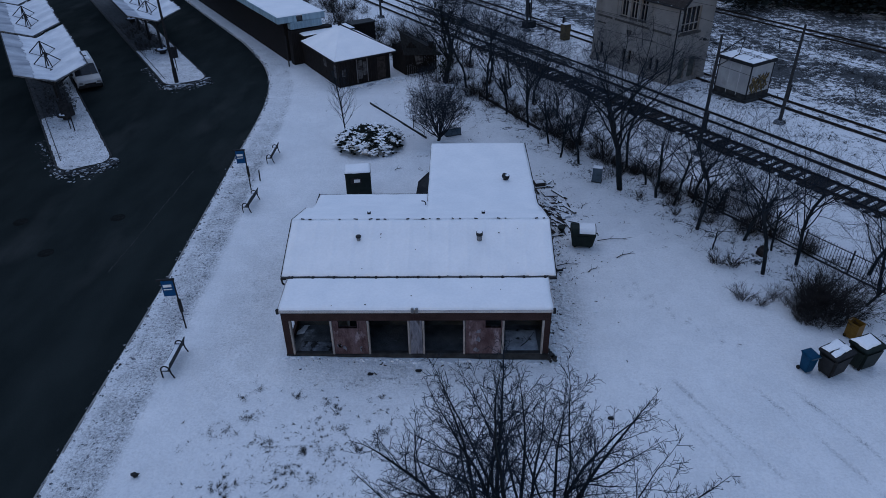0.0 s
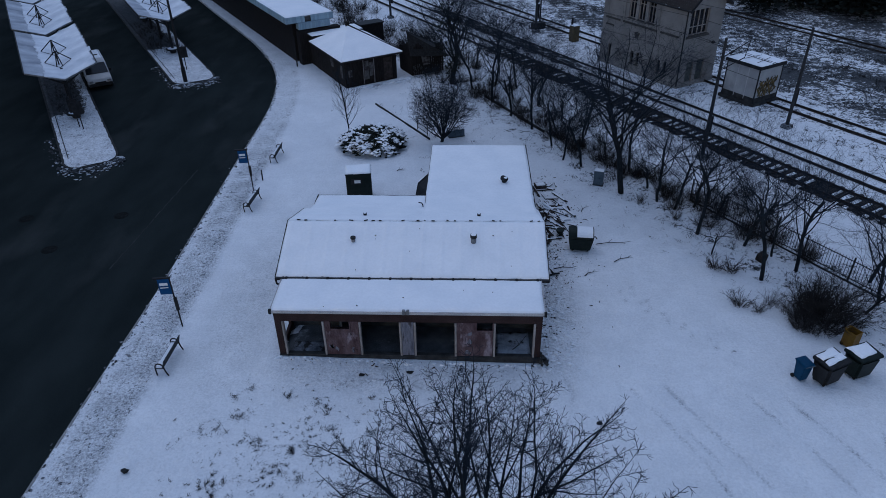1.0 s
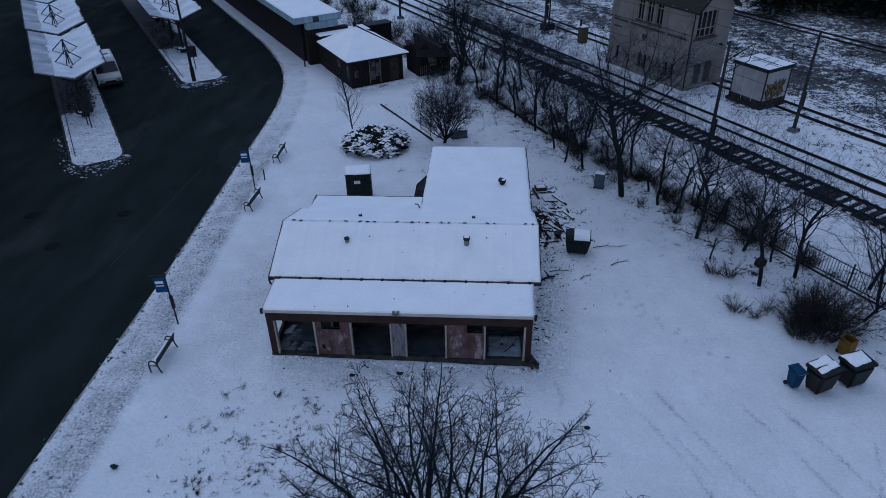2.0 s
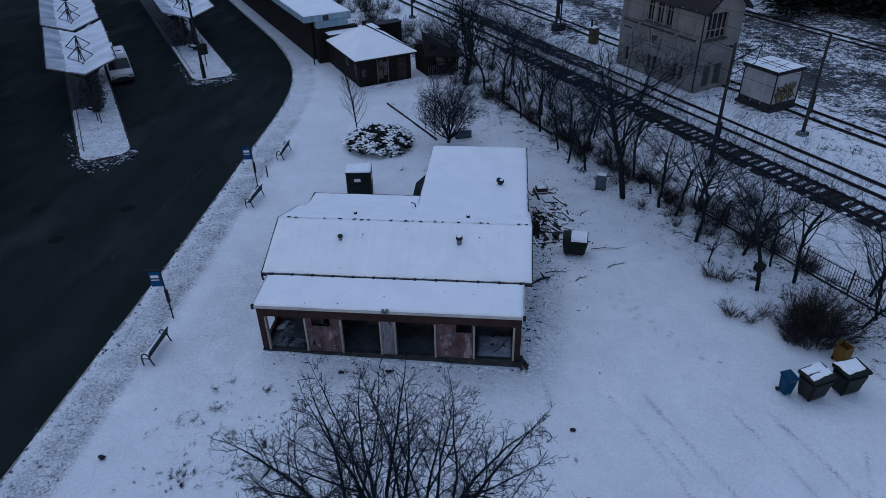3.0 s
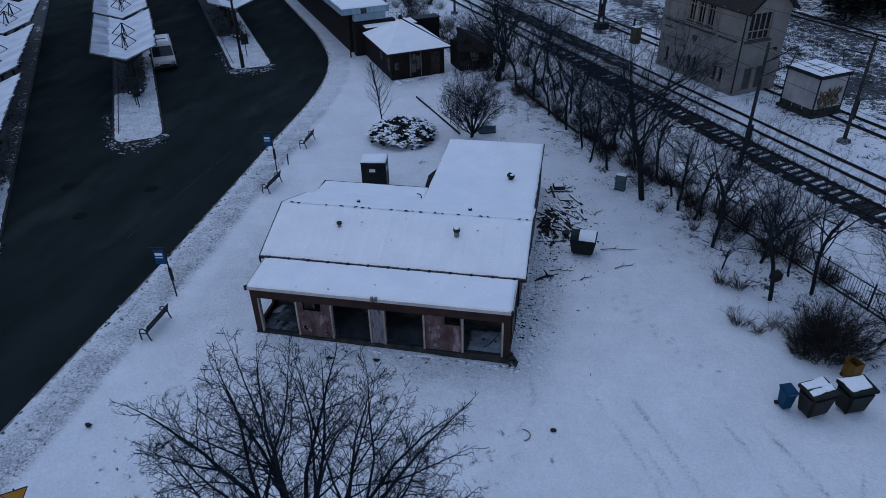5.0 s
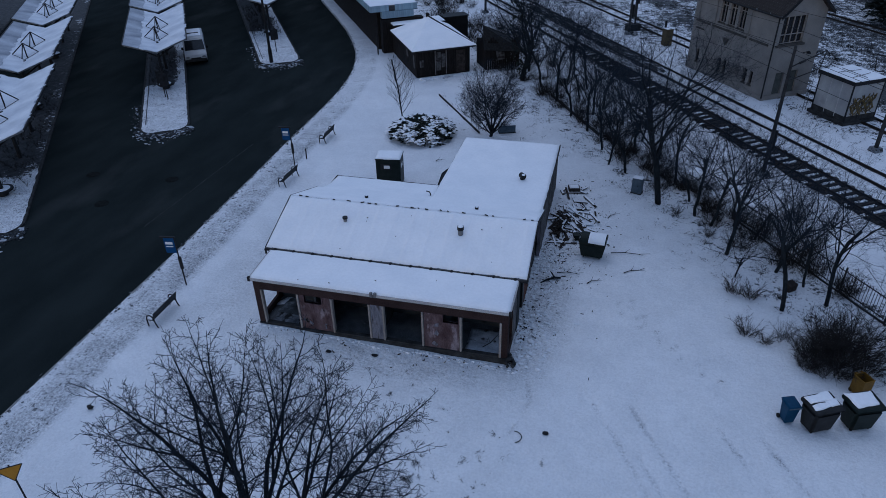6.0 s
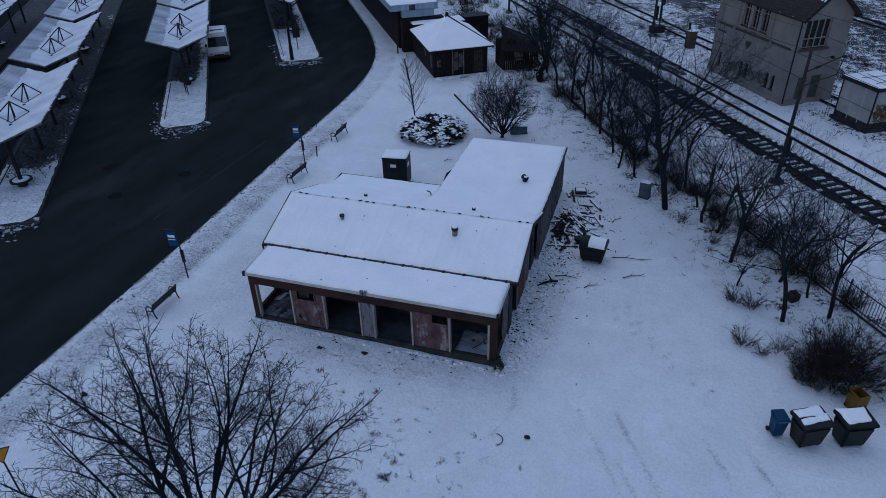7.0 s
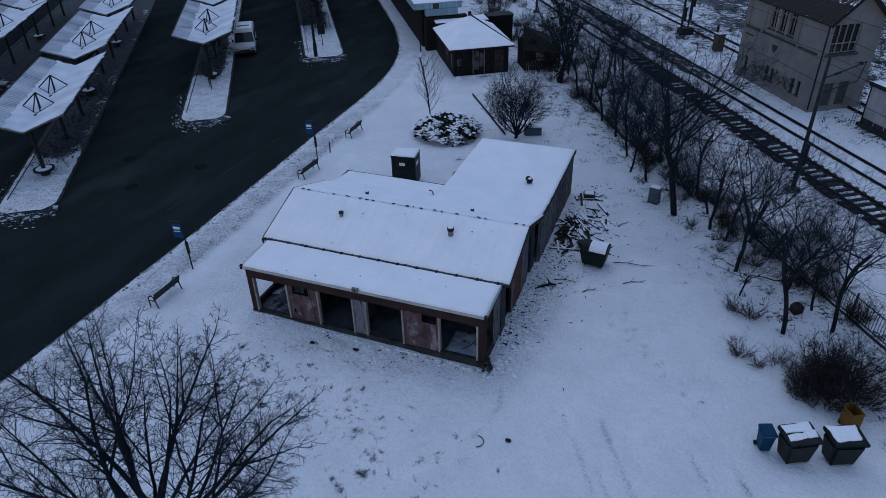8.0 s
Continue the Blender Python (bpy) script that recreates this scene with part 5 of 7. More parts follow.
def make_van():
    x, y = sn(64.5, 4.7)
    t = thing("parked_van", "white minibus parked beside the platform with snow on its roof", "van", x, y, -0.13, AZ)
    # local: y runs from the front (0) to the rear
    prof = [(0.0, 0.40), (0.02, 0.74), (0.16, 0.94), (0.95, 1.12), (1.75, 1.90), (2.0, 2.04), (2.5, 2.12), (5.3, 2.12), (5.5, 1.98), (5.55, 0.40)]
    n = len(prof)
    v = [(sx * (0.98 if z < 1.3 else 0.98 - 0.10 * (z - 1.3)), yy, z) for sx in (-1, 1) for yy, z in prof]
    f = [tuple(range(n)), tuple(range(2 * n - 1, n - 1, -1))] + [(i, n + i, n + (i + 1) % n, (i + 1) % n) for i in range(n)]
    body = part("body", S().add(v, f), M_VAN, t, "white van body", bevel=0.03)
    part("windscreen", S().slab([(-0.90, 1.0, 1.19), (0.90, 1.0, 1.19), (0.82, 1.74, 1.91), (-0.82, 1.74, 1.91)], 0.02), M_GLASSDARK, body, "dark windscreen")
    for sx in (-1, 1):
        part("side_window", S().box(sx * 0.955 - 0.02, sx * 0.955 + 0.02, 1.95, 2.7, 1.25, 1.75), M_GLASSDARK, body)
        part("side_window", S().box(sx * 0.955 - 0.02, sx * 0.955 + 0.02, 2.85, 5.1, 1.25, 1.75), M_GLASSDARK, body)
        part("headlight", S().box(sx * 0.72 - 0.16, sx * 0.72 + 0.16, -0.01, 0.16, 0.66, 0.84), M_PIPE, body, bevel=0.03)
        part("mirror", S().box(sx * 1.12 - 0.09, sx * 1.12 + 0.09, 1.35, 1.5, 1.15, 1.4), M_RUBBER, body, bevel=0.03)
        for yy in (0.95, 4.3):
            w = part("wheel", S().rod((sx * 0.78, yy, 0.34), (sx * 1.0, yy, 0.34), 0.34, 0.34, 18), M_RUBBER, t)
            part("rim", S().rod((sx * 0.99, yy, 0.34), (sx * 1.01, yy, 0.34), 0.2, 0.18, 14), M_PIPE, w)
    part("bumper", S().box(-0.96, 0.96, -0.08, 0.06, 0.36, 0.62), M_BIN, body, bevel=0.04)
    part("grille", S().box(-0.45, 0.45, -0.02, 0.04, 0.62, 0.72), M_RUBBER, body)
    part("roof_rail", S().box(-0.6, 0.55, 3.3, 3.5, 2.12, 2.2), M_DARKMETAL, body)
    part("snow_cover", snow_sheet(-0.74, 0.74, 2.4, 5.3, lambda x, y: 2.115, 0.05, 10, 20, 31), M_SNOWTHIN, body, smooth=True)


make_van()


# ---- station hall and hut ----
def make_station():
    x, y = sn(61.2, 20.9)
    t = thing("station_hall", "long station hall with pale blue ribbed fascia and snowy flat roof", "building", x, y, 0, AZ)
    W, L = 4.7, 38
    part("wall", S().box(0.9, W - 0.2, 1.2, L, 0, 3.8), M_HUT, t, "dark recessed wall")
    part("soffit", S().box(0.05, W - 0.05, 0.05, L, 3.78, 3.84), M_DARKMETAL, t)
    rib = mesh_of("fascia_panel", S().box(-0.02, 0.02, 0, 0.205, 3.84, 4.40).box(-0.045, -0.02, 0.03, 0.10, 3.84, 4.40), M_BLUECLAD)
    for i in range(23):
        if 8 < i < 12:
            continue
        piece("fascia_panel", rib, t, Matrix(((0, 1, 0, 0.2 * i), (1, 0, 0, 0), (0, 0, 1, 0), (0, 0, 0, 1))))
    for i in range(180):
        piece("fascia_panel", rib, t, Matrix.Translation((0, 0.21 * i, 0)))
    part("fascia_recess", S().box(1.8, 2.6, 0.1, 0.2, 3.88, 4.36), M_GLASSDARK, t, "dark recess in the fascia")
    r = part("roof", S().box(0, W, 0, L, 4.28, 4.36), M_ROOFSHEET, t)
    part("snow_cover", snow_sheet(0.04, W - 0.04, 0.04, L, lambda x, y: 4.36, 0.07, 14, 60, 41), M_SNOW, r, "smooth snow", smooth=True)
    low = part("low_wing", S().box(1.1, 4.2, -0.12, 0.6, 3.2, 3.82), M_BLUECLAD, t, "lower ribbed blue band")
    strip = mesh_of("cladding_strip", S().box(0, 0.09, -0.05, 0, 3.22, 3.80), M_BLUECLAD, 0.008)
    for i in range(16):
        piece("cladding_strip", strip, low, Matrix.Translation((1.13 + 0.194 * i, -0.12, 0)))
    for k in (0.4, 2.6, 4.6):
        part("post", S().rod((k, -0.4, 0), (k, -0.4, 2.8), 0.07), M_DARKMETAL, t)
    part("shopfront", S().box(1.0, W + 0.4, -0.3, 0.5, 0, 3.1), M_HUT, t)


def make_hut():
    t = thing("kiosk_hut", "dark timber kiosk hut under a snowy hipped roof", "hut", -9.8, 55.95, 0, 32.4)
    # local: x along the front eave (0..5.8), y backwards (0..7.5)
    W, L, E, P = 5.8, 7.5, 2.42, 3.78
    ov = 0.45
    for x0, x1, y0, y1 in ((ov, W - ov, ov, ov + 0.15), (ov, ov + 0.15, ov + 0.15, L - ov), (W - ov - 0.15, W - ov, ov + 0.15, L - ov), (ov, W - ov, L - ov, L - ov + 0.15)):
        part("wall", S().box(x0, x1, y0, y1, 0, E), M_HUT, t)
    for k in range(24):
        x0 = ov + 0.205 * k
        part("cladding_board", S().box(x0, x0 + 0.18, ov - 0.025, ov, 0.1, E - 0.05), M_HUT, t)
    for k in range(32):
        y0 = ov + 0.205 * k
        part("cladding_board", S().box(ov - 0.025, ov, y0, y0 + 0.18, 0.1, E - 0.05), M_HUT, t)
    for x0, z0, w, h in ((2.25, 0.45, 0.42, 1.6), (2.74, 0.7, 0.34, 1.2), (0.75, 0.9, 0.35, 0.6)):
        part("poster", S().box(x0, x0 + w, ov - 0.04, ov - 0.027, z0, z0 + h), M_PAPER, t, "torn pale poster")
    part("hatch_frame", S().box(2.12, 2.2, ov - 0.06, ov - 0.026, 0.1, 2.2).box(3.12, 3.2, ov - 0.06, ov - 0.026, 0.1, 2.2), M_BOARD, t, "weathered hatch frame")
    part("door", S().box(4.1, 4.9, ov - 0.05, ov - 0.028, 0.1, 2.05), M_DARKTIMBER, t)
    for y0, z0, w, h in ((0.85, 0.7, 0.5, 1.1), (2.9, 1.2, 0.6, 0.7)):
        part("poster", S().box(ov - 0.045, ov - 0.03, y0, y0 + w, z0, z0 + h), M_PAPER, t)
    cx, cy = 3.15, 5.5
    pts = [(0, 0, E), (W, 0, E), (W, L, E), (0, L, E)]
    r = S()
    for i in range(4):
        r.slab([pts[i], pts[(i + 1) % 4], (cx, cy, P)], 0.12)
    roof = part("roof", r, M_DARKMETAL, t, "four-sided roof")
    sw = S()
    for i in range(4):
        a, b, c = Vector(pts[i]), Vector(pts[(i + 1) % 4]), Vector((cx, cy, P))
        g, up = (a + b + c) / 3, Vector((0, 0, 0.065))
        sw.slab([a + (g - a) * 0.004 + up, b + (g - b) * 0.004 + up, c + up], 0.06)
    part("snow_cover", sw, M_SNOW, roof, "snow on all four slopes")
    part("hip_cap", S().rod((cx + 0.05, cy, P + 0.10), (W - 0.15, 0.5, E + 0.14), 0.07, 0.06, 8), M_DARKMETAL, roof, "dark ridge capping bare of snow")
    part("chimney_stub", S().box(cx - 0.12, cx + 0.12, cy + 0.02, cy + 0.3, P - 0.3, P + 0.36), M_HUT, roof)
    part("annex_wall", S().box(0.5, 5.3, L - ov + 0.15, 9.4, 0, 2.72), M_HUT, t, "dark rear annex")
    ann = part("annex_roof", S().box(0.35, 5.5, L + 0.02, 9.6, 2.72, 2.82), M_DARKMETAL, t)
    part("snow_cover", snow_sheet(0.37, 5.48, L + 0.04, 9.58, lambda x, y: 2.82, 0.07, 20, 8, 43), M_SNOW, ann, "snow on the annex roof", smooth=True)
    heap, rnd = S(), random.Random(12)
    for i in range(120):
        r_ = rnd.uniform(0.05, 0.2)
        x, y = rnd.uniform(0.6, 6.5), 0.1 - abs(rnd.gauss(0, 0.5))
        heap.blob((x, y, r_ * 0.2), r_ * rnd.uniform(0.9, 1.8), r_ * rnd.uniform(0.6, 1.0), r_ * 0.55, rnd, 3, 7, 0.35)
    solo("snow_lumps", heap, M_SNOWTHIN, "lumpy snow over rubbish in front of the kiosk", "snow", -9.8, 55.95, 0, 32.4, kind="stuff")


def make_ruin():
    t = thing("ruined_shed", "collapsing dark wooden shed beside the kiosk", "shed", -4.2, 59.8, 0, 30)
    rnd = random.Random(5)
    for i in range(16):
        part("board", S().box(0.2 * i, 0.2 * i + 0.17, 0, 0.04, 0, 2.3 + 0.5 * math.sin(i * 0.6) + rnd.uniform(-0.25, 0.1)), M_HUT, t)
    for i in range(12):
        part("board", S().box(0, 0.04, 0.1 + 0.2 * i, 0.27 + 0.2 * i, 0, 2.9 - 0.06 * i + rnd.uniform(-0.2, 0.1)), M_HUT, t)
    part("roof", S().slab([(-0.35, -0.5, 2.0), (3.5, -0.6, 1.5), (3.4, 3.0, 2.0), (0.1, 1.2, 3.7)], 0.06), M_RUBBER, t, "sagging black tarpaulin roof with a peak")
    part("torn_sheet", S().slab([(0.9, -0.06, 1.7), (1.7, -0.06, 1.5), (1.8, -0.03, 0.9), (1.1, -0.03, 0.8)], 0.02), M_PAPER, t, "torn pale plastic sheet")
    part("back_wall", S().box(0.1, 3.3, 2.7, 2.85, 0, 2.1), M_HUT, t)
    w = thing("garden_wall", "dark brick block behind the kiosk", "wall", -9.6, 66.6, 0, 34)
    part("wall", S().box(0, 2.4, 0, 1.2, 0, 2.7), M_HUT, w)
    part("coping", S().box(-0.1, 2.5, -0.1, 1.3, 2.7, 2.8), M_DARKMETAL, w)


make_station()
make_hut()
make_ruin()


# ---- street furniture ----
def make_bench(x, y, rz, label, snowy=0.7):
    t = thing("park_bench", label, "bench", x, y, 0, rz, group="benches along the path")
    for sx in (-0.82, 0.82):
        fr = S().tube([(sx, -0.25, -0.02), (sx, -0.26, 0.28), (sx, -0.25, 0.46), (sx, -0.20, 0.57), (sx, -0.10, 0.63), (sx, 0.01, 0.61), (sx, 0.09, 0.53), (sx, 0.12, 0.42)], [0.03] * 8, 8)
        fr.tube([(sx, 0.24, -0.02), (sx, 0.15, 0.22), (sx, 0.12, 0.42), (sx, 0.16, 0.62), (sx, 0.22, 0.80)], [0.03] * 5, 8).rod((sx, -0.25, 0.37), (sx, 0.13, 0.37), 0.024)
        part("end_frame", fr, M_DARKMETAL, t, "cast iron end frame with a curled armrest", smooth=True)
    for k in range(4):
        part("seat_slat", S().box(-0.88, 0.88, -0.235 + 0.088 * k, -0.165 + 0.088 * k, 0.39, 0.425), M_BENCH, t, bevel=0.006)
    for k in range(3):
        part("back_slat", S().box(-0.88, 0.88, -0.016, 0.016, -0.045, 0.045, pose(0, 0.135 + 0.034 * k, 0.53 + 0.115 * k, -17, 0, 0)), M_BENCH, t)
    if snowy:
        part("snow_strip", snow_sheet(-0.80, 0.84, -0.22, -0.22 + 0.36 * snowy, lambda a, c: 0.425, 0.02, 24, 5, int(y), 0.03), M_SNOWTHIN, t, "thin snow left on the seat", smooth=True)
    return t


make_bench(-11.80, 21.82, -91, "dark iron and wood bench beside the trodden path")
make_bench(-12.04, 35.75, -94, "dark bench with bare slats near the bus stop sign", 0.35)
make_bench(-12.22, 42.5, -91, "dark bench in untouched snow further along the path", 0.5)


def make_stop_sign(x, y, rz, h):
    t = thing("bus_stop_sign", "blue bus stop sign with white panels on a dark pole", "bus stop sign", x, y, 0, rz, group="bus stop signs")
    part("pole", S().rod((0, 0, 0), (0, 0, h), 0.035, 0.035, 10), M_DARKMETAL, t)
    pl = part("plate", S().box(-0.54, -0.02, -0.025, 0.025, h - 0.88, h - 0.06), M_SIGNBLUE, t, "blue enamel plate", bevel=0.006)
    for z0, z1 in ((h - 0.40, h - 0.26), (h - 0.54, h - 0.49)):
        part("white_bar", S().box(-0.48, -0.12, -0.031, -0.026, z0, z1), M_WHITE, pl)
    part("hood", S().box(-0.70, 0.06, -0.04, 0.04, h - 0.04, h + 0.03), M_DARKMETAL, t)
    part("timetable_case", S().box(-0.05, 0.09, -0.05, 0.05, 0.95, 1.65), M_DARKMETAL, t, "dark timetable case", bevel=0.01)


make_stop_sign(-12.18, 24.25, 8, 2.75)
make_stop_sign(-12.6, 37.8, 8, 2.75)
solo("bollard", S().rod((0, 0, 0), (0.02, 0, 0.75), 0.045, 0.04, 10), M_DARKMETAL, "short dark metal bollard by the path", "bollard", -12.35, 39.1)


def make_yield_sign():
    t = thing("yield_sign", "yellow triangular warning sign on a post", "road sign", -10.0, 11.52, 0, 36)
    part("post", S().rod((0, 0.05, 0), (0, 0.05, 2.22), 0.03), M_DARKMETAL, t)
    tri = S().prism([(-0.5, 0.87), (0, 0), (0.5, 0.87)], 0, 0.02)
    tri.v = [(x * 0.76, -z, y * 0.73 + 1.57) for x, y, z in tri.v]
    rim = S()
    for p, q in (((-0.38, 2.205), (0, 1.57)), ((0, 1.57), (0.38, 2.205)), ((0.38, 2.205), (-0.38, 2.205))):
        rim.rod((p[0], -0.01, p[1]), (q[0], -0.01, q[1]), 0.018, 0.018, 6)
    part("rim", rim, M_DARKMETAL, t, "dark sign rim")
    part("sign_face", tri, M_AMBER, t, "yellow face pointing down")


make_yield_sign()


def make_green_box():
    t = thing("clothes_container", "dark green metal collection container with a snowy lid", "container", -6.32, 36.1, 0, 8)
    W, D, H = 1.5, 1.2, 1.92
    part("body", S().box(0, W, 0, D, 0.06, H - 0.05), M_BINGREEN, t, bevel=0.025)
    part("lid", S().box(-0.03, W + 0.03, -0.03, D + 0.03, H - 0.06, H + 0.01), M_BINGREEN, t, bevel=0.01)
    part("snow_cover", snow_sheet(-0.02, W + 0.02, -0.02, D + 0.02, lambda x, y: H + 0.01, 0.09, 12, 12, 51), M_SNOW, t, smooth=True)
    fl = part("flap", S().box(0.30, 0.95, -0.03, 0.0, 1.25, 1.6), M_DARKMETAL, t)
    part("label_plate", S().box(0.5, 0.86, -0.036, -0.031, 1.32, 1.52), M_WHITE, fl, "white label plate")
    part("label_plate", S().box(W, W + 0.006, 0.25, 0.75, 1.25, 1.5), M_WHITE, t, "white label plate")
    for px, py in ((0.1, 0.1), (W - 0.1, 0.1), (0.1, D - 0.1), (W - 0.1, D - 0.1)):
        part("foot", S().box(px - 0.06, px + 0.06, py - 0.06, py + 0.06, 0, 0.07), M_DARKMETAL, t)


make_green_box()


def make_container(x, y, rz, label, seed, m=M_BIN, snow=True, h=1.2, split=False):
    t = thing("refuse_container", label, "waste container", x, y, 0, rz, group="refuse containers")
    W, D = 1.14, 0.88
    rnd = random.Random(seed)
    b = part("body", S().taper(0, 0, 0.03, h - 0.12, W * 0.80, D * 0.74, W, D), m, t, "four-wheeled plastic container body with bulging sides", bevel=0.11)
    part("rim", S().box(-W / 2 - 0.015, W / 2 + 0.015, -D / 2 - 0.015, D / 2 + 0.015, h - 0.14, h - 0.08), m, t, bevel=0.025)
    lid = part("lid", S().add([(-W / 2 - 0.03, -D / 2 - 0.03, h - 0.07), (W / 2 + 0.03, -D / 2 - 0.03, h - 0.07), (W / 2 + 0.03, D / 2 + 0.03, h - 0.07), (-W / 2 - 0.03, D / 2 + 0.03, h - 0.07),
                              (-W / 2 + 0.02, -D / 2 + 0.05, h), (W / 2 - 0.02, -D / 2 + 0.05, h), (W / 2 - 0.02, D / 2 - 0.02, h + 0.07), (-W / 2 + 0.02, D / 2 - 0.02, h + 0.07)],
                              [(3, 2, 1, 0), (4, 5, 6, 7), (0, 1, 5, 4), (1, 2, 6, 5), (2, 3, 7, 6), (3, 0, 4, 7)]), m, t, "sloping lid", bevel=0.02)
    if snow:
        if split:
            for x0, x1, y0, y1 in ((-W / 2 + 0.07, W / 2 - 0.42, -D / 2 + 0.16, -0.035), (-W / 2 + 0.05, W / 2 - 0.09, 0.005, D / 2 - 0.06), (W / 2 - 0.46, W / 2 - 0.09, -D / 2 + 0.19, 0.03)):
                part("snow_cover", snow_sheet(x0, x1, y0, y1, lambda x, y: h + 0.07 * (y + D / 2) / D, 0.05, 14, 12, seed + int(x0 * 9 + y0 * 5), 0.12), M_SNOW, lid, "broken snow on the lid", smooth=True)
        else:
            part("snow_cover", snow_sheet(-W / 2 + 0.07, W / 2 - 0.12, -D / 2 + 0.2, D / 2 - 0.07, lambda x, y: h + 0.07 * (y + D / 2) / D, 0.06, 18, 16, seed, 0.18), M_SNOW, lid, "ragged snow on the lid", smooth=True)
    for sx in (-0.34, 0.34):
        for sy in (-0.22, 0.22):
            part("wheel", S().rod((sx - 0.025, sy, 0.06), (sx + 0.025, sy, 0.06), 0.06, 0.06, 12).box(sx - 0.02, sx + 0.02, sy - 0.03, sy + 0.03, 0.06, 0.16), M_RUBBER, t)
    for sx in (-1, 1):
        part("handle", S().rod((sx * (W / 2 + 0.07), -0.2, h - 0.2), (sx * (W / 2 + 0.07), 0.2, h - 0.2), 0.018).rod((sx * (W / 2 - 0.02), -0.2, h - 0.2), (sx * (W / 2 + 0.07), -0.2, h - 0.2), 0.015).rod((sx * (W / 2 - 0.02), 0.2, h - 0.2), (sx * (W / 2 + 0.07), 0.2, h - 0.2), 0.015), m, t)
    return t


make_container(15.64, 21.3, 27, "dark grey refuse container with cracked snow on its lid", 71, split=True)
make_container(17.08, 21.72, 22, "black refuse container with a full cap of snow", 72, M_BINGREEN)


def make_wheelie(x, y, rz, m, label, h=1.02, opened=False):
    t = thing("wheelie_bin", label, "waste bin", x, y, 0, rz)
    t.scale = (0.82, 0.82, 0.92)
    if opened:
        shell = S().box(-0.26, 0.26, -0.27, 0.3, 0.06, 0.12)
        for x0, x1, y0, y1 in ((-0.29, 0.29, -0.30, -0.27), (-0.29, 0.29, 0.30, 0.33), (-0.29, -0.26, -0.27, 0.30), (0.26, 0.29, -0.27, 0.30)):
            shell.box(x0, x1, y0, y1, 0.06, h - 0.05)
        part("body", shell, m, t, "hollow open bin body")
    else:
        part("body", S().taper(0, 0.02, 0.06, h - 0.08, 0.44, 0.46, 0.56, 0.62), m, t, bevel=0.03)
        part("rim", S().box(-0.30, 0.30, -0.31, 0.35, h - 0.1, h - 0.05), m, t, bevel=0.015)
    if not opened:
        part("lid", S().add([(-0.3, -0.36, h - 0.05), (0.3, -0.36, h - 0.05), (0.3, 0.36, h - 0.04), (-0.3, 0.36, h - 0.04), (-0.26, -0.32, h), (0.26, -0.32, h), (0.26, 0.33, h + 0.05), (-0.26, 0.33, h + 0.05)],
                            [(3, 2, 1, 0), (4, 5, 6, 7), (0, 1, 5, 4), (1, 2, 6, 5), (2, 3, 7, 6), (3, 0, 4, 7)]), m, t, bevel=0.015)
        part("lid_edge", S().box(-0.3, 0.3, -0.385, -0.355, h - 0.07, h - 0.03), M_BOXGREY, t, "pale frosted lid edge")
    else:
        part("rim_lip", S().box(-0.28, 0.30, -0.32, -0.295, h - 0.05, h - 0.035), M_YELLOW, t)
    part("handle", S().rod((-0.26, 0.40, h - 0.06), (0.26, 0.40, h - 0.06), 0.02).box(-0.2, -0.16, 0.3, 0.4, h - 0.09, h - 0.04).box(0.16, 0.2, 0.3, 0.4, h - 0.09, h - 0.04), m, t)
    for sx in (-1, 1):
        part("wheel", S().rod((sx * 0.22, 0.26, 0.1), (sx * 0.29, 0.26, 0.1), 0.1, 0.1, 14), M_RUBBER, t)
    return t


make_wheelie(14.68, 21.38, 20, M_BLUE, "blue plastic wheelie bin standing by the dark containers")
make_wheelie(17.62, 23.5, 30, M_YELLOW, "open yellow plastic bin half hidden in the bush", 0.95, True)


def make_dumpster():
    t = thing("round_lid_container", "dark green metal container with a curved snowy lid by the debris", "waste container", 6.98, 31.25, 0, -6)
    W, D, H = 1.3, 1.05, 0.85
    part("body", S().taper(0, 0, 0.12, H, 1.05, 0.85, W, D), M_BINGREEN, t, bevel=0.03)
    arc = [(-D / 2, H)] + [(-D / 2 * math.cos(a), H + 0.38 * math.sin(a)) for a in [0.35 + 0.245 * k for k in range(11)]] + [(D / 2, H)]
    n = len(arc)
    v = [(sx * W / 2, y, z) for sx in (-1, 1) for y, z in arc]
    f = [tuple(range(n - 1, -1, -1)), tuple(range(n, 2 * n))] + [(i, i + 1, n + i + 1, n + i) for i in range(n - 1)] + [(n - 1, 0, n, 2 * n - 1)]
    lid = part("lid", S().add(v, f), M_BINGREEN, t, "curved lid")
    top = arc[1:9]
    v = [(x, y - 0.01, z + 0.035) for x in (-0.22, 0.60) for y, z in top]
    k = len(top)
    cap = S().add(v + [(x, y, z - 0.045) for x, y, z in v], [(i, k + i, k + i + 1, i + 1) for i in range(k - 1)] + [(2 * k + i, 2 * k + i + 1, i + 1, i) for i in range(k - 1)] + [(3 * k + i + 1, 3 * k + i, k + i, k + i + 1) for i in range(k - 1)] + [(0, 2 * k, 3 * k, k), (k - 1, 2 * k - 1, 4 * k - 1, 3 * k - 1)])
    part("snow_cover", cap, M_SNOW, lid, "snow on the lid")
    for sx in (-1, 1):
        part("lifting_arm", S().rod((sx * 0.66, 0, 0.75), (sx * 0.78, 0, 0.75), 0.035), M_DARKMETAL, t)
    for sx in (-0.4, 0.4):
        for sy in (-0.3, 0.3):
            part("wheel", S().rod((sx - 0.03, sy, 0.08), (sx + 0.03, sy, 0.08), 0.08, 0.08, 12), M_RUBBER, t)


make_dumpster()


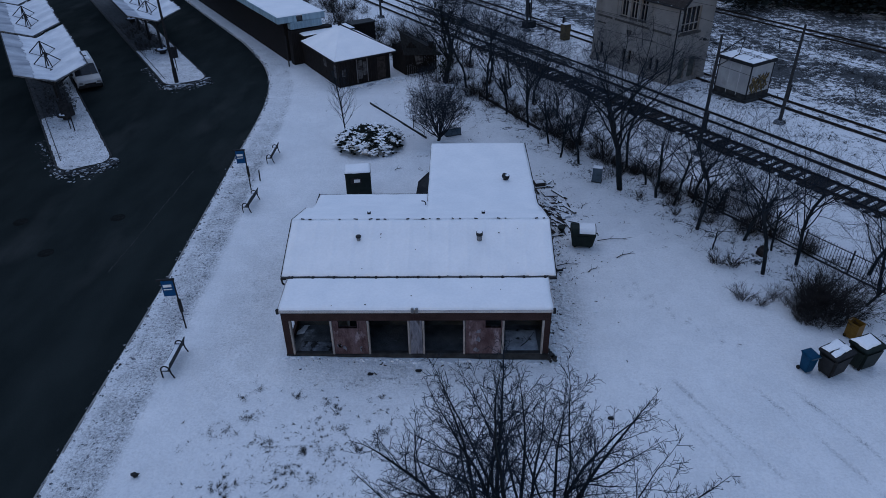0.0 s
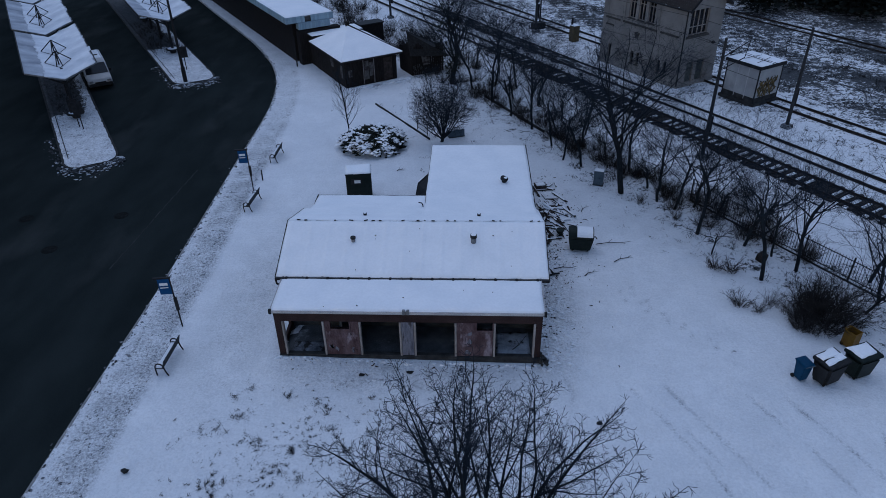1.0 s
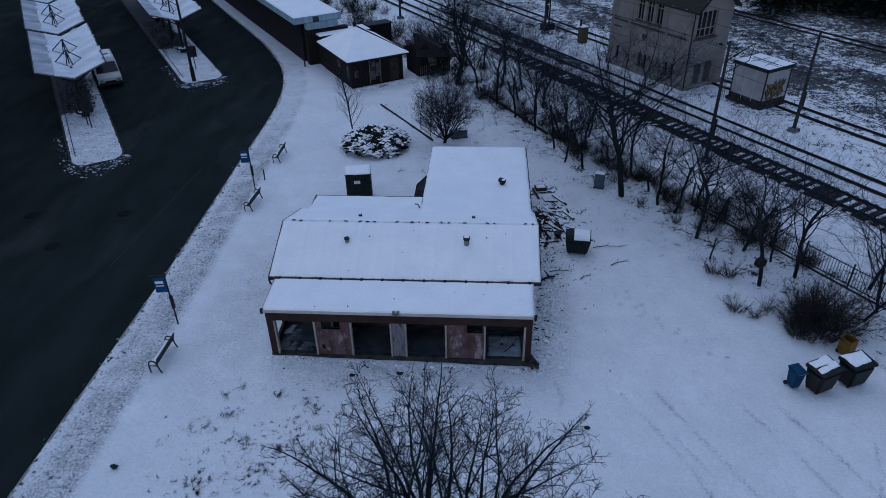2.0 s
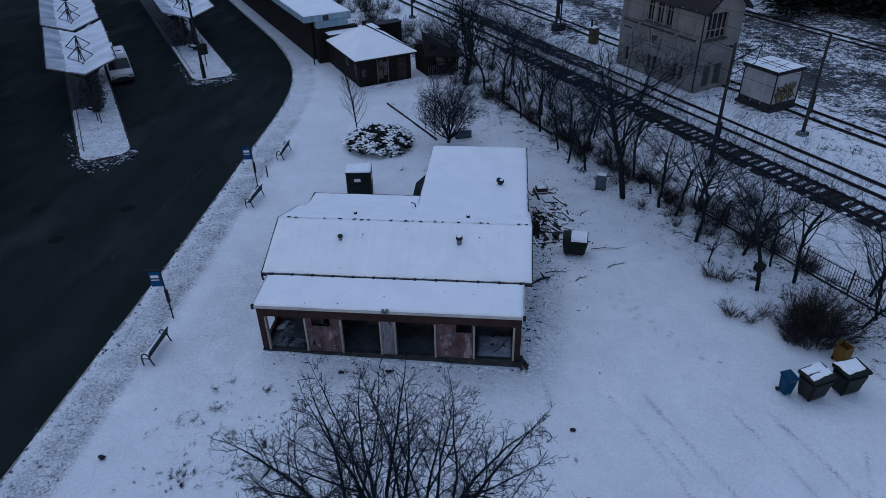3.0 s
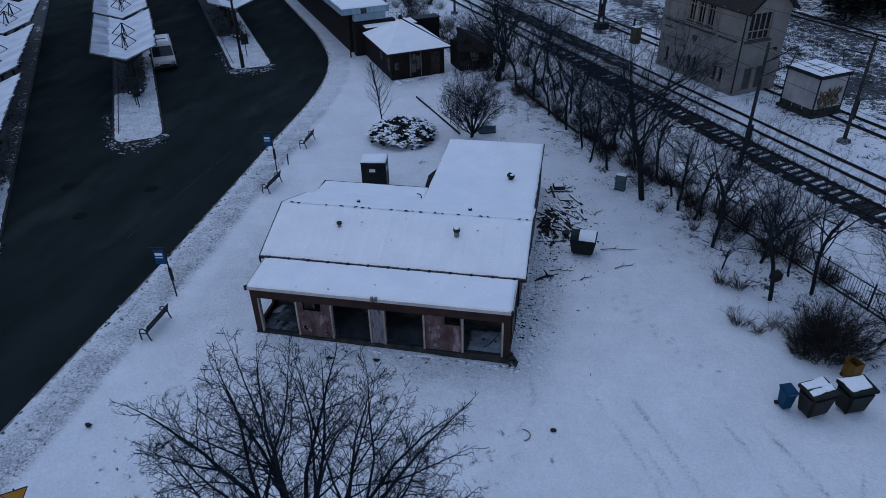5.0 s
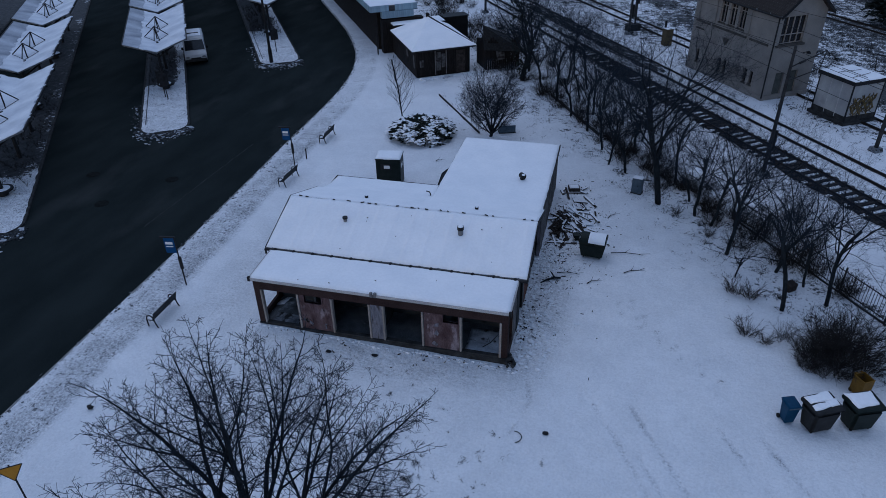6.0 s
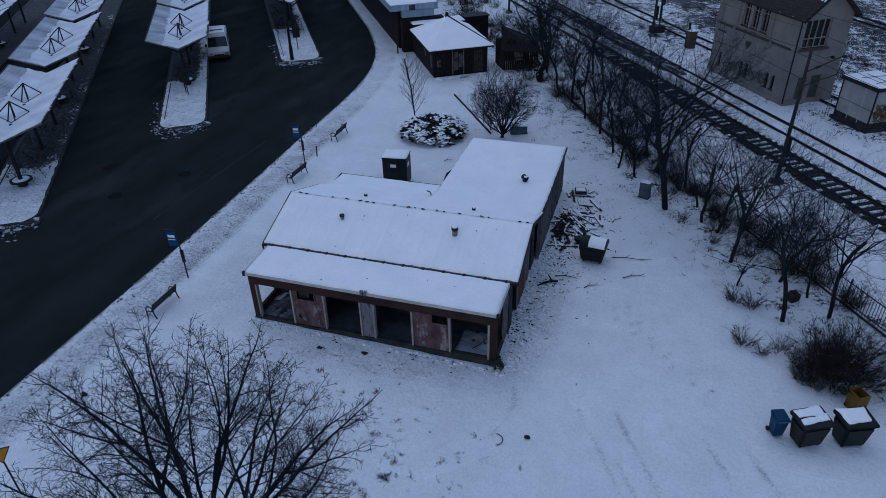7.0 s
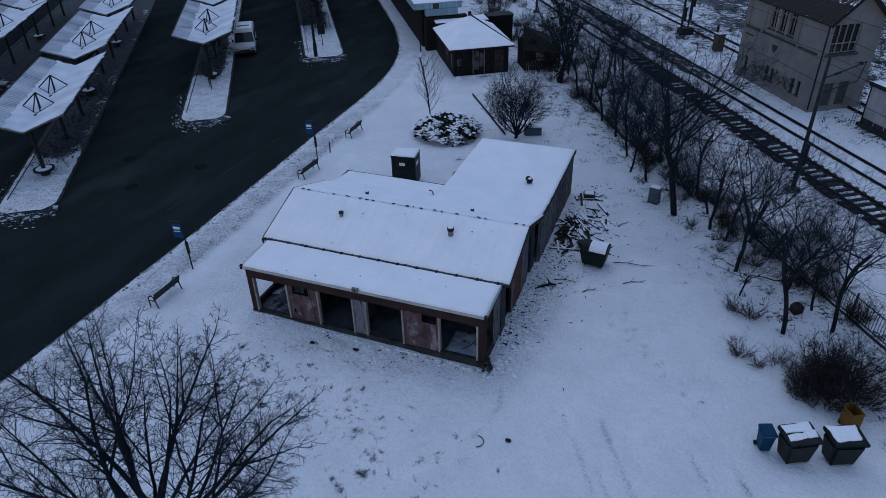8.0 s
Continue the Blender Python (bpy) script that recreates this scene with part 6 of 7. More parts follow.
def make_cabinet(x, y, rz, w, d, h, name, label):
    t = thing(name, label, "cabinet", x, y, 0, rz)
    part("body", S().box(0, w, 0, d, 0.05, h), M_BOXGREY, t, bevel=0.015)
    part("base", S().box(-0.03, w + 0.03, -0.03, d + 0.03, -0.02, 0.06), M_PLINTH, t)
    part("door", S().box(0.04, w / 2 - 0.01, -0.02, 0.0, 0.12, h - 0.08).box(w / 2 + 0.01, w - 0.04, -0.02, 0.0, 0.12, h - 0.08), M_BOXGREY, t)
    part("lock", S().rod((w / 2 + 0.06, -0.035, h * 0.55), (w / 2 + 0.06, -0.015, h * 0.55), 0.025), M_DARKMETAL, t)
    part("snow_cover", snow_sheet(0, w, 0, d, lambda x, y: h, 0.05, 8, 6, 77), M_SNOW, t, smooth=True)
    return t


make_cabinet(8.77, 38.6, -18, 0.58, 0.42, 1.0, "utility_cabinet", "grey-blue utility cabinet with snow on top beside a tree")
make_cabinet(-0.45, 45.85, 20, 1.15, 0.7, 0.6, "low_chest", "low grey chest half buried in the snow")


def make_signal_post():
    x, y = sn(53.0, 48.2)
    t = thing("yellow_cabinet", "weathered ochre trackside cabinet with a snowy top", "cabinet", x, y, 0, AZ)
    part("body", S().box(-0.38, 0.38, -0.36, 0.36, 0, 1.6), mat("ochre_paint", (0.065, 0.052, 0.030), (0.10, 0.082, 0.046), 3, 0.7), t, bevel=0.02)
    part("snow_cover", snow_sheet(-0.4, 0.4, -0.38, 0.38, lambda x, y: 1.6, 0.06, 8, 8, 78), M_SNOW, t, smooth=True)
    part("chimney_pipe", S().rod((-0.2, 0.2, 1.55), (-0.2, 0.2, 2.3), 0.11), M_DARKMETAL, t)
    x, y = sn(58.8, 48.3)
    t = thing("signal_mast", "dark railway signal on a lattice post", "signal", x, y, 0, AZ)
    part("post", S().rod((0, 0, 0), (0, 0, 5.5), 0.08), M_DARKMETAL, t)
    part("signal_head", S().box(-0.3, 0.3, -0.12, 0.12, 3.6, 5.2), M_DARKMETAL, t, bevel=0.05)
    part("relay_case", S().box(-0.9, 0.5, -0.4, 0.4, 0, 0.7), M_DARKMETAL, t, bevel=0.02)


make_signal_post()


# ---- low walls, gate, fence ----
def make_edging(x0, y0, x1, y1, h, w, label):
    a = math.degrees(math.atan2(y1 - y0, x1 - x0))
    L = math.hypot(x1 - x0, y1 - y0)
    t = thing("low_wall", label, "low wall", x0, y0, 0, a)
    n = max(2, int(L / 1.25))
    for i in range(n):
        part("beam", S().box(i * L / n, (i + 1) * L / n - 0.02, 0, w, -0.02, h), M_PLINTH, t, bevel=0.015)
    return t


make_edging(-6.7, 52.7, -1.9, 45.6, 0.13, 0.09, "low dark garden wall half buried in snow")
make_edging(2.2, 54.4, 6.4, 46.9, 0.16, 0.14, "dark kerb beam along the tree row")


def make_gate():
    t = thing("iron_gate", "rusty low iron gate leaning by the garden wall", "gate", -2.9, 47.6, 0, -56)
    part("gate_frame", S().rod((0, 0, 0), (0, 0, 1.0), 0.03).rod((1.5, 0, 0), (1.5, 0, 0.9), 0.03).rod((0, 0, 0.95), (1.5, 0, 0.85), 0.02).rod((0, 0, 0.2), (1.5, 0, 0.15), 0.02), M_DARKMETAL, t)
    for k in range(9):
        part("gate_bar", S().rod((0.15 * (k + 1), 0, 0.18), (0.15 * (k + 1), 0, 0.92), 0.01, 0.01, 6), M_DARKMETAL, t)


make_gate()


def make_fence():
    x, y = sn(23.0, 32.0)
    t = thing("iron_fence", "dark vertical bar fence along the railway", "fence", x, y, 0, AZ - 90)
    L = 17.5
    post = mesh_of("post", S().box(-0.035, 0.035, -0.035, 0.035, 0, 1.4), M_DARKMETAL, 0.006)
    bar = mesh_of("bar", S().rod((0, 0, 0.1), (0, 0, 1.3), 0.013, 0.013, 5), M_DARKMETAL)
    for i in range(8):
        piece("post", post, t, pose(2.5 * i, 0, 0))
    for i in range(int(L / 0.15)):
        piece("bar", bar, t, pose(0.1 + 0.15 * i, 0, 0, random.Random(i).uniform(-1.5, 1.5)))
    for z in (0.22, 1.18):
        part("rail", S().box(0, L, -0.015, 0.015, z - 0.02, z + 0.02), M_DARKMETAL, t)
    part("plinth", S().box(0, L, -0.06, 0.06, -0.05, 0.03), M_PLINTH, t)


make_fence()


# ---- trees ----
def grow_tree(seed, height, spread, limbs, counts, trunk_r, fork=0.3, lift=0.35, lengths=(0.62, 0.50, 0.45, 0.42), crook=0.22, dome=None, ang=(28, 66), thin=0.6, tip=0.12, least=0.005, twig_segs=2, start=0.62, tilts=None):
    """Shapes of trunk and crown of a bare tree: limbs from the fork, then finer levels by counts; tilts: how far limbs lean."""
    rnd = random.Random(seed)
    trunk, crown = Shape(), Shape()
    dz, dh, dr = dome or (height * 0.5, height * 0.5, height * 0.52)

    def room(p, d):
        """Way from p along d to the crown's outline."""
        a = Vector((p.x / dr, p.y / dr, (p.z - dz) / dh))
        b = Vector((d.x / dr, d.y / dr, d.z / dh))
        bb, ab, aa = b.dot(b), a.dot(b), a.dot(a) - 1
        disc = ab * ab - bb * aa
        return max(0.12, (-ab + math.sqrt(disc)) / bb) if disc > 0 else 0.12

    def shoot(p, d, L, r, level, sides, segs, end=0.35, caps=True):
        pts, rad = [p.copy()], [r]
        q = p.copy()
        for k in range(segs):
            d = (d + Vector((rnd.gauss(0, crook), rnd.gauss(0, crook), rnd.gauss(0, crook * 0.6) + lift * 0.22)) * (0.55 if level < 2 else 0.8)).normalized()
            q = q + d * (L / segs)
            pts.append(q.copy())
            rad.append(r * (1 - (1 - end) * (k + 1) / segs))
        (trunk if level < 2 else crown).tube(pts, rad, sides, caps)
        return pts, rad

    def at(pts, rad, k):
        x = k * (len(pts) - 1)
        i = min(int(x), len(pts) - 2)
        return pts[i].lerp(pts[i + 1], x - i), (pts[i + 1] - pts[i]).normalized(), rad[i] + (rad[i + 1] - rad[i]) * (x - i)

    def side(d, lo, hi):
        u = d.orthogonal().normalized()
        u.rotate(Matrix.Rotation(rnd.uniform(0, 6.283), 3, d))
        a = radians(rnd.uniform(lo, hi))
        return (d * math.cos(a) + u * math.sin(a)).normalized()

    def sub(pts, rad, L, level):
        if level - 2 >= len(counts):
            return
        n = counts[level - 2]
        for c in range(n):
            k = 0.22 + 0.78 * (c + rnd.random()) / n
            p, d, r = at(pts, rad, min(k, 0.999))
            l = L * lengths[min(level - 2, 3)] * rnd.uniform(0.6, 1.15) * (1.12 - 0.45 * k)
            e = side(d, *ang)
            l = min(l, room(p, e) * rnd.uniform(0.75, 1.08))
            last = level - 2 == len(counts) - 1
            cr = max(min(r * (thin if level < 4 else 0.7), 0.006 + 0.015 * l), least)
            ps, rs = shoot(p, e, l, min(cr, r), level, 4 if level < 3 else 3, 5 if level < 3 else (3 if level < 4 else 2) if not last else twig_segs, 0.3, not last)
            if not last:
                sub(ps, rs, l, level + 1)

    fh = height * fork
    tp, tr = shoot(Vector((0, 0, -0.1)), Vector((0, 0, 1)), fh, trunk_r, 0, 9, 6, 0.8)
    top, _, r = at(tp, tr, 0.999)
    for c in range(limbs):
        rnd.seed(seed * 1000 + c)
        a = 2.39996 * c + rnd.uniform(-0.16, 0.16)
        tilt = radians(7 + 50 * spread * math.sqrt((c + rnd.random()) / limbs))
        if tilts:
            tilt = radians(rnd.uniform(*tilts))
        d = Vector((math.cos(a) * math.sin(tilt), math.sin(a) * math.sin(tilt), math.cos(tilt)))
        p, _, rr = at(tp, tr, start + (0.999 - start) * (c + rnd.random()) / limbs if start < 0.6 else rnd.uniform(start, 0.999))
        L = room(p, d) * rnd.uniform(0.80, 1.06)
        ps, rs = shoot(p, d, L, min(rr * rnd.uniform(0.36, 0.55), 0.012 + 0.017 * L), 1, 6, 9, tip)
        sub(ps, rs, L, 2)
    return trunk, crown


def tree_thing(name, seed, label, category="tree", group="", **kw):
    trunk, crown = grow_tree(seed, **kw)
    t = thing(name, label, category, 0, 0, 0, 0, group)
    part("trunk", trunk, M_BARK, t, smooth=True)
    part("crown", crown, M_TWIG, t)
    return t


def feathered_tree(seed, fork, dome, leaders, trunk_r=0.26, least=0.0045):
    """Trunk and crown of a wide bare tree: forked straight leaders, set with side branches that shorten towards each tip."""
    rnd = random.Random(seed)
    trunk, crown = Shape(), Shape()
    cz, ch, cr = dome
    gaps = (0.19, 0.125, 0.09)
    caps = (1.6, 0.6, 0.20)

    def room(p, d):
        a = Vector((p.x / cr, p.y / cr, (p.z - cz) / ch))
        b = Vector((d.x / cr, d.y / cr, d.z / ch))
        bb, ab, aa = b.dot(b), a.dot(b), a.dot(a) - 1
        disc = ab * ab - bb * aa
        return max(0.1, (-ab + math.sqrt(disc)) / bb) if disc > 0 else 0.1

    def branch(p, d, L, r, level, forks=0):
        seg = (0.34, 0.19, 0.12, 0.12)[level]
        n = max(2 if level < 3 else 1, int(L / seg))
        pts, dirs = [p.copy()], [d.copy()]
        for k in range(n):
            kink = (0.075, 0.13, 0.16, 0.1)[level]
            d = (d + Vector((rnd.gauss(0, kink), rnd.gauss(0, kink), rnd.gauss(0.02, kink)))).normalized()
            pts.append(pts[-1] + d * (L / n))
            dirs.append(d.copy())
        rs = [max(least * (0.7 if level == 3 and k else 1), r * (1 - k / n) ** 0.85) for k in range(n + 1)]
        thick = level == 0
        (trunk if thick else crown).tube(pts, rs, (7, 4, 3, 3)[level], thick)
        if level == 3:
            return
        spin = rnd.uniform(0, 6.283)

        def place(s):
            x = min(s / L, 0.999) * n
            k = int(x)
            return pts[k].lerp(pts[k + 1], x - k), dirs[k + 1], rs[k] + (rs[k + 1] - rs[k]) * (x - k)

        def turned(e, lo, hi):
            u = e.orthogonal().normalized()
            u.rotate(Matrix.Rotation(spin, 3, e))
            a = radians(rnd.uniform(lo, hi))
            return (e * math.cos(a) + u * math.sin(a)).normalized()

        for c in range(forks):
            s = L * (0.20 + 0.42 * (c + rnd.random()) / forks)
            q, e, w = place(s)
            spin += 2.4
            e = turned(e, 22, 42)
            branch(q, e, min(room(q, e), (L - s) * 1.25) * rnd.uniform(0.82, 1.04), w * 0.72, 0, forks - 1)
        s = L * (0.38 if level == 0 else 0.12)
        while s < L:
            q, e, w = place(s)
            spin += rnd.choice((2.4, 3.0, 3.5))
            e = turned(e, 32, 62)
            l = min((0.24, 0.12, 0.10)[level] + 0.48 * (L - s), caps[level]) * rnd.uniform(0.55, 1.15)
            l = min(l, room(q, e) * rnd.uniform(0.8, 1.3) + 0.05)
            branch(q, e, l, min(w * 0.7, 0.0035 + 0.0095 * l), level + 1)
            s += gaps[level] * rnd.uniform(0.5, 1.5)

    stem = [Vector((0.04 * math.sin(k), 0.04 * math.cos(1.7 * k), k * fork / 10 - 0.1)) for k in range(11)]
    trunk.tube(stem, [trunk_r * (1 - 0.035 * k) for k in range(11)], 10, True)
    for c in range(leaders):
        low = math.sqrt((c + 0.5) / leaders)
        a = 2.39996 * c + rnd.uniform(-0.2, 0.2)
        tilt = math.acos(1 - 1.22 * (c + 0.5) / leaders)
        goal = Vector((cr * math.sin(tilt) * math.cos(a), cr * math.sin(tilt) * math.sin(a), cz + ch * math.cos(tilt)))
        p = stem[-1].lerp(stem[-4], rnd.random())
        d = (goal - p).normalized()
        L = room(p, d) * rnd.uniform(0.84, 1.08)
        branch(p, d, L, min(0.012 + 0.0105 * L, 0.09), 0, 1)
    return trunk, crown


fore = thing("bare_tree", "large bare deciduous tree with a wide net of dark twigs", "tree", 1.27, 8.2, 0, 40)
wood, net = feathered_tree(44, 7.0, (8.4, 3.4, 3.7), 25)
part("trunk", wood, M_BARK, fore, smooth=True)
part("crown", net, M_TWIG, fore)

# the old tree by the cabinet and its row along the fence
old = tree_thing("bare_tree", 11, "old bare tree with a thick dark trunk and cut limbs", group="tree row along the fence", height=11.6, spread=1.0, limbs=14, counts=(10, 8, 6, 2), twig_segs=1, start=0.4, trunk_r=0.175, fork=0.52, lift=0.24, dome=(7.0, 4.9, 4.4), crook=0.28, ang=(32, 72), thin=0.55)
old.matrix_basis = pose(10.35, 37.6, 0, 0, 0, 20)
kinds = [tree_thing("bare_tree", 20 + k, "slender bare tree in the row along the railway fence", group="tree row along the fence", height=h, spread=w, limbs=n, counts=(8, 7, 5), twig_segs=1, start=0.36, trunk_r=r, fork=f, lift=0.22, crook=0.27, ang=(32, 74), thin=0.55, least=0.006)
         for k, (h, w, n, r, f) in enumerate(((7.6, 1.1, 9, 0.088, 0.45), (6.6, 1.15, 9, 0.072, 0.48), (8.4, 1.1, 9, 0.096, 0.52), (5.2, 1.2, 8, 0.060, 0.3)))]
ROW = [(19.4, 25.8, 3, 1.1), (20.3, 26.4, 1, 0.95), (12.3, 36.5, 0, 1.0), (13.1, 35.6, 1, 1.05), (13.65, 32.8, 2, 1.0), (15.8, 31.6, 0, 1.0), (13.85, 30.75, 3, 0.7), (17.6, 29.2, 2, 0.95), 
       (8.4, 41.3, 0, 0.9), (7.3, 42.3, 1, 0.95), (20.8, 28.3, 0, 1.0), (21.5, 26.6, 3, 1.1), 
       (11.4, 40.6, 2, 0.9), (10.2, 42.4, 3, 1.1), (8.8, 44.5, 0, 1.0), (6.8, 44.6, 1, 1.0), (5.6, 47.6, 2, 0.95), (7.4, 47.3, 3, 1.2), (4.2, 50.3, 0, 1.0), (5.8, 50.8, 1, 1.1), (2.8, 53.2, 2, 1.0),
       (4.6, 54.0, 3, 1.3), (1.2, 56.4, 0, 1.1), (3.2, 57.6, 1, 1.1), (-0.4, 60.2, 2, 1.1), (1.6, 62.0, 3, 1.4), (22.6, 24.0, 2, 0.9), 
       (12.1, 38.3, 3, 1.2), (14.3, 35.9, 0, 0.95), (15.2, 34.6, 3, 1.1), (16.9, 30.6, 1, 0.85),
       (9.4, 46.6, 1, 1.0), (8.0, 49.4, 3, 1.3), (6.4, 52.4, 0, 1.0), (5.0, 56.4, 1, 1.15), (3.6, 60.4, 2, 1.0), (-1.8, 63.6, 3, 1.5)]
used = set()
for i, (x, y, k, sc) in enumerate(ROW):
    m = pose(x, y, 0, 0, 0, i * 77) @ Matrix.Scale(sc, 4)
    if k in used:
        c = copy_thing(kinds[k], pose(x, y, 0, 0, 0, i * 77))
        c.scale = (sc, sc, sc)
    else:
        used.add(k)
        kinds[k].matrix_basis = m
slim = tree_thing("bare_tree", 28, "slender bare tree with a crooked high trunk near the bins", group="tree row along the fence", height=7.2, spread=1.0, limbs=7, counts=(8, 6, 5), twig_segs=1, trunk_r=0.10, fork=0.58, lift=0.2, crook=0.3, dome=(5.4, 2.4, 3.0), least=0.006)
slim.matrix_basis = pose(15.62, 28.45, 0, 0, 0, 100)
big = tree_thing("bare_tree", 31, "tall dark overgrown tree behind the kiosk", group="tree row along the fence", height=10.5, spread=0.55, limbs=11, counts=(8, 7, 5), twig_segs=1, trunk_r=0.22, fork=0.22, lift=0.5, dome=(6.0, 4.8, 3.2))
big.matrix_basis = pose(-0.6, 57.8, 0)
multi = tree_thing("multi_stem_tree", 32, "bare many-stemmed bush tree behind the rear wing", "tree", height=5.5, spread=0.75, limbs=18, counts=(11, 8, 5), twig_segs=1, trunk_r=0.13, fork=0.06, lift=0.35, dome=(2.9, 2.7, 2.5), least=0.014)
multi.matrix_basis = pose(-1.0, 45.3, 0)
ivy = Shape()
lr = random.Random(6)
for i in range(550):
    a, z = lr.uniform(0, 6.283), lr.uniform(0.3, 8.5)
    q = (0.25 + 1.5 * math.exp(-((z - 4.5) / 2.6) ** 2)) * math.sqrt(lr.random())
    p = Vector((q * math.cos(a), q * math.sin(a), z))
    u = Vector((lr.uniform(-1, 1), lr.uniform(-1, 1), lr.uniform(-0.6, 0.3))).normalized()
    w = u.orthogonal().normalized() * lr.uniform(0.06, 0.12)
    u = u * lr.uniform(0.14, 0.3)
    ivy.add([p, p + u * 0.5 + w, p + u, p + u * 0.5 - w], [(0, 1, 2, 3)])
tagged(part("ivy", ivy, M_NEEDLE, big, "dark ivy climbing the tree"), kind="stuff")
leaf = Shape()
lr = random.Random(5)
for i in range(700):
    a, q = lr.uniform(0.6, 5.2), lr.uniform(0.5, 2.1)
    p = Vector((q * math.cos(a), q * math.sin(a), lr.uniform(2.0, 4.2)))
    u, w = Vector((lr.uniform(-1, 1), lr.uniform(-1, 1), lr.uniform(-1, 0.3))).normalized() * 0.12, Vector((lr.uniform(-1, 1), lr.uniform(-1, 1), 0)).normalized() * 0.05
    leaf.add([p, p + u * 0.5 + w, p + u, p + u * 0.5 - w], [(0, 1, 2, 3)])
tagged(part("dry_leaves", leaf, M_TWIG, multi, "withered leaves still hanging"), kind="stuff")
sap = tree_thing("sapling", 33, "thin pale sapling beside the round shrub", "tree", height=5.3, spread=1.05, limbs=26, counts=(6, 3), trunk_r=0.05, fork=0.97, start=0.16, lift=0.5, tilts=(34, 56), dome=(2.9, 2.45, 1.5), least=0.007, crook=0.07, ang=(20, 40))
sap.matrix_basis = pose(-7.75, 46.2, 0)


def scrub_mesh(seed, h, stems, r, twigs=11):
    rnd = random.Random(seed)
    s = Shape()
    for i in range(stems):
        a, q = rnd.uniform(0, 6.283), rnd.uniform(0, r * 0.5)
        p = Vector((q * math.cos(a), q * math.sin(a), -0.05))
        d = Vector((math.cos(a) * rnd.uniform(0.1, 0.9), math.sin(a) * rnd.uniform(0.1, 0.9), 1)).normalized()
        L = h * rnd.uniform(0.6, 1.1)
        pts = [p]
        for k in range(4):
            d = (d + Vector((rnd.gauss(0, 0.2), rnd.gauss(0, 0.2), rnd.gauss(-0.03, 0.1)))).normalized()
            pts.append(pts[-1] + d * L / 4)
        s.tube(pts, [0.012, 0.010, 0.007, 0.005, 0.003], 3)
        for c in range(twigs):
            k = rnd.randint(0, 3)
            e = (d + Vector((rnd.gauss(0, 0.7), rnd.gauss(0, 0.7), rnd.gauss(0.1, 0.4)))).normalized()
            q0 = pts[k].lerp(pts[k + 1], rnd.random())
            l = L * rnd.uniform(0.15, 0.4)
            s.tube([q0, q0 + e * l + Vector((0, 0, rnd.uniform(-0.05, 0.05)))], [0.006, 0.003], 3, False)
    return s


scrubs = [mesh_of("scrub", scrub_mesh(80 + k, h, n, r, 24 if k == 3 else 11), M_SCRUB) for k, (h, n, r) in enumerate(((1.5, 34, 0.9), (1.1, 30, 0.9), (0.7, 26, 0.5), (1.35, 58, 1.25)))]


def put_scrub(x, y, k, sc, rz, label="leafless brown undergrowth in the snow"):
    ob = new("scrub", scrubs[k])
    ob.matrix_basis = pose(x, y, 0, 0, 0, rz) @ Matrix.Scale(sc, 4)
    tagged(ob, label, "shrub", "undergrowth along the fence")


rnd = random.Random(17)
for i in range(100):
    s = rnd.uniform(18, 62)
    n = rnd.choice((30.6, 31.2, 31.8, 32.8, 33.8, 34.8)) + rnd.uniform(-0.5, 0.5)
    put_scrub(*sn(s, n), rnd.choice((0, 1, 1, 2)), rnd.uniform(0.6, 1.15), rnd.uniform(0, 360))
for i in range(38):
    put_scrub(*sn(rnd.uniform(17, 36), 31.4 + rnd.uniform(-0.4, 0.6)), rnd.choice((1, 2, 2)), rnd.uniform(0.6, 1.0), rnd.uniform(0, 360))
for i in range(24):
    put_scrub(*sn(rnd.uniform(15, 28), rnd.uniform(31.6, 33.2)), rnd.choice((0, 1, 1)), rnd.uniform(0.6, 0.9), rnd.uniform(0, 360))
for i in range(46):
    put_scrub(*sn(rnd.uniform(52, 84), rnd.uniform(29.5, 36.5)), rnd.choice((0, 0, 1)), rnd.uniform(0.8, 1.5), rnd.uniform(0, 360))
for x, y, k, sc in ((16.5, 25.3, 3, 0.9), (17.2, 24.9, 3, 1.15), (16.9, 26.1, 3, 1.1), (17.7, 26.0, 3, 1.4), (16.1, 24.6, 3, 0.6), (17.5, 26.5, 0, 1.0), (18.2, 24.9, 0, 1.1), (15.9, 25.7, 1, 0.7), (16.6, 24.3, 1, 0.75), (13.6, 29.4, 2, 1.1), (14.4, 29.2, 2, 1.2), (13.9, 26.3, 2, 1.2), (14.6, 25.9, 2, 0.8), (15.3, 26.3, 0, 0.6), (11.3, 36.6, 2, 0.8), (14.6, 33.6, 2, 1), (12.9, 34.4, 2, 0.7)):
    put_scrub(x, y, k, sc, x * 100, "dense bare bush beside the bins" if y < 27 and x > 15.9 else "low bare bush poking through snow")


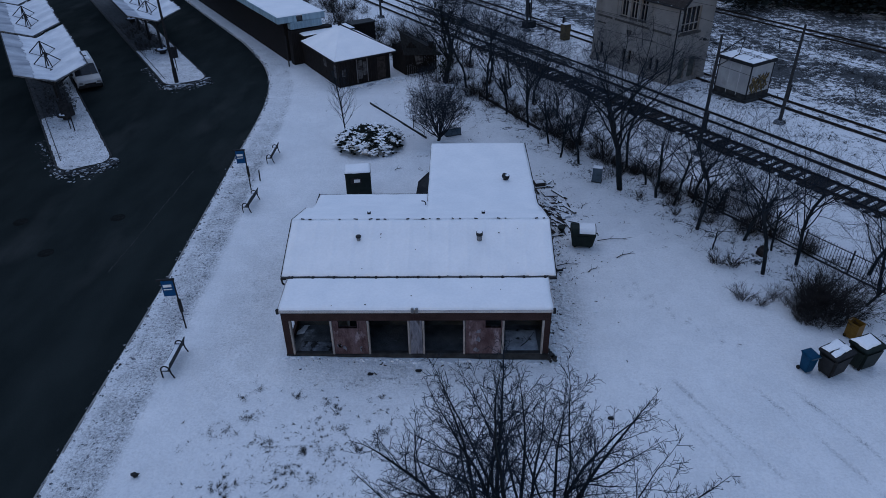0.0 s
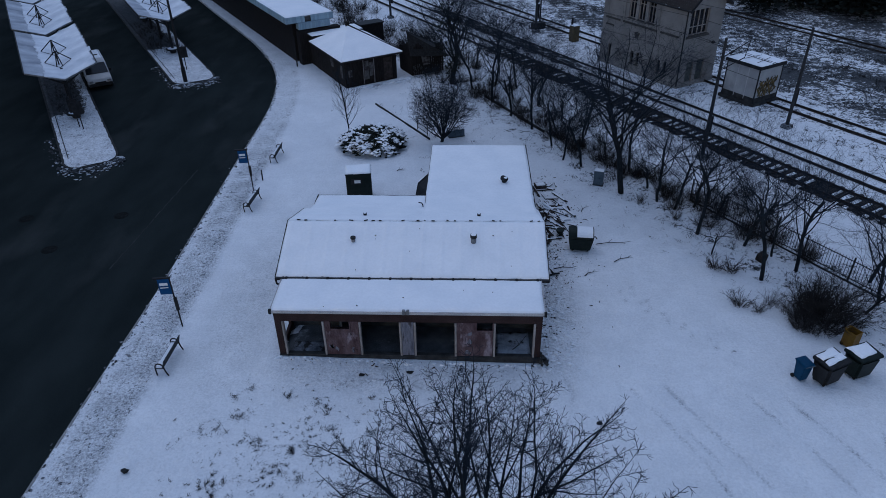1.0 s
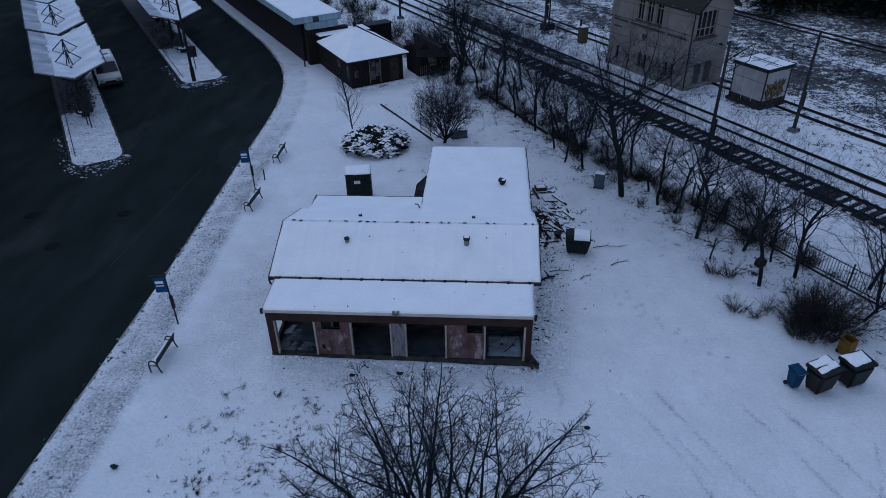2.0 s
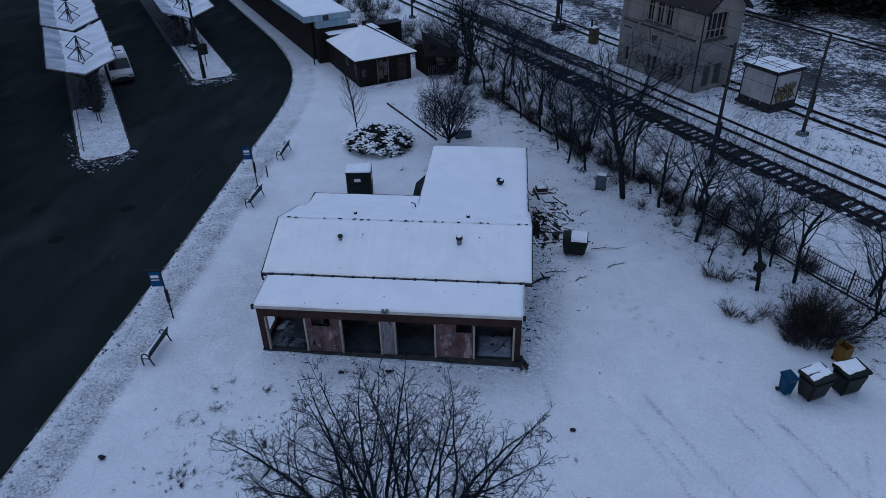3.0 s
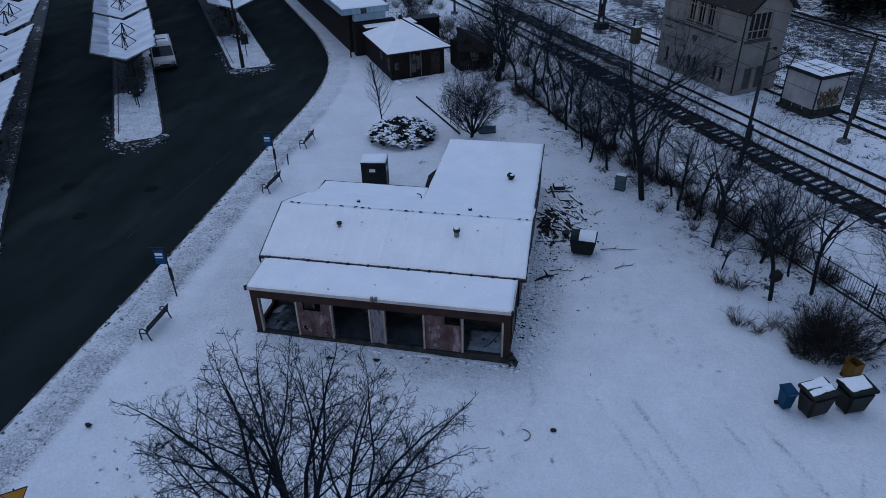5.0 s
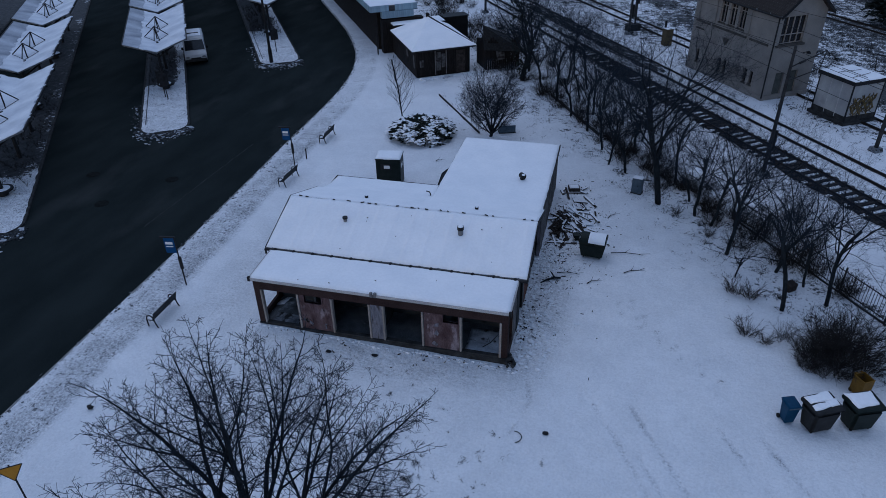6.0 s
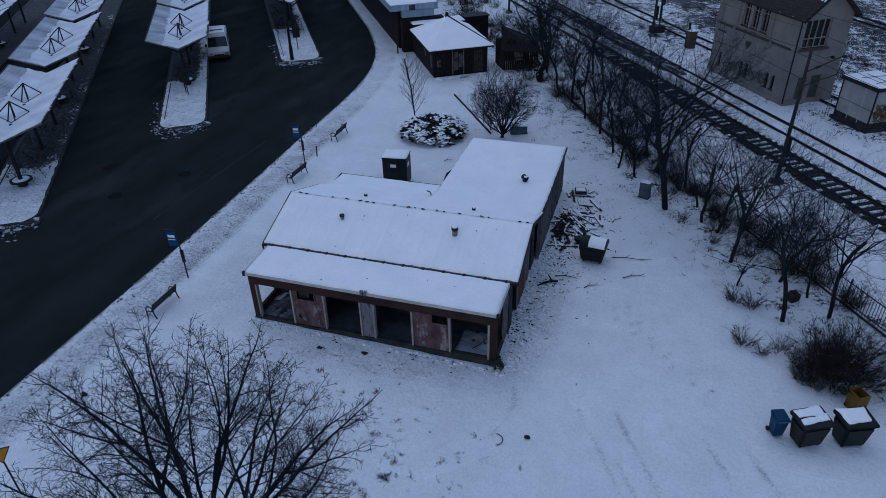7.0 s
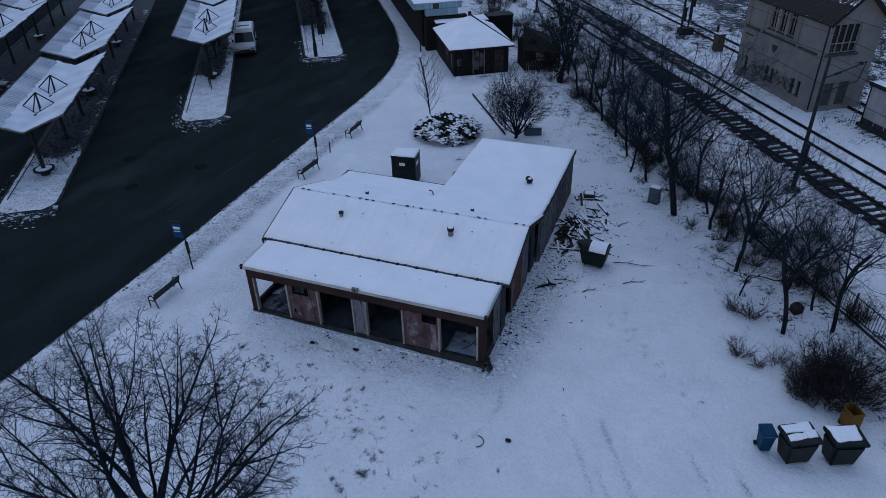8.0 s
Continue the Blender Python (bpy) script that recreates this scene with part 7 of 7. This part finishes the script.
# ---- round evergreen shrub ----
def make_round_shrub():
    rnd = random.Random(44)
    t = thing("evergreen_shrub", "round spreading evergreen shrub heavily dusted with snow", "shrub", -5.85, 44.6)
    f, sw = Shape(), Shape()
    for i in range(800):
        a, q = rnd.uniform(0, 6.283), math.sqrt(rnd.random())
        q *= 1 + 0.05 * math.sin(7 * a + 1) * math.sin(5 * a)
        x, y = 2.35 * q * math.cos(a), 2.3 * q * math.sin(a)
        z = 0.10 + 0.82 * math.sqrt(max(0, 1 - min(1, q * q))) + rnd.uniform(-0.12, 0.16)
        for k in range(4):
            b = rnd.uniform(0, 6.283)
            l, w = rnd.uniform(0.16, 0.34), rnd.uniform(0.05, 0.1)
            d = Vector((math.cos(b), math.sin(b), rnd.uniform(-0.15, 0.6))).normalized()
            u = Vector((-math.sin(b), math.cos(b), 0))
            p = Vector((x, y, z))
            f.add([p, p + d * l * 0.5 + u * w, p + d * l, p + d * l * 0.5 - u * w, p + d * l * 0.45 + Vector((0, 0, 0.05))], [(0, 3, 4), (3, 2, 4), (2, 1, 4), (1, 0, 4), (0, 1, 2, 3)])
        if noise.noise((x * 1.5, y * 1.5, 4.0)) > -0.02 and rnd.random() < 0.85:
            for k in range(3):
                b = a + rnd.gauss(0, 0.9)
                l, w = rnd.uniform(0.2, 0.46), rnd.uniform(0.07, 0.17)
                d = Vector((math.cos(b), math.sin(b), rnd.uniform(-0.25, 0.15))).normalized()
                u = Vector((-math.sin(b), math.cos(b), 0))
                p = Vector((x, y, z + 0.07))
                sw.add([p, p + d * l * 0.5 + u * w, p + d * l, p + d * l * 0.5 - u * w, p + d * l * 0.5 + Vector((0, 0, 0.055))], [(0, 4, 3), (3, 4, 2), (2, 4, 1), (1, 4, 0), (0, 1, 2, 3)])
    tagged(part("foliage", f, M_NEEDLE, t, "dark green sprays"), kind="stuff")
    tagged(part("snow_load", sw, M_SNOW, t, "snow lying on the sprays"), kind="stuff")
    stem = Shape()
    for k in range(9):
        a = k * 0.7
        stem.tube([(0, 0, 0), (math.cos(a) * 0.8, math.sin(a) * 0.8, 0.35), (math.cos(a) * 1.9, math.sin(a) * 1.9, 0.5)], [0.06, 0.04, 0.02], 5)
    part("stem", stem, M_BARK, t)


make_round_shrub()


# ---- debris and litter ----
def make_debris():
    rnd = random.Random(8)
    for i in range(84):
        x, y = rnd.gauss(5.6, 0.7), rnd.gauss(34.7, 1.6)
        if x < 4.65:
            x = 4.75 + rnd.random() * 1.2
        L, w = rnd.choice((0.3, 0.4, 0.6, 0.8, 1.1, 1.5)) * rnd.uniform(0.7, 1.2), rnd.uniform(0.05, 0.15)
        snowy = rnd.random() < 0.72
        ob = solo("broken_plank", S().box(-L / 2, L / 2, -w / 2, w / 2, -0.018, 0.018), M_DARKTIMBER, "dark broken plank under snow in the debris pile" if snowy else "dark broken plank in the debris pile", "plank", group="debris pile", bevel=0.004)
        if snowy:
            k = rnd.uniform(0.7, 0.98)
            part("snow_cover", S().box(-L * 0.49, L * (k - 0.5), -w * 0.40, w * 0.49, 0.018, 0.05), M_SNOW, ob, "snow lying on the plank", bevel=0.012)
        ob.matrix_basis = pose(x, y, lie(x, y) + 0.02 + 0.06 * rnd.random(), rnd.gauss(0, 10), rnd.gauss(0, 4), rnd.gauss(-62, 24) if rnd.random() < 0.75 else rnd.uniform(0, 180))
    for i in range(4):
        x, y = rnd.gauss(5.7, 0.6), rnd.gauss(34.6, 1.2)
        ob = solo("sheet_panel", S().box(-0.32, 0.3, -0.2, 0.22, -0.015, 0.015), M_SNOWTHIN, "loose board panel covered with snow in the debris pile", "panel", group="debris pile", bevel=0.004)
        ob.matrix_basis = pose(max(x, 5.0), y, lie(x, y) + 0.04 + 0.05 * rnd.random(), rnd.gauss(0, 14), rnd.gauss(0, 10), rnd.uniform(0, 180))
    heap = S()
    for i in range(60):
        a, q = rnd.uniform(0, 6.283), rnd.random()
        cx, cy = 5.05 + 0.5 * q * math.cos(a), 33.6 + 1.5 * q * math.sin(a)
        sz = rnd.uniform(0.05, 0.2)
        heap.box(-sz * 2, sz * 2, -sz * 0.4, sz * 0.4, -sz * 0.2, sz * 0.2, pose(cx, cy, lie(cx, cy) + 0.2 * (1 - q) * rnd.random() + 0.03, rnd.uniform(-40, 40), rnd.uniform(-40, 40), rnd.uniform(0, 180)))
    solo("rubbish_heap", heap, M_DARKTIMBER, "dark heap of charred rubbish against the wall", "rubbish", kind="stuff")
    t = thing("old_crate", "small dark crate with snow on top near the debris", "crate", 5.45, 38.3, 0, 12)
    part("body", S().box(-0.33, 0.33, -0.28, 0.28, 0, 0.22), M_DARKTIMBER, t, bevel=0.01)
    part("snow_cover", snow_sheet(-0.27, 0.27, -0.22, 0.22, lambda x, y: 0.22, 0.05, 6, 6, 90), M_SNOW, t, smooth=True)
    solo("plant_pot", S().rod((0, 0, 0), (0, 0, 0.3), 0.15, 0.2, 12).rod((0, 0, 0.26), (0, 0, 0.33), 0.22, 0.22, 12), M_BINGREEN, "dark plant pot beside the curved container", "pot", 6.06, 32.6)
    for x, y, L, a in ((7.9, 31.6, 2.0, 8), (6.9, 28.6, 0.8, 40), (5.4, 29.2, 1.3, 10), (7.6, 35.2, 0.9, 60), (-3.75, 40.5, 0.5, 40), (8.6, 29.9, 1.2, 30)):
        pts = [Vector((0, 0, 0.03)), Vector((L * 0.35, 0.05, 0.05)), Vector((L * 0.7, -0.04, 0.04)), Vector((L, 0.06, 0.03))]
        s = S().tube(pts, [0.025, 0.02, 0.015, 0.006], 5)
        s.tube([pts[1], pts[1] + Vector((0.3, 0.25, 0.06))], [0.012, 0.005], 4)
        s.tube([pts[2], pts[2] + Vector((0.2, -0.2, 0.04))], [0.01, 0.004], 4)
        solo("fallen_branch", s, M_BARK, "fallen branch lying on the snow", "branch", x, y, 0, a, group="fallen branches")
    chips = S()
    for i in range(170):
        q = rnd.random()
        if q < 0.62:
            x, y = rnd.gauss(6.0, 1.1), rnd.gauss(31.0, 3.6)
        elif q < 0.7:
            x, y = 4.2 + abs(rnd.gauss(0, 0.6)), rnd.gauss(25.5, 2.6)
        else:
            x, y = rnd.uniform(-6.5, 3.8), 21.9 - abs(rnd.gauss(0, 0.35))
        if 4.0 > x and y > 22.1:
            continue
        r = 0.006 + 0.026 * rnd.random() ** 3
        chips.box(-r * 2.6, r * 2.6, -r * 0.45, r * 0.45, -0.015, 0.03, pose(x, y, lie(x, y) + 0.01, rnd.gauss(0, 20), rnd.gauss(0, 20), rnd.uniform(0, 180)))
    solo("litter_chips", chips, M_DARKTIMBER, "splinters and rubbish trodden into the snow", "litter", kind="stuff")
    scraps = S()
    for i in range(420):
        x, y = 4.5 + abs(rnd.gauss(0, 1.5)), rnd.gauss(33.4, 2.5)
        if x > 6.2 and 30.6 < y < 31.9 and x < 7.7:
            continue
        r = 0.015 + 0.10 * rnd.random() ** 3
        scraps.box(-r, r, -0.006 - r * 0.10, 0.006 + r * 0.10, -0.012, 0.014, pose(x, y, lie(x, y) + 0.012, rnd.gauss(0, 14), rnd.gauss(0, 12), rnd.gauss(-60, 60)))
    solo("debris_scraps", scraps, M_DARKTIMBER, "scattered splinters and scraps round the debris pile", "debris", kind="stuff")
    clods = S()
    for i in range(620):
        x, y, r = 4.15 + abs(rnd.gauss(0, 0.9)), rnd.uniform(21.6, 31.5), 0.02 + 0.06 * rnd.random() ** 2
        clods.blob((x, y, r * 0.25), r * rnd.uniform(0.8, 1.8), r * rnd.uniform(0.7, 1.4), r * 0.7, rnd, 3, 6, 0.4)
    for i in range(260):
        x, r = rnd.uniform(-7.2, 4.1), 0.015 + 0.05 * rnd.random() ** 2
        y = 21.98 - abs(rnd.gauss(0, 0.12))
        clods.blob((x, y, lie(x, y) + r * 0.3), r * rnd.uniform(0.8, 2.2), r, r * 0.8, rnd, 3, 6, 0.4)
    solo("snow_clods", clods, M_SNOWTHIN, "crumbled clods of snow along the walls", "snow", kind="stuff")
    spots = S()
    for i in range(70):
        x, y, r = 4.15 + abs(rnd.gauss(0, 0.55)), rnd.gauss(24.9, 0.75), 0.02 + 0.05 * rnd.random() ** 2
        spots.blob((x, y, lie(x, y)), r * rnd.uniform(0.8, 2.0), r, r * 0.4, rnd, 3, 6, 0.45)
    for i in range(80):
        x, y, r = 4.3 + abs(rnd.gauss(0, 0.8)), rnd.uniform(26, 33), 0.015 + 0.04 * rnd.random() ** 2
        spots.blob((x, y, lie(x, y)), r * rnd.uniform(0.8, 2.4), r * 0.8, r * 0.4, rnd, 3, 6, 0.45)
    solo("earth_clods", spots, M_SLUSHWET, "dark trodden clods of earth beside the shop wall", "dirt", kind="stuff")
    bough = S().tube([(0, 0, 0.04), (0.35, 0.1, 0.09), (0.75, 0.12, 0.12), (1.05, 0.05, 0.10)], [0.035, 0.05, 0.06, 0.05], 7).tube([(0.75, 0.12, 0.12), (0.72, 0.35, 0.22), (0.66, 0.48, 0.3)], [0.045, 0.035, 0.015], 6).tube([(0.35, 0.1, 0.09), (0.5, -0.2, 0.06)], [0.02, 0.008], 5)
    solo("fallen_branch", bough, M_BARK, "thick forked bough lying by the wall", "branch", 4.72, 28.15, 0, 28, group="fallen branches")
    solo("dark_stone", S().blob((0, 0, 0.06), 0.15, 0.10, 0.09, rnd, 5, 8, 0.3), M_DARKMETAL, "dark bundle lying on the snow", "stone", -11.25, 16.0)
    solo("dark_stone", S().blob((0, 0, 0.05), 0.12, 0.08, 0.07, rnd, 5, 8, 0.3), M_DARKMETAL, "small dark lump in the open snow", "stone", 6.1, 18.7)
    for x, y in ((-3.4, 21.1), (-1.4, 21.3)):
        solo("dark_stone", S().blob((0, 0, 0.05), 0.15, 0.08, 0.055, rnd, 5, 8, 0.35), M_DARKMETAL, "dark lump of rubbish in the snow", "stone", x, y, lie(x, y) - 0.02)
    ob = solo("wooden_box", S().box(-0.22, 0.22, -0.2, 0.2, 0, 0.4), M_DARKTIMBER, "small dark box tipped over in the snow by the fence", "box", bevel=0.008)
    ob.matrix_basis = pose(16.2, 30.2, 0.02, 8, -6, 35)
    ring = [(5.0 + 0.27 * math.cos(a), 18.3 + 0.27 * math.sin(a), 0.03) for a in [-1.3 + 0.3 * k for k in range(11)]]
    solo("loose_wire", S().tube(ring, [0.016] * 11, 5), M_DARKMETAL, "curved piece of wire lying on the snow", "wire")


make_debris()


# ---- grass through the snow ----
def blades(s, rnd, x, y, n, h, r, wide=0.012):
    lay = rnd.uniform(0, 6.283)
    for k in range(n):
        b, q, g = lay + rnd.gauss(0, 0.8), r * rnd.gauss(0, 1.0), r * rnd.gauss(0, 0.35)
        p = Vector((x + q * math.cos(lay) - g * math.sin(lay), y + q * math.sin(lay) + g * math.cos(lay), -0.01))
        l = h * rnd.uniform(0.5, 1.2)
        lean = rnd.uniform(0.6, 2.4)
        d = Vector((math.cos(b) * lean, math.sin(b) * lean, 0.8)).normalized()
        u = Vector((-math.sin(b), math.cos(b), 0)) * wide
        m, e = p + d * l * 0.55, p + d * l + Vector((0, 0, -0.12 * l))
        s.add([p - u, p + u, m + u * 0.8, m - u * 0.8, e], [(0, 1, 2, 3), (3, 2, 4)])


TUFTS = [(-6.9, 17.2), (-5.3, 17.2), (-5.6, 16.2), (-7.9, 18.7), (-7.8, 15.4), (-4.7, 15.8), (-8.4, 19.8), (-5.0, 19.4), (-4.3, 18.2), (-6.1, 19.8), (-8.0, 20.3), (-8.8, 17.9),
         (1.9, 16.4), (1.7, 15.6), (0.7, 17.2), (-0.1, 19.3), (-3.2, 17.2), (-2.7, 18.1), (1.2, 14.9), (-4.4, 19.0)]


def make_grass():
    rnd = random.Random(23)
    s = Shape()
    for x, y in TUFTS:
        k = rnd.uniform(0.7, 1.3) * (1.0 if x < -4.5 and y < 19 else 0.55)
        for j in range(int(9 * k)):
            blades(s, rnd, x + rnd.gauss(0, 0.26 * k), y + rnd.gauss(0, 0.2 * k), rnd.randint(12, 30), rnd.uniform(0.10, 0.24), rnd.uniform(0.05, 0.14), 0.006)
    for i in range(620):
        x, y = rnd.gauss(-4.8, 3.2), rnd.gauss(17.2, 2.3)
        if y > 21.6 or x < -10.5 or noise.noise((x * 0.7, y * 0.7, 8.0)) < -0.1 and rnd.random() < 0.8:
            continue
        blades(s, rnd, x, y, rnd.randint(3, 12), rnd.uniform(0.06, 0.20), rnd.uniform(0.02, 0.09), 0.006)
    for i in range(60):
        blades(s, rnd, rnd.gauss(1.5, 2.6), rnd.gauss(16.3, 2.2), rnd.randint(5, 16), rnd.uniform(0.08, 0.2), 0.10, 0.007)
    for i in range(420):
        x, y = sn(rnd.uniform(2, 48), rnd.gauss(29.2, 1.5))
        if y > 20 and not (12 < x < 18.5 and y < 24):
            blades(s, rnd, x, y, rnd.randint(5, 14), rnd.uniform(0.12, 0.3), 0.2)
    for i in range(200):
        blades(s, rnd, rnd.gauss(1.5, 4.0), rnd.gauss(51, 4.0), rnd.randint(4, 10), 0.18, 0.2)
    solo("dead_grass", s, M_GRASS, "tufts of dead grass poking through the snow", "grass", kind="stuff")
    v = Shape()
    for i in range(4200):
        st, n = rnd.uniform(5, 105), rnd.uniform(53, 69)
        if noise.noise((st * 0.35, n * 0.35, 1.0)) < 0.0:
            continue
        x, y = sn(st, n)
        blades(v, rnd, x, y, rnd.randint(8, 16), rnd.uniform(0.2, 0.6), rnd.uniform(0.2, 0.6), 0.018)
    for i in range(500):
        x, y = sn(rnd.uniform(8, 110), rnd.choice((46.2, 47.4, 48.0, 52.3, 73, 75, 77)) + rnd.gauss(0, 0.6))
        blades(v, rnd, x, y, rnd.randint(5, 12), rnd.uniform(0.2, 0.5), 0.4, 0.025)
    for i in range(260):
        x, y = sn(rnd.uniform(10, 100), rnd.choice((36.5, 41.5, 45.6)) + rnd.gauss(0, 0.5))
        blades(v, rnd, x, y, rnd.randint(3, 8), rnd.uniform(0.12, 0.3), 0.3)
    solo("verge_weeds", v, M_GRASS, "frosted weeds on the railway verge", "weeds", kind="stuff")


make_grass()


# ---- far thicket ----
def make_thicket():
    rnd = random.Random(3)
    for k, (s, n) in enumerate([(s, n) for s in range(14, 78, 5) for n in (82, 86)] + [(x * AX.x + y * AX.y, x * NX.x + y * NX.y) for x in range(35, 66, 4) for y in (82.6, 85.5)]):
        x, y = sn(s + rnd.uniform(-2, 2), n + rnd.uniform(-1.5, 1.5))
        t = thing("dark_thicket", "dark evergreen thicket beyond the railway", "bush", x, y, 0, 0, group="far thicket")
        f = Shape()
        for i in range(900):
            a, q = rnd.uniform(0, 6.283), rnd.random() ** 0.5
            z = rnd.uniform(0.1, 1) ** 0.8
            w = 2.9 * (1 - 0.5 * z)
            p = Vector((w * q * math.cos(a), w * q * math.sin(a), 3.6 * z))
            b = rnd.uniform(0, 6.283)
            l = rnd.uniform(0.4, 0.95)
            d = Vector((math.cos(b), math.sin(b), rnd.uniform(-0.4, 0.5))).normalized()
            u = Vector((-math.sin(b), math.cos(b), rnd.uniform(-0.4, 0.4))) * l * 0.35
            f.add([p, p + d * l * 0.5 + u, p + d * l, p + d * l * 0.5 - u], [(0, 1, 2, 3)])
        part("crown", f, M_NEEDLE, t)
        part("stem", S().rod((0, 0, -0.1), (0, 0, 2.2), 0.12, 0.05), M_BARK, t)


make_thicket()


# ---- kerb stones ----
def make_kerb():
    t = thing("kerb", "pale concrete kerb along the bus station road", "kerb", 0, 0, 0, 0, kind="structure")
    stone = mesh_of("kerb_stone", S().box(-0.49, 0.49, -0.02, 0.11, -0.2, 0.006), M_KERB, 0.012)
    y = 8.0
    n = 0
    while y < 95 and n < 150:
        x0, y0 = kerb_x(y), y
        step = 1.0
        sl = (kerb_x(y + 0.5) - x0) / 0.5
        dy = step / math.hypot(1, sl)
        x1, y1 = kerb_x(y + dy), y + dy
        a = math.degrees(math.atan2(y1 - y0, x1 - x0))
        piece("kerb_stone", stone, t, pose((x0 + x1) / 2 - 0.02, (y0 + y1) / 2, random.Random(n).uniform(-0.01, 0.004), 0, 0, a + 180))
        y += dy
        n += 1


make_kerb()


def make_slush():
    rnd = random.Random(77)
    s = Shape()
    for i in range(420):
        y = rnd.uniform(9, 70)
        d = rnd.gauss(0.06, 0.14)
        r = rnd.uniform(0.015, 0.06)
        s.blob((kerb_x(y) + d, y, (-0.12 if d < -0.03 else 0.0) + r * 0.2), r * rnd.uniform(0.8, 1.6), r * rnd.uniform(0.8, 2.2), r * 0.45, rnd, 3, 6, 0.45)
    solo("kerb_slush", s, M_SNOWDIRTY, "frozen dirty slush along the kerb", "snow", kind="stuff")


make_slush()
